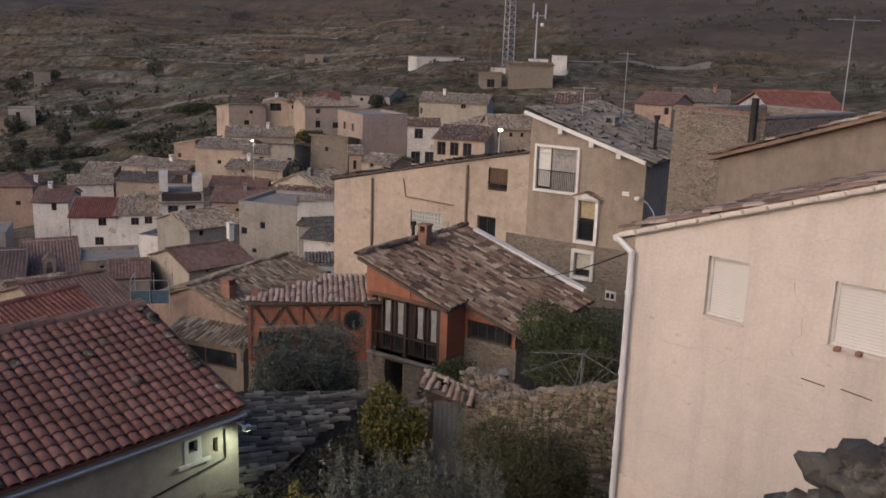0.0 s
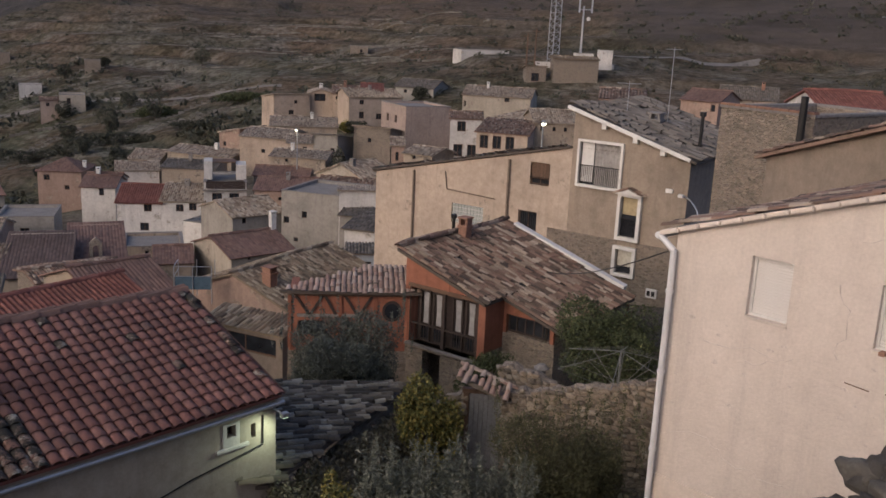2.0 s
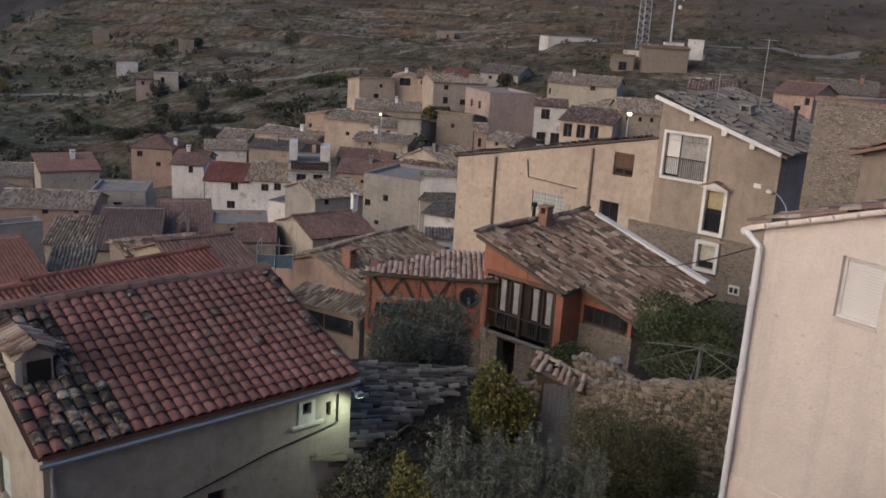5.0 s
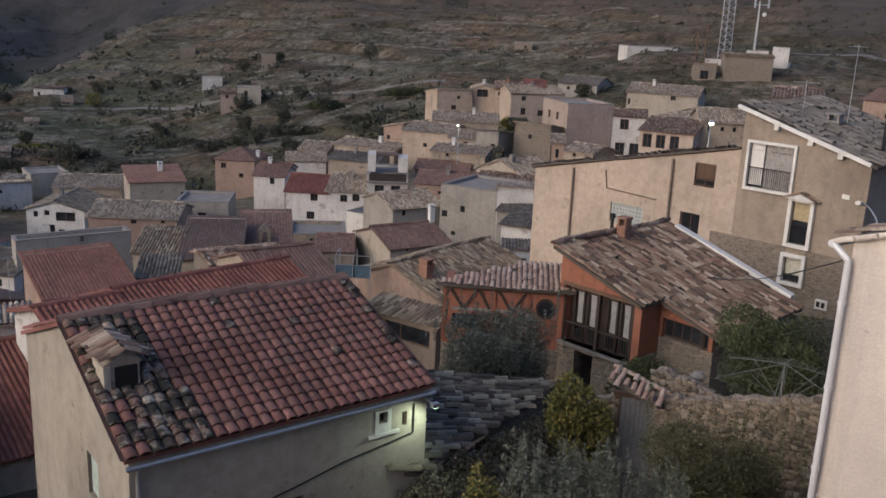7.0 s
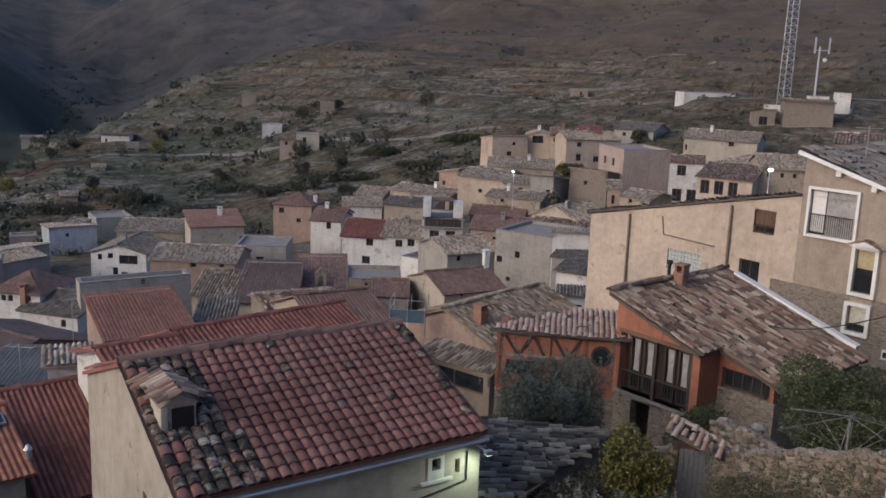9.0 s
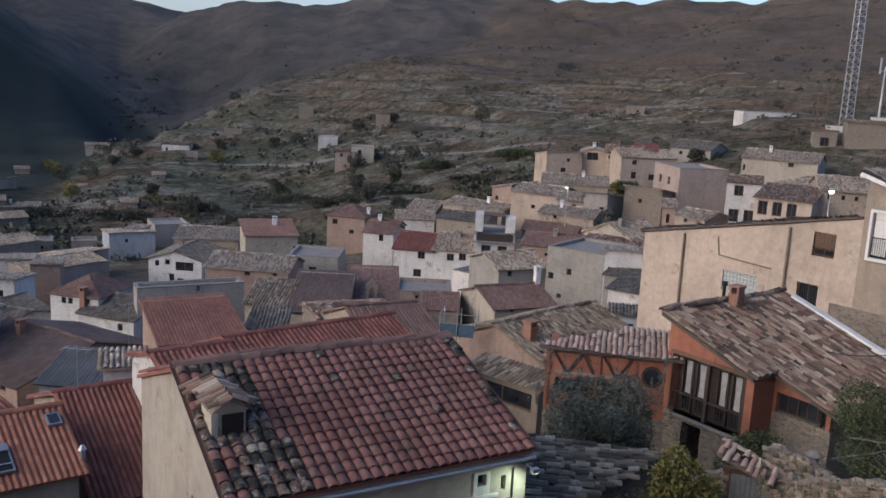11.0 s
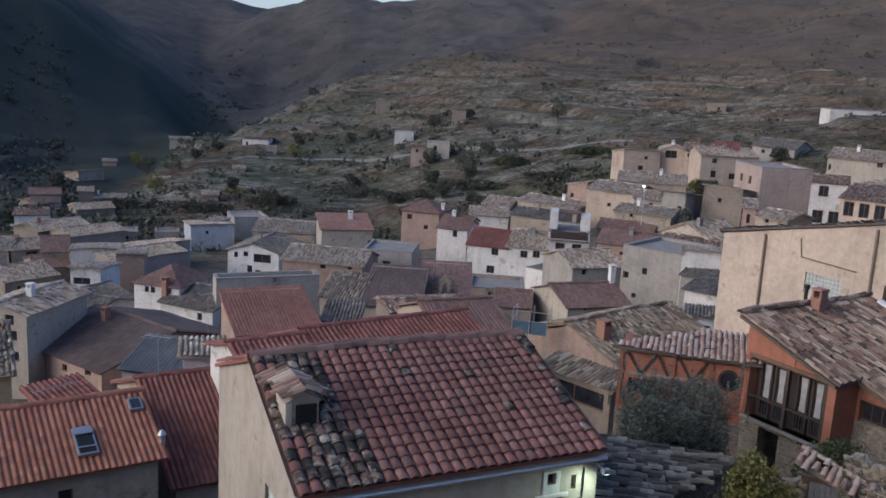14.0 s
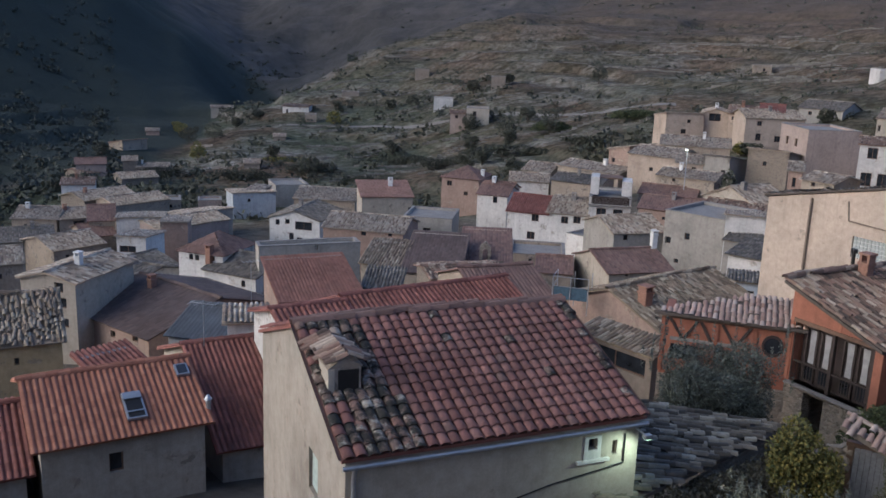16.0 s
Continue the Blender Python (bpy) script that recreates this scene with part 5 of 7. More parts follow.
        for a in ((x0 - q, x0, z0 - q, z1 + q), (x1, x1 + q, z0 - q, z1 + q), (x0, x1, z1, z1 + q), (x0, x1, z0 - q, z0)):
            add_box(bm, a[0], a[1], -d, 0.1, a[2], a[3], 0.01)
        return part("window", bm, TRIM, T, "window with broad white frame")
    W1 = white_frame(0.45, 2.62, -7.12, -5.05, 0.13)
    box("pane", 0.45, 2.62, 0.12, 0.15, -7.12, -5.05, GLASS, W1, bevel=0)
    box("shutter_panel", 0.5, 1.15, 0.06, 0.10, -7.0, -5.08, TRIM, W1, "white roller blind")
    cv, cf = [], []
    for k in range(31):
        x = 1.2 + 1.4 * k / 30
        cv += [(x, 0.085 + 0.03 * math.sin(k * 1.7), z) for z in (-5.08, -7.1)]
    cf = [(2 * k, 2 * k + 2, 2 * k + 3, 2 * k + 1) for k in range(30)]
    link("curtain", cv, cf, simple("grey_curtain", (0.33, 0.31, 0.29), 0.9), W1, "grey curtain", smooth=True)
    bm = bmesh.new()
    for k in range(22):
        x = 0.5 + 2.08 * k / 21
        rod(bm, (x, -0.02, -7.1), (x, -0.02, -6.18), 0.013, seg=5)
    rod(bm, (0.45, -0.02, -6.18), (2.62, -0.02, -6.18), 0.02, seg=6)
    part("railing", bm, IRON, W1)
    W2 = white_frame(2.86, 3.74, -9.38, -7.42, 0.17, 0.2)
    box("pane", 2.86, 3.74, 0.12, 0.15, -9.38, -7.42, GLASS, W2, bevel=0)
    box("shutter_panel", 2.9, 3.7, 0.05, 0.08, -8.3, -7.45, simple("ochre_blind", (0.42, 0.34, 0.2), 0.8), W2, "ochre blind half drawn")
    bm = bmesh.new()
    for k in range(10):
        x = 2.92 + 0.76 * k / 9
        rod(bm, (x, -0.05, -9.36), (x, -0.05, -8.5), 0.012, seg=5)
    rod(bm, (2.86, -0.05, -8.5), (3.74, -0.05, -8.5), 0.018, seg=6)
    part("railing", bm, IRON, W2)
    W3 = white_frame(2.82, 3.68, -11.18, -10.02, 0.17, 0.2)
    box("pane", 2.82, 3.68, 0.12, 0.15, -11.18, -10.02, GLASS, W3, bevel=0)
    box("shutter_panel", 2.86, 3.64, 0.05, 0.08, -10.85, -10.05, simple("cream_blind", (0.5, 0.47, 0.38), 0.8), W3, "cream blind nearly drawn")
    tv, tf = [], []
    for sgn in (-1, 1):
        v, f = tile_sheet((3.3, -0.45, -7.0), (0, 1, 0), Vector((sgn * 0.7, 0, -0.28)).normalized(), 0.6, 0.78, 0.2, 0.3, 140 + sgn, jit=0.03, seg=4)
        tf += [[i + len(tv) for i in q] for q in f]
        tv += v
    link("canopy", tv, tf, ROOF["warm"], T, "tiny tiled canopy", smooth=True)
    link("canopy_bed", [(2.6, -0.4, -7.28), (4.0, -0.4, -7.28), (3.3, -0.4, -7.03), (2.6, 0.05, -7.28), (4.0, 0.05, -7.28), (3.3, 0.05, -7.03)], [(0, 1, 2), (5, 4, 3), (0, 3, 4, 1), (1, 4, 5, 2), (2, 5, 3, 0)], TRIM, T)
    sl = (z0 - z1) / w
    tl = math.sqrt(1 + sl * sl)
    dn = Vector((1, 0, -sl)) / tl
    c = [Vector((x, y, z0 - sl * x + e)) for e in (0.0, 0.12) for x, y in ((-0.3, -0.3), (w + 0.35, -0.3), (w + 0.35, 9.2), (-0.3, 9.2))]
    deck = link("roof", c, [(0, 1, 2, 3), (7, 6, 5, 4), (0, 4, 5, 1), (1, 5, 6, 2), (2, 6, 7, 3), (3, 7, 4, 0)], DECK, T)
    box("verge", -0.3, w + 0.3, -0.34, -0.2, -0.02, 0.15, TRIM, T, "whitewashed verge of the roof").matrix_basis = Matrix.Translation((0, 0, z0)) @ Matrix.Rotation(math.atan(sl), 4, 'Y')
    tv, tf = tile_sheet(Vector((-0.3, -0.22, z0 + 0.3 * sl + 0.12)), Vector((0, 1, 0)), dn, 9.4, (w + 0.7) * tl, 0.36, 0.5, 111, amp=0.09, seg=3, jit=0.09)
    link("roof_tiles", tv, tf, ROOF["dark"], deck, smooth=True, kind="stuff")
    for x in (1.55, 3.2, 4.6):
        box("eaves_block", x, x + 0.25, -0.22, 0.02, z0 - sl * x - 0.32, z0 - sl * x - 0.02, TRIM, T)
    chimney(T, 2.6, 3.8, z0 - sl * 2.6, 0.6, 0.35, CONCRETE)
    bm = bmesh.new()
    rod(bm, (5.5, 2.4, z0 - sl * 5.5), (5.5, 2.4, z0 - sl * 5.5 + 1.7), 0.08, seg=10)
    rod(bm, (5.5, 2.4, z0 - sl * 5.5 + 1.7), (5.5, 2.4, z0 - sl * 5.5 + 1.9), 0.15, 0.15, seg=10)
    part("flue", bm, IRON, T)
    M = box("meter_box", 4.55, 5.1, -0.14, -0.02, -12.1, -11.65, TRIM, T, "white meter box")
    for x in (4.62, 4.85):
        box("dial_cover", x, x + 0.16, -0.165, -0.14, -12.0, -11.75, IRON, M)
    J = box("junction_box", 5.0, 5.35, -0.08, 0.0, -6.95, -6.75, TRIM, T)
    # street lamp arm on the corner
    bm = bmesh.new()
    pts = [(5.95, -0.05, -7.0), (6.5, -0.7, -7.05), (6.95, -1.1, -7.35), (7.2, -1.35, -7.8)]
    for a, b in zip(pts, pts[1:]):
        rod(bm, a, b, 0.035, seg=8)
    arm = part("lamp_arm", bm, STEEL, T)
    bm = bmesh.new()
    add_box(bm, 5.7, 5.95, -0.35, -0.1, -7.05, -6.9, 0.03)
    part("lamp_head", bm, TRIM, arm)
    return T


tall_pair()


# ---- the shell-white house beside the viewpoint ----
def white_house():
    W = thing("village_house", Matrix.Translation((3.69, 16.60, 0)) @ Matrix.Rotation(radians(-43), 4, 'Z'), "shell-white rendered house with closed white shutters and downpipe", "house")
    w, zb, z0, sl = 9.5, -13.5, -3.46, 0.335
    D = 6.5
    V, F = [], []
    holes = [(1.5, 2.25, -4.68, -3.59), (3.70, 4.62, -4.68, -3.60)]
    wall_panel(V, F, (0, 0, zb), (1, 0, 0), w, z0 - zb, (0, 0.4, 0), [(a, b, c - zb, d - zb) for a, b, c, d in holes])
    for y in (0, 0.4, D - 0.4, D):
        k = len(V)
        V += [Vector((0, y, z0)), Vector((w, y, z0)), Vector((w, y, z0 + sl * w))]
        F.append((k, k + 1, k + 2))
    wall_panel(V, F, (0, D, zb), (0, -1, 0), D, z0 - zb, (0.4, 0, 0))
    wall_panel(V, F, (w, 0, zb), (0, 1, 0), D, z0 + sl * w - zb, (-0.4, 0, 0))
    wall_panel(V, F, (w, D, zb), (-1, 0, 0), w, z0 - zb, (0, -0.4, 0))
    link("wall", V, F, WALL["shell"], W)
    for a, b, c, d in holes:
        bm = bmesh.new()
        q = 0.05
        for r in ((a, a + q, c, d), (b - q, b, c, d), (a + q, b - q, d - q, d), (a + q, b - q, c, c + q)):
            add_box(bm, r[0], r[1], 0.10, 0.17, r[2], r[3])
        win = part("window", bm, TRIM, W, "white window with closed roller shutter")
        me = None
        n = int((d - c - 2 * q) / 0.052)
        for i in range(n):
            if me is None:
                t = bmesh.new()
                add_box(t, a + q, b - q, 0.125, 0.15, 0.002, 0.047, 0.006)
                me = bpy.data.meshes.new("slat")
                t.to_mesh(me)
                t.free()
                me.materials.append(SHUTTER)
            s = new("slat", me)
            s.parent = win
            s.matrix_basis = Matrix.Translation((0, 0, c + q + i * (d - c - 2 * q) / n))
        box("shutter_box", a + q, b - q, 0.16, 0.22, c, d, TRIM, win)
        box("sill", a - 0.02, b + 0.02, -0.03, 0.12, c - 0.05, c + 0.004, WALL["shell"], win)
        if a > 3:
            for x in (a + 0.18, a + 0.52):
                box("bracket", x - 0.05, x + 0.05, -0.12, 0.02, c - 0.04, c + 0.03, BRICK, win)
    tl = math.sqrt(1 + sl * sl)
    dn = Vector((-1, 0, -sl)) / tl
    c = [Vector((x, y, z0 + sl * x + e)) for e in (0.0, 0.10) for x, y in ((-0.3, -0.10), (w + 0.3, -0.10), (w + 0.3, D + 0.2), (-0.3, D + 0.2))]
    deck = link("roof", c, [(0, 1, 2, 3), (7, 6, 5, 4), (0, 4, 5, 1), (1, 5, 6, 2), (2, 6, 7, 3), (3, 7, 4, 0)], WALL["shell"], W)
    tv, tf = tile_sheet(Vector((w + 0.3, -0.02, z0 + sl * (w + 0.3) + 0.10)), Vector((0, 1, 0)), dn, D + 0.2, (w + 0.6) * tl, 0.21, 0.36, 121, amp=0.06, seg=4, jit=0.035)
    link("roof_tiles", tv, tf, ROOF["warm"], deck, smooth=True, kind="stuff")
    # verge: a row of mortar-bedded edge tiles
    me = bpy.data.meshes.new("verge_tile")
    t = bmesh.new()
    add_box(t, -0.2, 0.2, -0.17, 0.02, 0, 0.09, 0.02)
    t.to_mesh(me)
    t.free()
    me.materials.append(WALL["shell"])
    for k in range(24):
        v = new("verge_tile", me)
        v.parent = W
        x = -0.1 + k * 0.405
        v.matrix_basis = Matrix.Translation((x, 0, z0 + sl * x + 0.0 + 0.004 * (k % 3))) @ Matrix.Rotation(-math.atan(sl), 4, 'Y')
    bm = bmesh.new()
    rod(bm, (-0.32, -0.16, z0 - 0.10), (-0.32, D, z0 - 0.10), 0.07, seg=10)
    gut = part("gutter", bm, PIPE, W, "white gutter")
    bm = bmesh.new()
    rod(bm, (-0.30, -0.12, z0 - 0.1), (0.02, -0.12, z0 - 0.33), 0.06, seg=12)
    rod(bm, (0.02, -0.12, z0 - 0.31), (0.02, -0.12, zb + 0.4), 0.06, seg=12)
    for zz in (-4.6, -6.2, -7.8):
        rod(bm, (0.02, -0.12, zz), (0.02, -0.12, zz + 0.07), 0.075, seg=12)
    part("downpipe", bm, PIPE, gut, "white downpipe")
    # a lower plaster band and a few old cable stubs
    V, F = [], []
    wall_panel(V, F, (-0.03, -0.035, zb), (1, 0, 0), w, 5.2, (0, 0.05, 0))
    link("base_wall", V, F, WALL["shell"], W, "thicker plaster at the base")
    for x0, x1, z, dz in ((3.35, 3.75, -5.35, -0.03), (4.0, 4.5, -5.35, -0.05)):
        bm = bmesh.new()
        rod(bm, (x0, -0.006, z), (x1, -0.006, z + dz), 0.011, seg=6)
        part("cable_stub", bm, WOOD, W)
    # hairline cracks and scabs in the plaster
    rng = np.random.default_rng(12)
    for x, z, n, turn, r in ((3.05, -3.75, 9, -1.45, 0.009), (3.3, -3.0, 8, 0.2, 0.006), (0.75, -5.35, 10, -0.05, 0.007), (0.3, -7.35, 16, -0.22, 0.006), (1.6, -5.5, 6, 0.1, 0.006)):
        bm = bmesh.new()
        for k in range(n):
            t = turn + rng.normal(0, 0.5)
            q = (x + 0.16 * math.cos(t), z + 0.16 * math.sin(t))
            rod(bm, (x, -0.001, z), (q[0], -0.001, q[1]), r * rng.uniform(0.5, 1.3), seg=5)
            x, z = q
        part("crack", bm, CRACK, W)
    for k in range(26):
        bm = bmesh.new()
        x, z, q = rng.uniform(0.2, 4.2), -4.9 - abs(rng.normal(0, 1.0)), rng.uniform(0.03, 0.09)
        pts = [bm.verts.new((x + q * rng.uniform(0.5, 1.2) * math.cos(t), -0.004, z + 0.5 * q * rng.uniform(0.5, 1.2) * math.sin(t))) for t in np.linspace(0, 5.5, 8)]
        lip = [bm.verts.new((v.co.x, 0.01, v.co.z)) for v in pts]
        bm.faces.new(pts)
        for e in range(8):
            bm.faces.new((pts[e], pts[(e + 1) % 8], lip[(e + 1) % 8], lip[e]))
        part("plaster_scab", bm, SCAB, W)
    return W


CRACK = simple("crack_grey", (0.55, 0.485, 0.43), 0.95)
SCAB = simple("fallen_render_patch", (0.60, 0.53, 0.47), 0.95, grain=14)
SHUTTER = simple("white_shutter_slats", (0.70, 0.67, 0.63), 0.5, grain=2, vary=0.06)
PIPE = simple("white_pvc", (0.66, 0.65, 0.64), 0.4, grain=2, vary=0.08)
white_house()


# ---- stone tower house and the brown gable on the slope to the side ----
house("village_house", 7.62, 30.05, -2.05, -53, 3.4, 5.0, "flat", 0, "stone", "red", [], "rubble stone tower house with flat brick-edged top", over=0.1)
bm = bmesh.new()
for k in range(12):
    add_box(bm, k * 0.285, k * 0.285 + 0.27, -0.08, 0.22, 0, 0.07, 0.01)
CP = part("brick_coping", bm, BRICK, None, m=Matrix.Translation((7.62, 30.05, -1.97)) @ Matrix.Rotation(radians(-53), 4, 'Z'))
tagged(CP, "row of red coping bricks on a wall top", "coping", kind="stuff")
bm = bmesh.new()
rod(bm, (0, 0, -0.6), (0, 0, 0.75), 0.11, seg=12)
FLU = thing("flue_pipe", Matrix.Translation((9.3, 27.3, -2.2)), "dark metal flue pipe on a stone wall", "flue")
part("pipe", bm, IRON, FLU)
S2, s2h, s2r = house("village_house", 8.0, 25.9, -3.05, -68, 9.5, 6.0, "sl", 16.5, "brown", "warm", [], "brown rendered gable house with old tile roof", over=0.25, tw=0.21, course=0.38)
chimney(S2, 6.5, 3.2, s2h + 6.5 * math.tan(radians(16.5)), 1.0, 0.8, BRICK)


def aerial(x, y, z, h, label, arms=5, w=0.7, rz=30):
    """A television aerial: mast, boom and cross elements."""
    A = thing("tv_aerial", Matrix.Translation((x, y, z)) @ Matrix.Rotation(radians(rz), 4, 'Z'), label, "aerial")
    bm = bmesh.new()
    rod(bm, (0, 0, 0), (0, 0, h), 0.017, seg=6)
    part("mast", bm, STEEL, A)
    bm = bmesh.new()
    rod(bm, (-0.6, 0, h - 0.1), (0.6, 0, h - 0.1), 0.015, seg=5)
    b = part("boom", bm, STEEL, A)
    for k in range(arms):
        bm = bmesh.new()
        xx = -0.55 + 1.1 * k / (arms - 1)
        rod(bm, (xx, -w / 2, h - 0.1), (xx, w / 2, h - 0.1), 0.01, seg=5)
        part("element", bm, STEEL, b)


aerial(9.31, 47.1, -5.4, 5.0, "television aerial on a thin roof mast", rz=70)
aerial(10.8, 24.75, -1.6, 2.5, "tall thin aerial on a tiled roof", rz=20)
aerial(7.3, 47.6, -5.2, 3.0, "old aerial leaning over a roof", arms=4, rz=0)
aerial(-39.0, 48.5, -20.2, 4.2, "aerial on a dark brown roof", rz=60)
aerial(-25.5, 28.5, -13.6, 2.0, "aerial on a red tile roof", arms=4, rz=10)


# ---- knoll with masts ----
def lattice_mast(x, y, z, h, w):
    T = thing("lattice_mast", Matrix.Translation((x, y, z)), "tall grey steel lattice radio mast", "mast")
    legs = [(math.cos(a) * w, math.sin(a) * w) for a in (0.4, 0.4 + 2.0944, 0.4 + 4.1888)]
    for lx, ly in legs:
        bm = bmesh.new()
        rod(bm, (lx, ly, 0), (lx * 0.75, ly * 0.75, h), 0.11, seg=6)
        part("leg", bm, STEEL, T)
    bm = bmesh.new()
    n = int(h / 1.3)
    for i in range(n):
        for k in range(3):
            a, b = legs[k], legs[(k + 1) % 3]
            s0, s1 = 1 - 0.25 * i / n, 1 - 0.25 * (i + 1) / n
            rod(bm, (a[0] * s0, a[1] * s0, h * i / n), (b[0] * s1, b[1] * s1, h * (i + 1) / n), 0.05, seg=4)
            rod(bm, (a[0] * s1, a[1] * s1, h * (i + 1) / n), (b[0] * s1, b[1] * s1, h * (i + 1) / n), 0.05, seg=4)
    part("bracing", bm, STEEL, T)


kz = ground_z(13.1, 189.5)
lattice_mast(13.1, 189.5, kz - 0.5, 34, 1.35)
PM = thing("antenna_pole", Matrix.Translation((18.8, 191.1, ground_z(18.8, 191.1) - 0.3)), "grey steel pole with white panel antennas", "mast")
bm = bmesh.new()
rod(bm, (0, 0, 0), (0, 0, 11.5), 0.26, 0.18, seg=10)
part("pole", bm, STEEL, PM)
for dx in (-0.9, 1.6):
    box("panel_antenna", dx - 0.17, dx + 0.17, -0.45, -0.2, 10.2, 13.2, STEEL, PM)
    bm = bmesh.new()
    rod(bm, (0, 0, 10.8), (dx, -0.2, 10.8), 0.09, seg=6)
    part("arm", bm, STEEL, PM)
bm = bmesh.new()
bmesh.ops.create_uvsphere(bm, u_segments=14, v_segments=8, radius=0.4, matrix=Matrix.Translation((1.0, -0.5, 9.0)) @ Matrix.Diagonal((1, 0.4, 1, 1)))
part("dish", bm, TRIM, PM)
for x, y, w, d, h, mat, lab in ((9.5, 187.5, 16, 4, 1.6, "white", "low white equipment building on the knoll"), (17.6, 188, 3.6, 3.4, 3.2, "white", "round-cornered white tank house on the knoll"), (22.2, 186.5, 2.6, 3, 3.9, "white", "white transmitter hut with dark doorway")):
    house("transmitter_hut", x, y, ground_z(x, y) + h, 3, w, d, "flat", 0, mat, "old", [(w - 2.2, 1.4, 1.0, 2.0)] if h > 4 else [], lab, category="hut")
house("ruin", 12.5, 176, ground_z(12.5, 176) + 4.6, 4, 8.5, 5, "gx", 9, "stone", "mud", [], "ruined earth and stone hut under the masts", category="ruin")
house("ruin", 7.2, 176.5, ground_z(7.2, 176.5) + 2.6, 4, 4.0, 4, "sb", 8, "stone", "mud", [(1.2, 0.7, 1.5, 1.6)], "roofless stone ruin with empty doorway", category="ruin")
for x, y, h in ((8.9, 177.7, 10), (7.4, 179.0, 9)):
    U = thing("utility_pole", Matrix.Translation((x, y, ground_z(x, y) - 0.3)), "weathered wooden utility pole on the hillside", "pole", "utility poles")
    bm = bmesh.new()
    rod(bm, (0, 0, 0), (0, 0, h), 0.16, 0.11, seg=8)
    part("pole", bm, WOOD, U)
    box("crossarm", -0.7, 0.7, -0.06, 0.06, h - 0.6, h - 0.48, WOOD, U)


# ---- street lamps among the houses ----
def street_lamp(x, y, z, h, label):
    S = thing("street_lamp", Matrix.Translation((x, y, z)), label, "street lamp", "street lamps")
    bm = bmesh.new()
    rod(bm, (0, 0, -h), (0, 0, 0), 0.07, 0.05, seg=8)
    rod(bm, (0, 0, 0), (0, -0.5, 0.1), 0.04, seg=8)
    part("pole", bm, STEEL, S)
    box("lamp_head", -0.13, 0.13, -0.85, -0.4, 0.06, 0.20, STEEL, S, bevel=0.02)
    bm = bmesh.new()
    bmesh.ops.create_uvsphere(bm, u_segments=12, v_segments=8, radius=0.16, matrix=Matrix.Translation((0, -0.68, 0.0)) @ Matrix.Diagonal((1, 1.2, 0.8, 1)))
    part("lamp_glass", bm, STREETBULB, S, "glowing lamp glass")


STREETBULB = simple("glowing_street_lamp", (0.9, 0.9, 0.8), 0.3)
STREETBULB.node_tree.nodes["Principled BSDF"].inputs["Emission Color"].default_value = (1.0, 0.97, 0.78, 1)
STREETBULB.node_tree.nodes["Principled BSDF"].inputs["Emission Strength"].default_value = 2.2
street_lamp(-23.3, 112.8, -13.1, 5, "lit street lamp between stone houses")
street_lamp(3.83, 59.88, -5.7, 5, "lit street lamp behind the beige building")
for x, y, e in ((-23.3, 112.1, 60), ):
    d = bpy.data.lights.new("street_lamp_light", 'POINT')
    d.energy, d.color, d.shadow_soft_size = e * 0.4, (1.0, 0.95, 0.75), 0.3
    ob = new("street_lamp_light", d)
    ob.location = (x, y, -13.6)

# ---- terrace and railings of the white balcony house ----
BH, bhh, bhr = house("village_house", -32.83, 105.0, -19.0, 16, 5.0, 8, "flat", 0, "white", "old", [(0.95, 1.3, 1.15, 1.25), (2.95, 1.3, 1.15, 1.25), (0.75, 3.6, 1.15, 1.2)], "white three-storey house with roof terrace and dark railings")
for x0, x1, t in ((0.0, 1.0, 2.2), (3.8, 5.0, 1.8)):
    box("terrace_hut", x0, x1, 2.0, 5.5, bhh, bhh + t, WALL["white"], BH, "white roof-terrace hut", bevel=0.02)
box("terrace_awning", 1.0, 3.8, 3.0, 5.5, bhh + 1.9, bhh + 2.05, WOOD, BH, bevel=0.02)
for x0, x1 in ((0.35, 2.45), (2.6, 4.7)):
    bm = bmesh.new()
    for k in range(14):
        x = x0 + (x1 - x0) * k / 13
        add_box(bm, x - 0.07, x + 0.07, -0.08, -0.02, bhh - 0.75, bhh + 0.1)
    add_box(bm, x0, x1, -0.1, -0.0, bhh + 0.08, bhh + 0.16)
    part("railing", bm, DARKWOOD, BH, "dark railing of the terrace")
box("balcony_slab", -0.1, 5.1, -0.45, 0.0, bhh - 0.95, bhh - 0.78, CONCRETE, BH)

# ---- small bell gable over the roofs ----
BG = thing("bell_gable", Matrix.Translation((-31.9, 71.2, -21.2)) @ Matrix.Rotation(radians(24), 4, 'Z'), "small stone bell gable with an arched opening", "bell gable")
V, F = [], []
pts = [(0, 0), (0.28, 0), (0.28, 2.3)] + [(0.5 - 0.22 * math.cos(t), 2.3 + 0.22 * math.sin(t)) for t in (0.5, 1.0, 1.57, 2.14, 2.64)] + [(0.72, 2.3), (0.72, 0), (1.0, 0), (1.0, 2.7), (0.5, 3.2), (0, 2.7)]
n = len(pts)
V = [(x, y, z) for y in (0, 0.45) for x, z in pts]
F = [(i, (i + 1) % n, n + (i + 1) % n, n + i) for i in range(n)]
quads = [(0, 1, 2, n - 1), (n - 4, n - 5, n - 6, n - 3)]
for k in range(2, 8):
    quads.append((k, k + 1, n - 2))
quads += [(n - 1, 2, n - 2), (8, n - 3, n - 2)]
for q in quads:
    F.append(q)
    F.append(tuple(i + n for i in reversed(q)))
link("arch", V, F, WALL["stone"], BG)

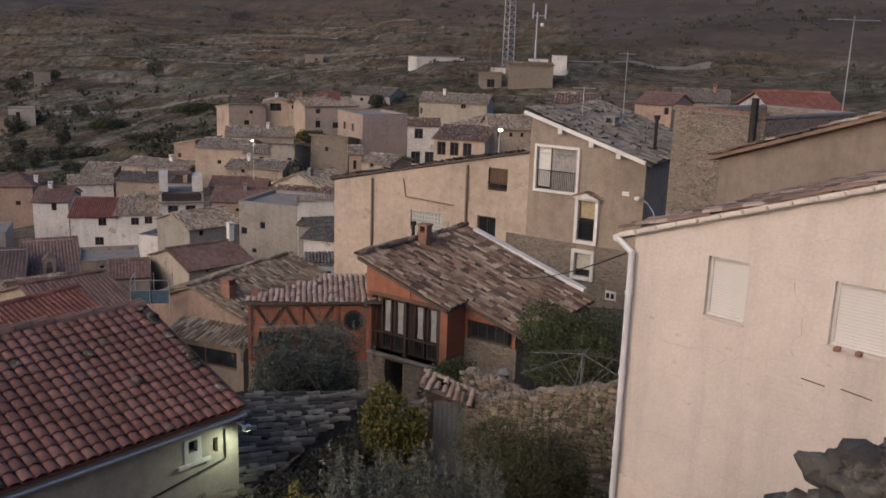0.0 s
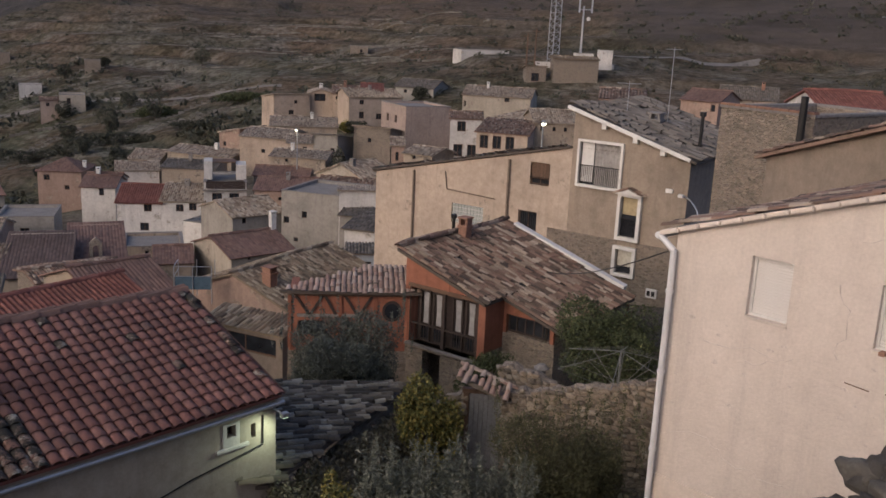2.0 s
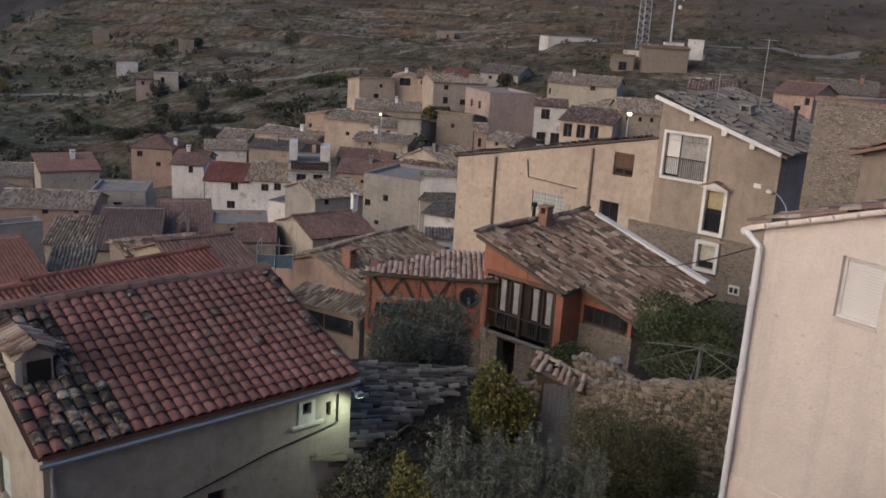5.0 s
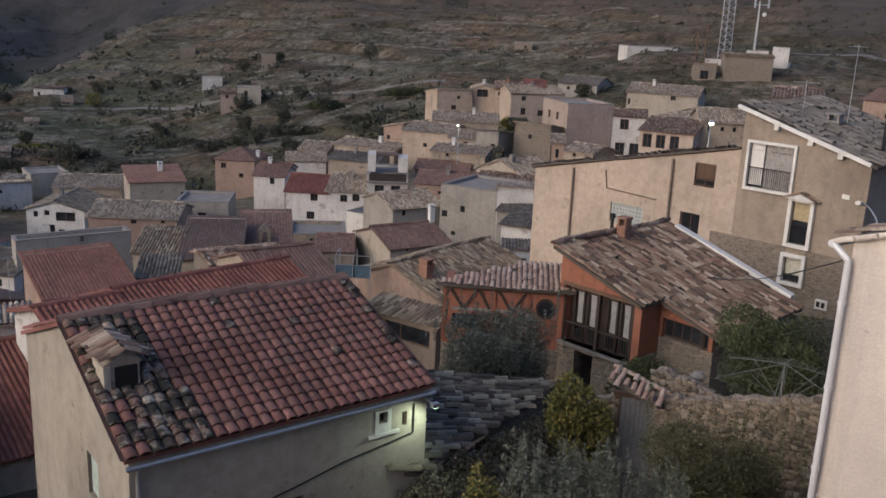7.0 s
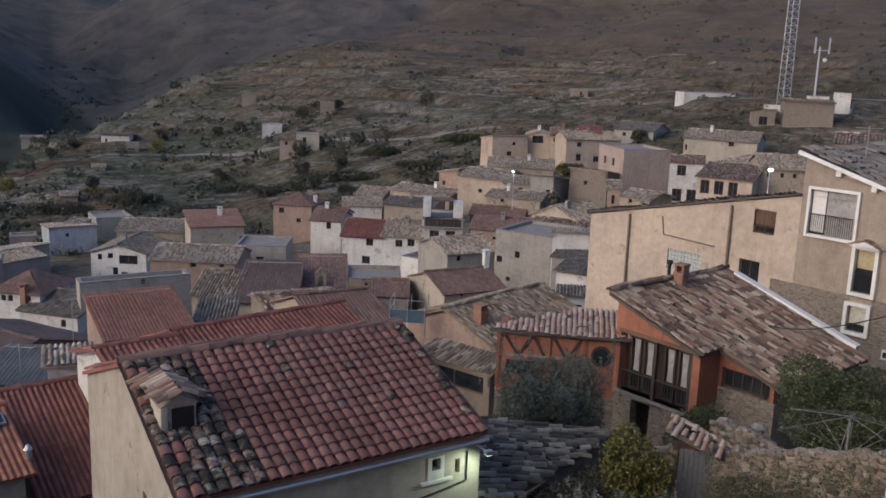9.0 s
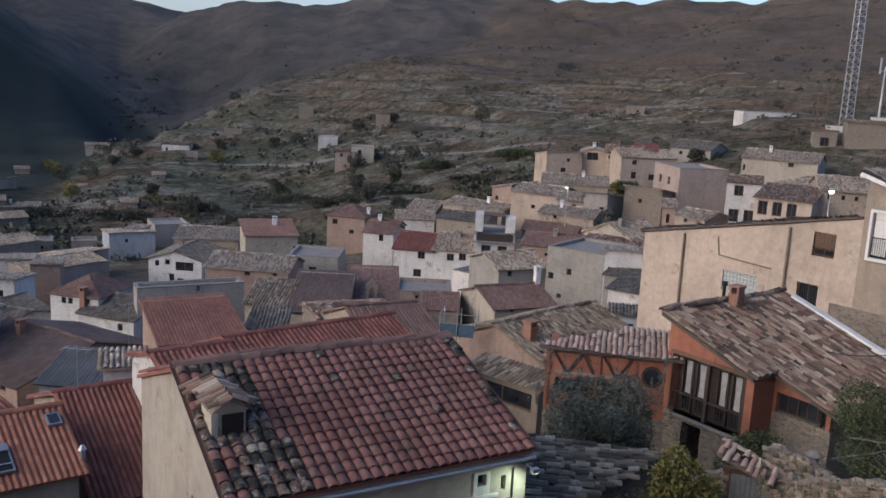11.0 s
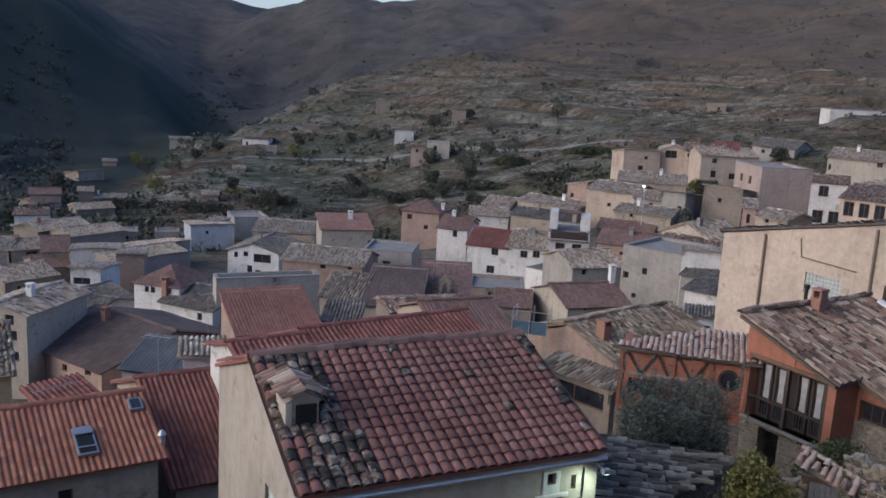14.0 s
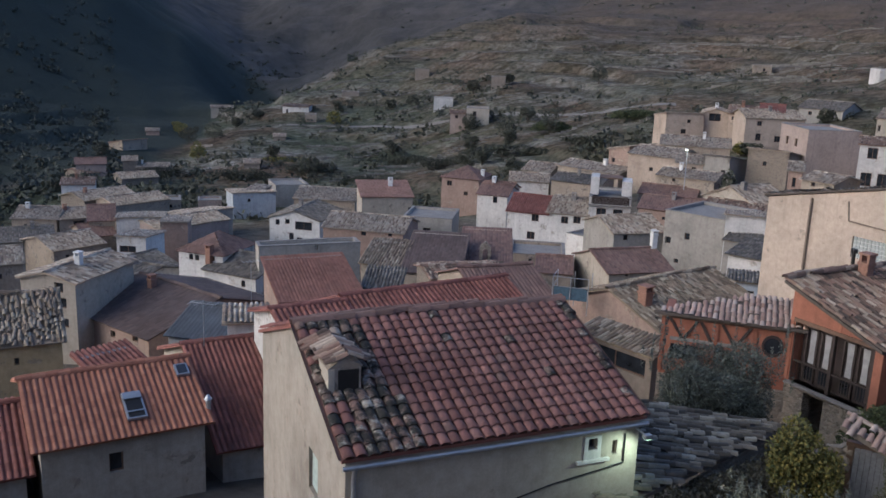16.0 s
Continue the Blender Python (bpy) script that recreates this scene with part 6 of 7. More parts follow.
# ---- garden below: wall, gate, old shed roof ----
rubble_wall("garden_wall", (0.95, 23.95), (5.2, 22.3), -13.0, -13.0, -9.85, -8.62, 0.45, "rubble garden wall of warm brown field stones", STONE, 0.20, 298, 4)
rubble_wall("garden_wall", (0.9, 25.2), (2.4, 24.5), -12.0, -12.0, -9.45, -9.75, 0.5, "broken rubble pier beside the gate", STONE, 0.22, 60, 8)
rubble_wall("garden_wall", (-0.9, 24.1), (-0.1, 24.0), -12.8, -12.8, -10.4, -9.95, 0.45, "rubble gate pier overgrown with creeper", STONE, 0.24, 60, 9)
GREYWOOD = simple("weathered_grey_wood", (0.24, 0.23, 0.225), 0.85, grain=10)
GT = thing("garden_gate", Matrix.Translation((0.0, 23.98, -12.6)) @ Matrix.Rotation(radians(-3), 4, 'Z'), "grey weathered plank gate under a tiled coping", "gate")
for k in range(7):
    box("plank", 0.02 + k * 0.132, 0.145 + k * 0.132, 0.0, 0.04, 0.0, 2.62 + 0.02 * (k % 3), GREYWOOD, GT)
box("post", -0.16, 0.0, -0.02, 0.16, 0.0, 2.7, WOOD, GT, "brown wooden gate post")
box("lintel", -0.2, 1.1, 0.0, 0.2, 2.64, 2.76, WOOD, GT)
CT = thing("tiled_coping", Matrix.Translation((-0.36, 23.72, -9.32)) @ Matrix.Rotation(radians(21), 4, 'Y') @ Matrix.Rotation(radians(-6), 4, 'Z'), "sagging tiled coping over the garden gate", "coping")
tv, tf = tile_sheet((0, 0.42, 0.2), (1, 0, 0), Vector((0, -1, -0.5)).normalized(), 1.55, 0.55, 0.2, 0.5, 201, seg=5, jit=0.05, amp=0.07)
link("coping_tiles", tv, tf, PALETILE, CT, smooth=True, kind="stuff")
tv, tf = tile_sheet((0, 0.34, 0.19), (0, 1, 0), (1, 0, 0), 0.18, 1.6, 0.18, 0.36, 203, seg=5, jit=0.02, amp=0.06)
link("ridge_tiles", tv, tf, PALETILE, CT, smooth=True, kind="stuff")
bm = bmesh.new()
add_box(bm, 0, 1.5, 0.02, 0.5, -0.16, -0.02, 0.03)
part("coping_bed", bm, CORE, CT)
# chimney pot by the wall
CPOT = thing("garden_chimney", Matrix.Translation((2.13, 25.9, -10.6)), "squat stone chimney with a round cement cowl", "chimney")
box("stack", -0.16, 0.16, -0.16, 0.16, -1.2, 0.35, CORE, CPOT)
bm = bmesh.new()
rod(bm, (0, 0, 0.35), (0, 0, 0.75), 0.13, seg=12)
rod(bm, (0, 0, 0.80), (0, 0, 0.92), 0.24, 0.10, seg=12)
part("cowl", bm, CONCRETE, CPOT)
# old shed with a mossy roof falling toward the lane
SH = thing("shed", Matrix.Translation((-6.2, 21.5, 0)), "old stone shed with mossy broken tile roof", "shed")
a, b2, c2, d2 = Vector((-0.3, 2.0, -9.85)), Vector((4.2, 4.9, -10.85)), Vector((4.3, 0.9, -10.6)), Vector((1.3, -3.6, -10.05))
u = (b2 - a).normalized()
dn = ((d2 - a) - (d2 - a).dot(u) * u).normalized()
V = [p + Vector((0, 0, e)) for e in (-0.12, -0.02) for p in (a - u * 2, a + u * 5.6, a - u * 0.9 + dn * 5.4, a - u * 2 + dn * 5.4)]
deck = link("roof", V, [(0, 1, 2, 3), (7, 6, 5, 4), (0, 4, 5, 1), (1, 5, 6, 2), (2, 6, 7, 3), (3, 7, 4, 0)], DECK, SH)
tv, tf = tile_sheet(a - u * 2, dn, u, 5.6, 7.6, 0.22, 0.36, 211, amp=0.09, seg=4, jit=0.10, cut=lambda cx, cy: cy < 6.75 - (cx - 0.8) * 1.2)
link("roof_tiles", tv, tf, SHEDTILE, deck, smooth=True, kind="stuff")
V, F = [], []
va, vb = a + u * 5.4, a - u * 0.8 + dn * 5.3
run = Vector((vb.x - va.x, vb.y - va.y, 0))
wall_panel(V, F, (va.x - 0.05, va.y, -14.5), run.normalized(), run.length, 3.45, (-0.3, -0.05, 0))
link("wall", V, F, WALL["stone"], SH)

# bare ribs of an old parasol-like drying frame
DULLSTEEL = simple("dull_grey_steel", (0.20, 0.20, 0.19), 0.6, 0.3)
RD = thing("rotary_dryer", Matrix.Translation((3.95, 22.95, -10.9)), "bare metal rotary drying frame over the garden wall", "clothes dryer")
bm = bmesh.new()
rod(bm, (0, 0, 0), (0, 0, 2.85), 0.028, seg=8)
part("pole", bm, DULLSTEEL, RD)
for k in range(6):
    bm = bmesh.new()
    t = radians(15 + 60 * k)
    rod(bm, (0, 0, 2.82), (1.75 * math.cos(t), 1.75 * math.sin(t), 2.38), 0.011, seg=6)
    rod(bm, (0, 0, 1.75), (0.9 * math.cos(t), 0.9 * math.sin(t), 2.58), 0.009, seg=6)
    part("arm", bm, DULLSTEEL, RD)
for q in (0.5, 0.75, 0.98):
    bm = bmesh.new()
    for k in range(6):
        p = [(1.75 * q * math.cos(radians(15 + 60 * j)), 1.75 * q * math.sin(radians(15 + 60 * j)), 2.82 - 0.44 * q) for j in (k, k + 1)]
        rod(bm, p[0], p[1], 0.004, seg=5)
    part("line", bm, DULLSTEEL, RD)

# railed terrace with a blue tarpaulin beside the salmon house
TR = thing("terrace_railing", Matrix.Translation((-16.4, 46.9, -14.3)) @ Matrix.Rotation(radians(10), 4, 'Z'), "metal terrace railing hung with blue tarpaulin", "railing")
bm = bmesh.new()
for x in (0, 1.0, 2.0):
    rod(bm, (x, 0, -1.0), (x, 0, 1.1), 0.03, seg=6)
    rod(bm, (x, 1.6, -1.0), (x, 1.6, 1.1), 0.03, seg=6)
for z in (1.1, 0.55):
    rod(bm, (0, 0, z), (2.0, 0, z), 0.022, seg=6)
    rod(bm, (0, 0, z), (0, 1.6, z), 0.022, seg=6)
part("rails", bm, STEEL, TR)
box("tarpaulin", 0.05, 1.95, 0.03, 0.06, -0.2, 0.55, simple("blue_tarpaulin", (0.07, 0.12, 0.16), 0.6), TR, "sagging blue tarpaulin")

# ---- bushes and trees of the gardens ----
plant("olive_bush", -4.25, 28.9, -13.4, 4.5, 3.2, 4.0, "olive", "dense grey-green olive bush before the timber wing", 56000, 0.030, 3.4, 0.12, 22, 11, spikes=50, core=0.22)
plant("evergreen_bush", 4.35, 26.9, -11.6, 4.0, 3.2, 3.85, "laurel", "dense rounded evergreen bush by the garden wall", 28000, 0.045, 1.7, 0.12, 18, 12, core=0.32)
plant("hedge", 0.55, 29.2, -12.3, 2.3, 1.2, 1.75, "laurel", "low dark hedge under the glazed balcony", 5000, 0.05, 1.6, 0.06, 8, 13)
plant("grapevine", -0.98, 22.5, -12.9, 2.0, 1.6, 4.05, "yellow", "yellowing vine climbing over the garden pier", 9500, 0.065, 1.3, 0.06, 16, 14, core=0.2)
plant("green_shrub", 2.4, 20.5, -12.4, 3.5, 2.6, 3.8, "green", "loose olive-green shrub against the garden wall", 42000, 0.024, 3.4, 0.07, 18, 15, spikes=60, core=0.28)
plant("sage_bush", -0.95, 15.6, -10.9, 2.1, 1.6, 3.0, "sage", "grey-green upright bush on the slope below", 15000, 0.02, 6.0, 0.07, 12, 16, spikes=130)
plant("sage_bush", 0.45, 15.8, -11.1, 1.9, 1.5, 3.05, "sage", "grey-green bush with pale spikes on the slope", 12000, 0.02, 6.0, 0.06, 9, 17, spikes=120)
plant("yellow_bush", -2.5, 16.3, -10.95, 1.3, 1.1, 2.3, "yellow", "small yellow-green bush beside the lane", 4500, 0.05, 1.6, 0.05, 8, 18)
for k in range(5):
    plant("ivy_mass", -1.75 - 0.52 * k, 24.4 - 1.5 * k, -12.95 + 0.17 * k, 2.0, 2.2, 2.35, "ivy", "dry brown creeper hanging over the shed wall", 9000, 0.045, 2.0, 0.06, 10, 19 + k)
plant("dark_shrub", 3.9, 19.6, -12.4, 2.2, 1.4, 2.0, "scrub", "dark shrub at the foot of the wall", 2000, 0.08, 1.8, 0.05, 7, 21)

# ---- parapet of the viewpoint, rough grey stones ----
PW = thing("parapet", Matrix.Translation((0, 0, 0)), "crumbling grey stone parapet with lichen beside the viewpoint", "wall")
rng = np.random.default_rng(31)
me = stone_variants(8, 33, 0.24, 0.22, 0.16, 3)
for q in me:
    q.materials.append(GREYSTONE)
    q.polygons.foreach_set("use_smooth", [True] * len(q.polygons))
for i in range(260):
    f = rng.uniform(0, 1)
    x, y = 1.62 + 1.6 * f, 3.95 - 0.75 * f
    top = float(np.interp(x, (1.62, 1.92, 2.02, 2.14, 3.2), (-2.30, -2.02, -1.84, -1.76, -1.6)))
    z = top - abs(rng.normal(0, 0.3)) - 0.10
    x += rng.normal(0, 0.07)
    y += rng.uniform(-0.15, 0.35)
    st = new("stone", me[int(rng.integers(8))])
    st.parent = PW
    st.matrix_basis = Matrix.Translation((x, y, z)) @ Euler(tuple(rng.uniform(-0.35, 0.35, 3))).to_matrix().to_4x4() @ Matrix.Scale(float(rng.uniform(0.6, 1.25)), 4)
V = [(x, y, z) for x, y, z in ((1.75, 3.75, -4.5), (3.4, 2.95, -4.5), (3.4, 3.55, -4.5), (1.8, 4.2, -4.5), (2.15, 3.55, -2.02), (3.4, 3.0, -1.78), (3.4, 3.5, -1.78), (2.15, 4.0, -2.02))]
link("core", V, [(0, 1, 5, 4), (1, 2, 6, 5), (2, 3, 7, 6), (3, 0, 4, 7), (4, 5, 6, 7)], simple("grey_mortar", (0.12, 0.11, 0.10), 0.95), PW)


# ---- cables over the garden ----
def cable(name, a, b, sag, r, label):
    C = thing(name, Matrix.Translation(a), label, "cable")
    bm = bmesh.new()
    a, b = Vector(a), Vector(b)
    pts = [(b - a) * (i / 12) - Vector((0, 0, sag * 4 * (i / 12) * (1 - i / 12))) for i in range(13)]
    for p, q in zip(pts, pts[1:]):
        rod(bm, p, q, r, seg=5)
    part("wire", bm, IRON, C)


cable("power_cable", (3.6, 16.9, -3.9), (2.6, 38.6, -10.0), 0.35, 0.014, "thin black cable slung across the garden")


# ---- scrub and trees on the hillside ----
def scatter():
    rng = np.random.default_rng(77)
    V, F = [], []
    made = 0
    while made < 2600:
        b, d = rng.uniform(-62, 30), 130 * (900 / 130) ** rng.uniform(0, 1) ** 1.2
        x, y = d * math.sin(radians(b)), d * math.cos(radians(b))
        if noise.noise(Vector((x * 0.02, y * 0.02, 2))) < rng.uniform(-0.5, 0.5):
            continue
        if b > -24 and d < 165 or b <= -24 and d < 150 or b < -40 and d > 230:
            continue
        z = ground_z(x, y)
        s = rng.uniform(0.35, 0.9) * (1.0 + d / 600) * (1.6 if z < -15 else 1.0)
        for k in range(18):
            p = np.array((x + rng.normal(0, s * 0.6), y + rng.normal(0, s * 0.6), z + abs(rng.normal(0, s * 0.45))))
            d1, d2 = rng.normal(size=3), rng.normal(size=3)
            d1, d2 = d1 / np.linalg.norm(d1) * s * 0.30, d2 / np.linalg.norm(d2) * s * 0.30
            q = len(V)
            V += [p - d1, p + d2, p + d1, p - d2]
            F.append((q, q + 1, q + 2, q + 3))
        made += 1
    tagged(link("hillside_scrub", V, F, LEAF["scrub"]), "dark low scrub dotted over the terraces", "scrub", kind="stuff")
    V, F = [], []
    made = 0
    while made < 700:
        b, d = rng.uniform(-64, -46.5), rng.uniform(165, 420)
        x, y = d * math.sin(radians(b)), d * math.cos(radians(b))
        z, s = ground_z(x, y), rng.uniform(0.7, 1.7)
        for k in range(26):
            p = np.array((x + rng.normal(0, s * 0.6), y + rng.normal(0, s * 0.6), z + abs(rng.normal(0.3, s * 0.7))))
            d1, d2 = rng.normal(size=3), rng.normal(size=3)
            d1, d2 = d1 / np.linalg.norm(d1) * s * 0.30, d2 / np.linalg.norm(d2) * s * 0.30
            q = len(V)
            V += [p - d1, p + d2, p + d1, p - d2]
            F.append((q, q + 1, q + 2, q + 3))
        made += 1
    tagged(link("riverside_woods", V, F, LEAF["shaded_wood"]), "dark woods on the slope across the river", "woods", kind="stuff")


scatter()


def terrace_walls():
    """Low dry-stone walls along the field terraces, broken and uneven in height."""
    rng = np.random.default_rng(41)
    V, F = [], []
    for k in range(110):
        b, d = rng.uniform(-37, -4), rng.uniform(190, 350)
        if b > -20 and d < 215:
            continue
        length, slant, tall = rng.uniform(6, 26), rng.normal(0, 0.3), rng.uniform(0.25, 0.55)
        n = int(length / 1.2)
        for i in range(n):
            bb = b + math.degrees(i * 1.2 / d)
            dd = d + slant * i * 1.2 + 0.5 * math.sin(i * 0.7 + k)
            if rng.uniform() < 0.12:
                continue
            c, e = math.sin(radians(bb)), math.cos(radians(bb))
            x, y = dd * c, dd * e
            z, h = ground_z(x, y), tall * rng.uniform(0.6, 1.2)
            q = len(V)
            for u, v, zz in ((-0.62, -0.3, -0.8), (0.62, -0.3, -0.8), (0.62, 0.3, -0.8), (-0.62, 0.3, -0.8), (-0.58, -0.22, h), (0.58, -0.22, h * rng.uniform(0.8, 1.1)), (0.58, 0.22, h), (-0.58, 0.22, h)):
                V.append((x + u * e + v * c, y - u * c + v * e, z + zz))
            F += [(q, q + 1, q + 5, q + 4), (q + 1, q + 2, q + 6, q + 5), (q + 2, q + 3, q + 7, q + 6), (q + 3, q, q + 4, q + 7), (q + 4, q + 5, q + 6, q + 7)]
    tagged(link("terrace_walls", V, F, FIELDWALL), "broken grey dry-stone walls along the field terraces", "wall", kind="stuff")


FIELDWALL = tiles("dry_stone", ((0.0, (0.13, 0.118, 0.10)), (0.5, (0.17, 0.155, 0.132)), (1.0, (0.24, 0.218, 0.186))), (0.12, 0.115, 0.085), 0.7)
terrace_walls()
rng = np.random.default_rng(5)
for k in range(46):
    b, d = (rng.uniform(-58, -17), rng.uniform(165, 300)) if k < 36 else (rng.uniform(-9, 12), rng.uniform(135, 178))
    x, y = d * math.sin(radians(b)), d * math.cos(radians(b))
    h = rng.uniform(3, 6.5) if k < 36 else rng.uniform(2, 3.5)
    plant("tree", x, y, ground_z(x, y) - 0.2, h * rng.uniform(0.8, 1.5), h, h, "yellow" if k % 9 == 4 else "scrub", "small dark tree on the valley terraces" if k % 9 != 4 else "yellowing autumn tree on the terraces", 1100, 0.24, 1.5, 0.14, 6, 300 + k, category="tree")
for x, y, z, w, h in ((-18.6, 116.5, -17.5, 2.6, 2.5), (-54, 92, -27, 4, 3.5), (-60, 101, -29, 4, 4)):
    plant("tree", x, y, ground_z(x, y) - 0.2, w, w, z - ground_z(x, y) + h, "scrub", "dark cypress-like tree between the houses", 900, 0.3, 1.6, 0.14, 8, int(x * -3), category="tree")

# hedgerows between the fields
for k, (b, d, w, leaf) in enumerate(((-31, 188, 16, "scrub"), (-26.5, 196, 18, "scrub"), (-22, 192, 16, "scrub"), (-17.5, 186, 14, "scrub"), (-15, 205, 16, "laurel"), (-35, 205, 14, "scrub"), (-39, 196, 16, "scrub"), (-20, 212, 12, "laurel"), (-36.5, 222, 16, "yellow"), (-44, 205, 14, "scrub"), (-49, 190, 14, "scrub"), (-29, 212, 12, "scrub"))):
    x, y = d * math.sin(radians(b)), d * math.cos(radians(b))
    h = 3.2 if leaf != "yellow" else 1.6
    T = plant("hedgerow", x, y, ground_z(x, y) - 0.6, w, 3.0, h, leaf, "dark hedgerow along a field terrace" if leaf != "yellow" else "row of orange-yellow autumn vines", 2600, 0.24, 1.5, 0.1, 14, 500 + k, category="hedge")
    T.matrix_world = T.matrix_world @ Matrix.Rotation(radians(-b), 4, 'Z')


# ---- the village, house by house ----
house("village_house", -37.44, 160.70, -13.55, 31.0, 6.76, 7, "sb", 8, "beige", "old", [(2.79, 1.84, 0.94, 0.83), (3.82, 0.12, 0.62, 0.62)], "stone-beige village house with low tiled roof")
house("village_house", -32.12, 165.63, -12.41, 10.2, 4.32, 7, "gy", 16, "beige", "old", [(0.99, 0.12, 2.01, 1.36)], "narrow beige house with a timber-shuttered loft window")
house("village_house", -27.31, 163.12, -12.12, 8.7, 4.87, 8, "gx", 16, "beige", "warm", [(0.49, 0.42, 0.79, 0.72), (0.98, 1.86, 0.80, 0.82)], "old beige house with patched tile roof")
house("village_house", -23.55, 157.39, -12.20, 26.5, 9.74, 8, "gx", 16, "beige", "old", [(1.93, 0.47, 0.82, 0.80), (1.88, 2.51, 0.92, 1.19), (5.03, 2.84, 1.05, 1.00), (7.97, 2.63, 1.06, 1.31)], "large beige village house with four small windows")
house("village_house", -22.08, 162.30, -11.36, 7.1, 3.77, 6, "gx", 20, "pink", "red", [], "small house with bright red tile roof")
house("village_house", -11.05, 127.52, -10.86, 28.8, 7.04, 9, "flat", 0, "rose", "old", [], "plain rose-brown block with flat roof and blank front", sidewins=[(2, 1.5, 0.9, 1.1), (5, 1.5, 0.9, 1.1), (2, 4.5, 0.9, 1.1)])
house("village_house", -3.94, 155.95, -10.67, -10.6, 11.62, 8, "gx", 18, "cream", "old", [(7.17, 0.12, 0.87, 0.77), (0.23, 1.04, 0.39, 0.97)], "long low house with old tile roof")
house("village_house", -17.28, 174.14, -10.99, -18.1, 7.81, 8, "gx", 18, "grey", "dark", [(1.75, 0.51, 0.69, 0.65)], "grey barn with dark tile roof")
house("village_house", -4.36, 116.92, -11.09, 2.0, 4.03, 6, "gx", 12, "white", "warm", [(0.9, 0.35, 1.1, 1.3), (0.5, 3.3, 1.2, 1.6), (2.3, 3.3, 1.2, 1.6)], "white house with pink-tiled roof and open ground floor")
house("village_house", -0.83, 103.00, -11.11, -14.0, 5.91, 5, "sf", 12, "beige", "warm", [(0.4, 0.35, 1.0, 1.5), (1.9, 0.35, 1.0, 1.5), (3.4, 0.35, 1.0, 1.5), (0.4, 2.5, 1.0, 1.6), (1.9, 2.5, 1.0, 1.6)], "beige house with open timber gallery under a tiled canopy")
house("village_house", 1.66, 121.99, -11.03, -41.9, 6.23, 10, "hip", 20, "beige", "old", [(0.99, 0.43, 0.49, 0.45), (2.27, 0.39, 0.49, 0.45), (3.54, 0.35, 0.48, 0.45), (4.88, 0.31, 0.47, 0.44)], "beige house with hipped tile roof and a row of small windows")
house("village_house", 5.75, 104.84, -9.96, 6.0, 5.02, 8, "gx", 16, "earth", "old", [(0.7, 0.45, 0.40, 0.5), (2.1, 0.45, 0.40, 0.5), (3.4, 0.45, 0.4, 0.5)], "stone house with tile roof and a row of small openings")
house("village_house", -37.06, 136.67, -17.22, -12.6, 7.97, 8, "gx", 14, "beige", "old", [(3.59, 1.74, 0.64, 0.61)], "beige stone house with sagging tile roof", sidewins=[(3, 2, 0.7, 0.8)])
house("village_house", -42.65, 145.06, -17.89, -20.5, 4.06, 7, "sl", 12, "pink", "old", [(0.68, 1.37, 0.65, 0.75)], "salmon lean-to house with tile roof")
house("village_house", -26.61, 122.58, -16.15, 11.5, 3.46, 7, "gx", 12, "beige", "old", [(2.01, 0.42, 0.60, 0.62)], "beige stone cottage in the old village")
house("village_house", -23.22, 123.27, -15.78, -8.7, 3.51, 7, "sb", 8, "grey", "dark", [(2.39, 0.76, 0.64, 0.70)], "dark grey cement house")
house("village_house", -33.13, 140.01, -15.83, 11.3, 10.31, 8, "gx", 15, "earth", "old", [], "long low barn with sagging tile roof")
house("village_house", -18.04, 125.71, -15.05, -14.4, 5.48, 8, "sb", 10, "stone", "old", [(2.05, 0.12, 0.58, 0.63)], "ruined stone house with broken roof")
house("village_house", -11.27, 111.43, -14.26, 5.4, 1.53, 5, "gx", 15, "pink", "old", [(0.50, 0.81, 0.42, 1.11)], "small brick ruin with open door")
house("village_house", -9.13, 104.60, -14.19, -27.6, 3.81, 5, "gx", 14, "earth", "old", [(1.16, 0.15, 0.46, 0.45)], "low stone shed with tile roof")
house("village_house", -13.30, 103.55, -17.67, 55.8, 5.91, 8, "gx", 22, "cream", "old", [(1.53, 0.17, 0.91, 0.72)], "cream house with steep old tile roof")
house("village_house", -26.35, 103.70, -19.28, 4.1, 6.95, 7, "gx", 16, "pink", "rust", [(2.70, 0.81, 0.39, 0.40)], "low house with rust-red tile roof")
house("village_house", -28.72, 112.39, -19.03, 4.3, 6.86, 6, "gx", 14, "beige", "rust", [], "low house with long faded red roof")
house("village_house", -19.00, 101.23, -18.56, -7.4, 7.20, 7, "gx", 18, "white", "warm", [(5.09, 0.79, 0.33, 0.38)], "white-walled house with red and brown tile roof")
house("village_house", -14.00, 88.90, -18.66, -7.8, 3.71, 5, "sf", 8, "grey", "dark", [(0.99, 0.76, 1.74, 0.78)], "grey lean-to shed with sheet roof")
house("village_house", -27.53, 115.96, -17.06, -4.2, 7.38, 6, "gx", 12, "earth", "old", [(1.99, 0.21, 0.44, 0.44)], "low earth-walled shed in the old village")
house("village_house", -49.27, 139.39, -20.60, -17.6, 11.66, 7, "gx", 12, "earth", "old", [], "long shed with dark sagging roof")
house("village_house", -45.09, 125.10, -20.79, 1.3, 7.48, 7, "gx", 12, "earth", "dark", [], "earth-walled barn with dark tile roof")
house("village_house", -55.04, 138.50, -21.83, -4.9, 4.97, 6, "gx", 20, "earth", "old", [], "small barn with old tile roof")
house("village_house", -53.10, 128.67, -22.20, 21.2, 5.97, 6, "gx", 16, "white", "old", [], "low white house with tile roof")
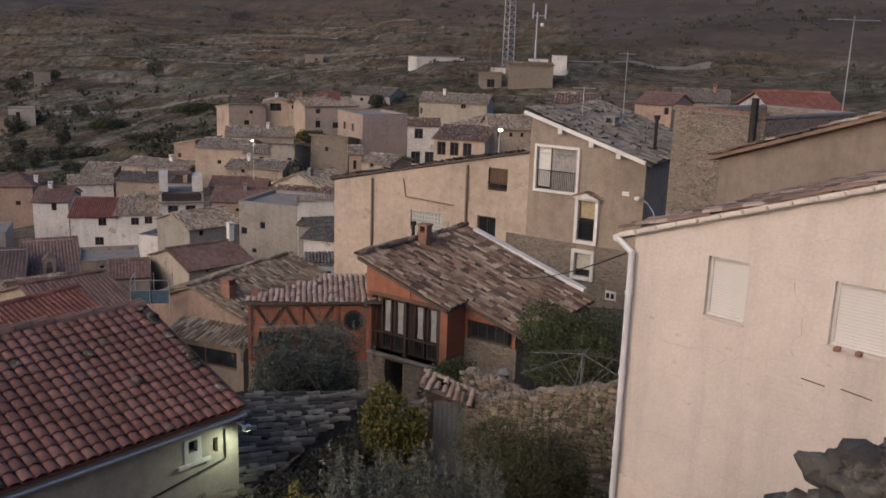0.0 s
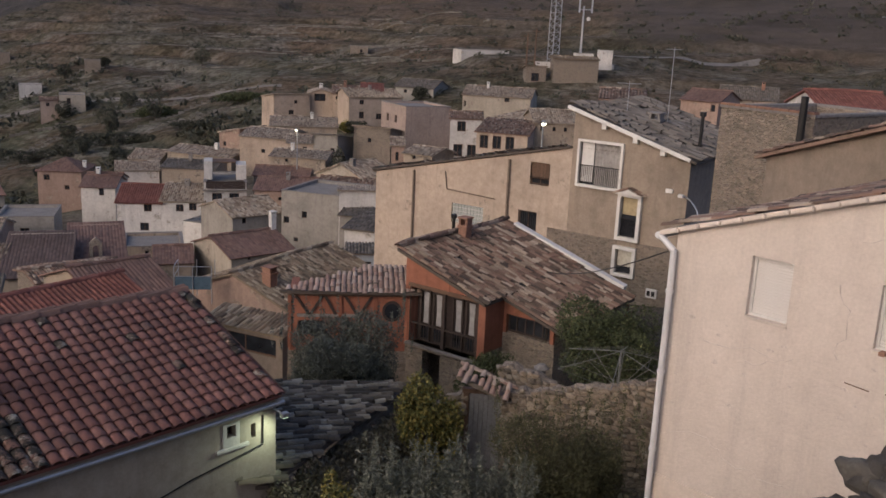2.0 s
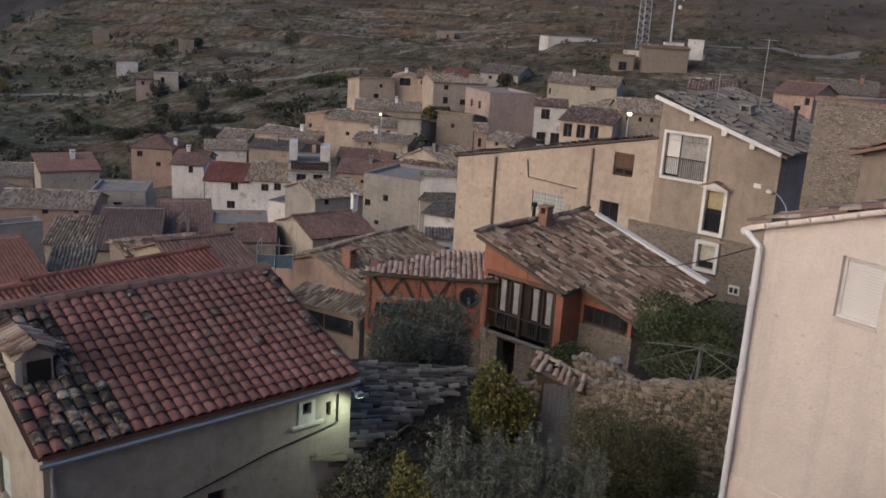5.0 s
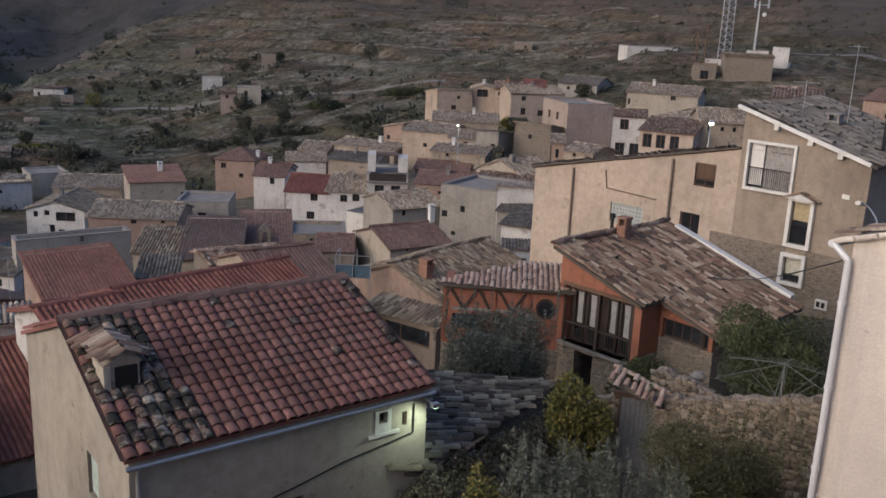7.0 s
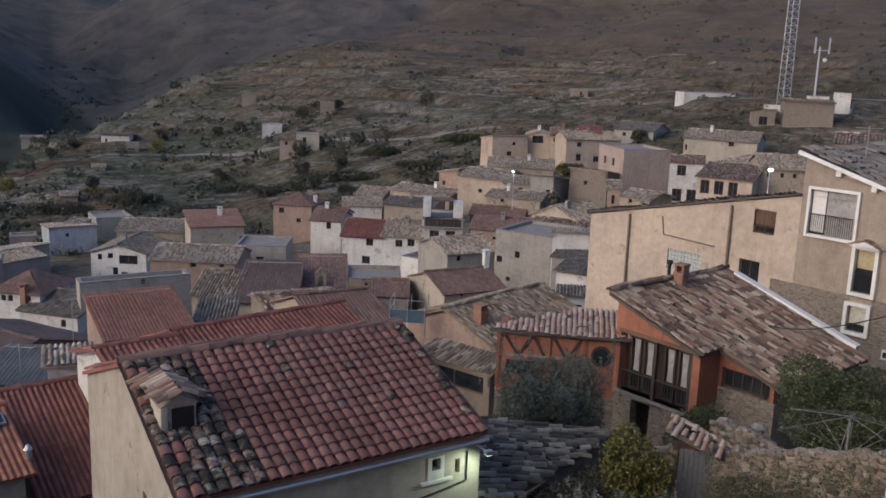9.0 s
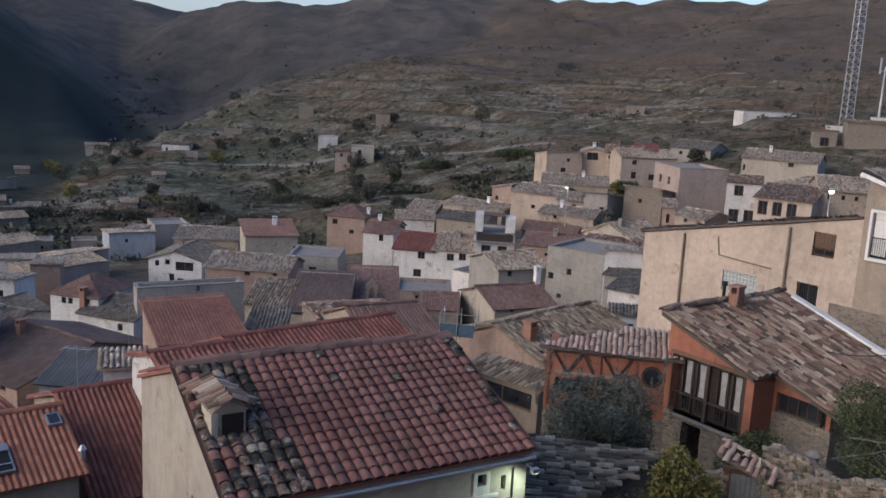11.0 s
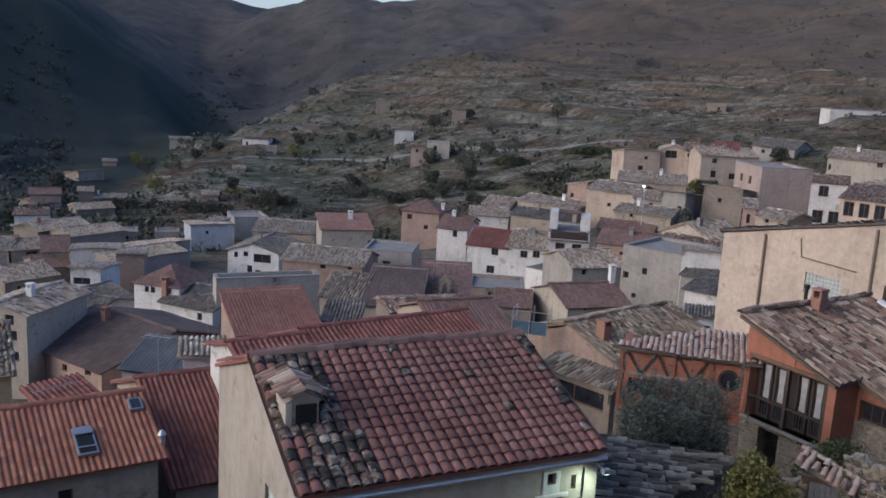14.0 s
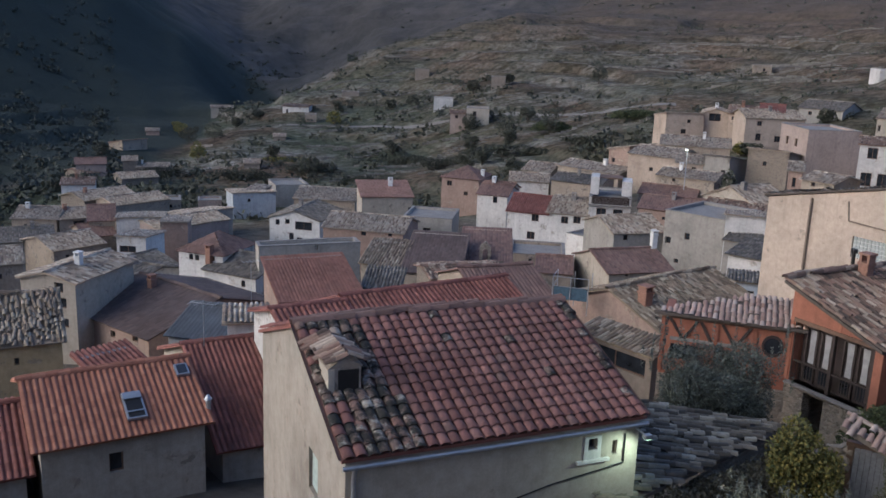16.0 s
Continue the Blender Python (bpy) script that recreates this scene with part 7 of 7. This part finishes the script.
house("village_house", -52.98, 117.36, -22.22, 8.7, 4.38, 6, "gx", 18, "white", "rust", [(2.38, 0.27, 0.64, 1.04)], "small white house with rust tile roof")
house("village_house", 26.70, 127.23, -7.9, -34.9, 5.34, 8, "gx", 18, "pink", "rust", [(4.28, 0.39, 0.64, 0.96)], "salmon house with faded red tile roof")
house("village_house", 33.98, 135.81, -7.98, -15.7, 7.99, 8, "gx", 22, "earth", "dark", [], "dark stone house on the slope")
house("village_house", 24.34, 67.12, -4.43, 0.6, 5.33, 8, "gx", 16, "white", "red", [], "white house with red tile roof")
house("village_house", 9.26, 74.43, -4.90, -8.4, 3.38, 7, "gx", 10, "pink", "warm", [], "low salmon house with tile roof")
house("village_house", -42.82, 103.49, -21.62, 9.8, 5.07, 8, "gx", 20, "white", "red", [(3.10, 0.20, 0.92, 0.90), (2.63, 2.45, 1.00, 0.97)], "white house with red tile roof and brown windows")
house("village_house", -37.82, 104.36, -21.33, 7.2, 5.05, 8, "gx", 20, "white", "old", [(1.72, 0.40, 0.91, 0.89), (3.26, 0.24, 0.90, 0.89)], "white house with mossy brown tile roof")
house("village_house", -20.76, 92.70, -17.16, -16.2, 6.59, 8, "flat", 0, "grey", "old", [(0.26, 2.73, 0.64, 0.71), (2.41, 1.99, 0.56, 0.70), (1.46, 4.86, 0.51, 0.47)], "tall blank grey cement house")
house("village_house", -25.35, 90.52, -19.88, 44.1, 5.99, 7, "gx", 18, "grey", "old", [(1.10, 0.21, 0.53, 0.59)], "grey cement house with low old tile roof")
house("village_house", -14.41, 90.86, -17.14, 7.8, 3.98, 6, "sb", 6, "white", "old", [], "white-walled yard building in the old village")
house("village_house", -20.61, 73.15, -19.53, 43.6, 6.03, 7, "gx", 18, "cream", "rust", [(1.53, 0.12, 0.32, 0.29)], "cream house with rust-red tile roof", chim=[(6, 3.5, 0.5, 1.3, TRIM)])
house("village_house", -33.19, 98.56, -22.36, -16.8, 3.52, 5, "flat", 0, "white", "old", [(2.58, 0.12, 0.77, 0.89)], "small white flat-roofed annexe")
house("village_house", -67.54, 133.93, -23.72, 8.0, 6.47, 7, "hip", 26, "pink", "rust", [(0.9, 0.6, 0.9, 0.9), (3.9, 2.2, 0.75, 0.7)], "orange-walled house with hipped brown roof", chim=[(6.2, 3, 0.5, 0.9, TRIM)])
house("village_house", -52.24, 114.94, -22.20, 9.1, 4.32, 6, "gx", 18, "white", "rust", [(2.25, 0.22, 0.65, 0.94)], "small white house with brown tile roof")
house("village_house", -66.42, 107.07, -23.18, 38.0, 7.22, 7, "sf", 9, "cream", "salmon", [(6.6, 1.5, 0.9, 1.2)], "cream house with long salmon-red tile roof", chim=[(4.6, 4.5, 0.6, 0.9, TRIM)])
house("village_house", -55.07, 98.67, -23.17, 18.4, 6.29, 7, "flat", 0, "grey", "old", [(2.60, 1.30, 1.01, 0.77)], "grey flat-roofed house with one window")
house("village_house", -59.65, 87.62, -23.15, 13.9, 9.78, 7, "gx", 18, "pink", "old", [(4.64, 0.21, 0.69, 0.52), (7.95, 0.12, 0.55, 0.45)], "brick-walled house with long mossy tile roof")
house("village_house", -77.52, 100.59, -26.43, 14.0, 7.46, 9, "gy", 17, "white", "dark", [(0.9, 0.25, 0.6, 0.8), (2.3, 0.1, 0.7, 0.7), (3.8, 0.3, 2.5, 1.2), (2.9, 2.0, 0.7, 1.5), (4.0, 2.6, 0.9, 1.7)], "white gabled house with red-shuttered window and dark roof")
house("village_house", -96.95, 116.09, -28.08, 48.7, 7.11, 7, "sb", 5, "blue", "old", [(2.44, 0.41, 0.47, 0.57)], "pale blue-white house with flat-pitched roof")
house("village_house", -98.30, 129.39, -28.12, 48.2, 6.03, 7, "flat", 0, "grey", "old", [], "grey cement barn in the old village")
house("village_house", -84.47, 115.83, -26.74, 21.0, 9.80, 9, "gx", 14, "earth", "old", [], "barn with rubble-strewn tile roof")
house("village_house", -63.68, 67.78, -22.59, 8.0, 5.14, 6, "hip", 30, "white", "rust", [(1.2, 0.35, 0.5, 0.6), (1.9, 0.35, 0.5, 0.6), (3.3, 0.3, 0.9, 0.5)], "white house with hipped dark red tile roof")
house("village_house", -59.84, 67.22, -23.94, 0.5, 6.27, 8, "gx", 16, "white", "dark", [(4.48, 0.45, 0.55, 0.70)], "whitewashed house with dark patched roof", chim=[(-0.2, 1, 0.6, 1.6, BRICK)])
house("village_house", -90.37, 84.91, -26.16, 42.0, 5.96, 6, "sb", 5, "white", "old", [], "long white building with low-pitched roof")
house("village_house", -78.77, 73.88, -25.04, 24.0, 3.44, 6, "sb", 6, "white", "old", [(0.35, 0.5, 1.9, 0.8)], "whitewashed house with open loft window")
house("village_house", -83.93, 85.76, -26.50, 75.5, 10.93, 7, "gx", 10, "rose", "old", [(3.84, 0.13, 0.69, 0.61)], "long rose-walled house in the old village")
house("village_house", -89.50, 97.02, -27.75, 72.6, 7.70, 6, "sb", 8, "grey", "old", [], "grey barn with low roof")
house("village_house", -70.06, 64.16, -25.62, -0.7, 4.08, 7, "gx", 14, "white", "dark", [(0.96, 0.18, 0.72, 0.76)], "white house with dark tile roof")
house("village_house", -70.28, 68.30, -26.71, 85.4, 6.10, 8, "gx", 16, "earth", "dark", [], "old barn with dark tile roof")
house("village_house", -72.34, 63.11, -25.80, 24.7, 2.50, 8, "gx", 16, "yellow", "old", [(1.13, 0.29, 0.58, 0.59), (1.28, 1.72, 0.82, 0.95)], "ochre yellow house with tile roof")
house("village_house", -54.58, 42.22, -18.25, 12.0, 4.49, 7, "gy", 14, "cream", "old", [(2.8, 0.1, 0.7, 0.75), (1.05, 1.5, 0.7, 0.75), (3.0, 1.2, 0.7, 0.75), (1.9, 2.75, 0.7, 0.7), (3.1, 2.7, 0.7, 0.7)], "cream four-storey gabled house with five square windows")
house("village_house", -53.23, 45.45, -21.26, -10.9, 9.41, 12, "gx", 15, "pink", "plum", [(4.85, 0.50, 0.57, 0.49), (7.55, 0.17, 0.68, 0.47)], "salmon-walled house with big dark brown roof")
house("village_house", -39.59, 41.00, -19.34, 14.1, 4.03, 7, "gx", 16, "white", "slate", [], "white house with blue-grey sheet roof")
house("village_house", -39.52, 27.24, -16.17, 52.8, 4.34, 9, "gx", 16, "yellow", "mud", [(2.08, 0.73, 0.23, 0.36)], "yellowish house with dark rubble tile roof", jit=0.12, course=0.34)
house("village_house", -27.19, 32.01, -13.82, 39.1, 1.78, 2, "sf", 4, "white", "old", [], "small whitewashed house with crumbling wall top")
house("village_house", -37.26, 49.56, -18.95, 49.0, 5.97, 6, "sf", 15, "pink", "tawny", [], "house with broad orange-red tile roof")
house("village_house", -53.84, 68.16, -21.03, 46.6, 10.09, 2.2, "flat", 0, "grey", "old", [(5.46, 0.12, 0.34, 0.44)], "long grey cement barn wall")
house("village_house", -40.03, 64.60, -19.72, 14.0, 3.42, 4, "sf", 16, "cream", "mud", [], "small house with old tile roof")
house("village_house", -35.64, 57.91, -19.58, 22.0, 2.75, 3, "sf", 14, "cream", "dark", [], "lean-to with dark old tile roof")
house("village_house", -35.98, 64.67, -19.87, 20.0, 4.78, 7, "sf", 15, "cream", "plum", [], "house with plain dark brown roof and pale verge")
house("village_house", -32.43, 68.74, -20.27, 24.0, 4.22, 8, "sf", 15, "pink", "rust", [], "house with faded red-purple roof")
house("village_house", -17.20, 29.79, -12.84, 57.1, 8.12, 8, "gx", 20, "cream", "red", [], "house with long red tile roof", tw=0.24, jit=0.012, course=0.38)
house("village_house", -19.65, 27.33, -12.41, 55.3, 2.90, 6, "gx", 17, "white", "red", [], "house with short red tile roof", tw=0.24, jit=0.012, course=0.38)
house("village_house", -19.98, 45.84, -15.41, 47.2, 4.57, 8, "gx", 18, "earth", "rust", [], "house with dark brown tile roof")
house("village_house", -29.12, 56.83, -17.65, 44.8, 5.97, 4, "gx", 10, "stone", "warm", [], "low rubble-walled outbuilding with ragged tiles")
house("village_house", -27.14, 73.13, -20.39, 19.3, 2.97, 6, "gx", 14, "earth", "rust", [], "low brown-roofed shed in the old village")
house("village_house", -34.08, 83.30, -21.81, 20.4, 5.71, 6, "flat", 0, "earth", "old", [(2.05, 0.33, 0.34, 0.67)], "rough stone yard building")
house("village_house", -115.73, 102.36, -28.98, 80.0, 9.48, 7, "gx", 14, "stone", "old", [], "grey stone house on the lower slope")
house("village_house", -128.23, 108.54, -28.52, 44.0, 5.29, 6, "gx", 13, "white", "warm", [(6.0, 1.2, 0.7, 0.9)], "white house with one window on the lower slope")
house("village_house", -111.10, 85.18, -28.38, 32.4, 6.17, 8, "gx", 14, "earth", "old", [(1.61, 0.79, 0.46, 0.52)], "earth-coloured stone house in the old village")
house("village_house", -105.65, 88.78, -28.48, 63.8, 7.55, 7, "gx", 14, "earth", "old", [(1.90, 0.39, 1.57, 0.69)], "earth-coloured house with tile roof")
house("village_house", -109.30, 102.73, -29.04, 76.3, 9.69, 7, "gx", 12, "earth", "old", [], "stone barn in the old village")
house("village_house", -97.71, 73.06, -27.75, 51.8, 6.12, 8, "gx", 14, "grey", "dark", [(2.24, 0.93, 0.45, 0.61)], "grey house with dark roof")
house("village_house", -88.58, 73.34, -27.53, 76.2, 6.55, 8, "gx", 14, "earth", "old", [(1.45, 0.71, 0.50, 0.58)], "stone house with old tiles")
house("village_house", -93.78, 82.64, -28.26, 62.2, 3.99, 7, "gx", 16, "earth", "rust", [(1.19, 0.25, 0.43, 0.55)], "brown-roofed house in the old village")
house("village_house", -86.37, 59.71, -26.28, 53.7, 5.92, 8, "gx", 14, "earth", "old", [(3.42, 1.02, 0.43, 0.59)], "old stone house in the old village")
house("village_house", -153.49, 150.55, -33.12, 44.6, 7.36, 6, "gx", 14, "stone", "old", [], "stone field house in the old village")
house("village_house", -154.10, 135.20, -32.63, 75.6, 6.46, 6, "gx", 14, "earth", "warm", [], "low field house with tile roof")
house("village_house", -138.94, 132.37, -31.66, 61.1, 7.42, 6, "gx", 14, "stone", "old", [], "ruined stone house in the old village")
house("village_house", -164.15, 181.88, -32.59, 41.6, 4.26, 5, "gx", 12, "earth", "old", [], "earth field hut in the old village")
house("village_house", -193.09, 181.50, -34.00, 46.3, 4.15, 4, "sb", 6, "cream", "old", [], "cream field hut in the old village")
house("village_house", -201.13, 201.92, -32.70, 44.5, 3.86, 5, "gx", 12, "pink", "old", [], "small salmon hut in the old village")
house("village_house", -208.98, 239.69, -28.48, 40.4, 7.24, 6, "gx", 10, "cream", "old", [(3.66, 1.68, 0.74, 1.19)], "cream farmhouse at the foot of the hill")
house("village_house", -173.68, 232.24, -25.05, 22.0, 8.24, 7, "gx", 8, "white", "warm", [(1.07, 0.98, 0.72, 1.08), (1.07, 3.62, 0.72, 1.08)], "tall white farmhouse on the terraces")
house("village_house", -158.54, 222.99, -25.92, 35.1, 3.31, 5, "flat", 0, "earth", "old", [], "stone annexe of a farmhouse")
house("village_house", -104.43, 210.52, -20.66, 25.9, 4.21, 6, "gx", 10, "rose", "warm", [(1.27, 0.52, 0.73, 0.88)], "rose farmhouse on the terraces")
house("village_house", -100.27, 211.43, -19.22, 24.7, 5.77, 7, "flat", 0, "cream", "old", [(1.65, 0.74, 0.87, 1.31)], "cream farmhouse block on the terraces")
house("village_house", -120.76, 232.51, -18.96, 26.8, 5.50, 5, "flat", 0, "white", "old", [], "small white hut on the hillside")
house("village_house", -168.18, 257.32, -21.29, 32.6, 5.62, 5, "flat", 0, "stone", "old", [], "ruined stone hut on the hillside")
house("village_house", -155.83, 285.09, -13.80, 28.2, 4.97, 5, "flat", 0, "stone", "old", [], "ruined stone field hut")
house("village_house", -109.76, 247.43, -12.80, 23.5, 4.15, 5, "flat", 0, "stone", "old", [], "ruined stone field hut on a terrace")
house("village_house", -37.70, 252.20, -5.76, 8.0, 4.87, 5, "flat", 0, "stone", "old", [(2.74, 0.79, 0.61, 0.79)], "ruined stone hut below the cliff")
house("village_house", -6.02, 207.91, -4.37, 20.7, 11.44, 6, "flat", 0, "white", "old", [], "long low white building on the knoll")
house("village_house", -9.86, 46.39, -15.19, 63.8, 8.97, 8, "gx", 20, "pink", "mud", [], "salmon-walled house with broad mossy tile roof", jit=0.06, tw=0.22, course=0.38, chim=[(0.9, 2.2, 0.6, 0.8, BRICK)])
house("village_house", -12.36, 40.14, -13.74, -22.6, 4.11, 1.1, "sf", 14, "brown", "mud", [(0.15, 0.37, 3.60, 0.87)], "brown lean-to garage with a tiled canopy", tw=0.22)
house("village_house", -27.32, 24.21, -13.78, 75.8, 2.08, 1.3, "sf", 14, "white", "red", [], "low annexe with dark red tile roof", tw=0.23, jit=0.01)
house("village_house", -10.80, 71.19, -16.00, -13.6, 2.76, 4, "sf", 8, "white", "dark", [(1.07, 1.30, 1.14, 1.33)], "whitewashed lean-to with dark canopy and open door")
house("village_house", -9.64, 65.29, -16.56, 7.4, 2.26, 2, "sf", 6, "blue", "dark", [(1.16, 0.64, 0.61, 1.23)], "small blue-white shed in a yard")
house("village_house", -156.02, 136.11, -30.81, 48.1, 6.05, 6, "gx", 16, "rose", "rust", [], "rose-walled barn with faded red tile roof")
house("village_house", -175.94, 168.48, -31.50, 80.3, 7.37, 6, "sb", 10, "earth", "warm", [], "earth-walled barn with a long sloping roof")
house("village_house", -155.38, 148.60, -31.38, 45.9, 3.13, 5, "gx", 14, "stone", "old", [], "stone sheepfold with old tile roof")
house("village_house", -146.86, 144.46, -32.18, 44.9, 3.98, 5, "sb", 8, "stone", "old", [], "roofed ruin among the valley gardens")
house("village_house", -131.36, 161.28, -30.94, 38.7, 3.47, 5, "gx", 14, "stone", "old", [], "ruined stone shed in the gardens")
house("village_house", -149.66, 196.18, -29.46, 37.0, 3.11, 4, "gx", 16, "brown", "old", [(1.03, 0.68, 0.59, 0.77)], "brown garden hut with pitched roof")
house("village_house", -111.22, 115.03, -30.28, 43.5, 2.96, 5, "flat", 0, "earth", "old", [(1.04, 0.68, 0.46, 0.60)], "roofless earth-walled ruin in the old village")
house("village_house", -107.01, 118.95, -30.35, 41.3, 3.98, 4, "flat", 0, "rose", "old", [], "low brick-red garden wall shed")
house("village_house", -95.64, 85.07, -26.70, 47.6, 3.33, 7, "gx", 22, "earth", "rust", [(1.98, 1.14, 0.57, 0.80)], "stone house with steep red-brown roof")
house("village_house", -80.93, 83.10, -25.28, 38.0, 3.27, 6, "sb", 6, "pink", "old", [], "terracotta-walled house with low-pitched roof")
house("village_house", -95.09, 118.53, -28.15, 96.1, 6.18, 3, "sl", 8, "cream", "old", [], "cream gable wall beside a blue house")
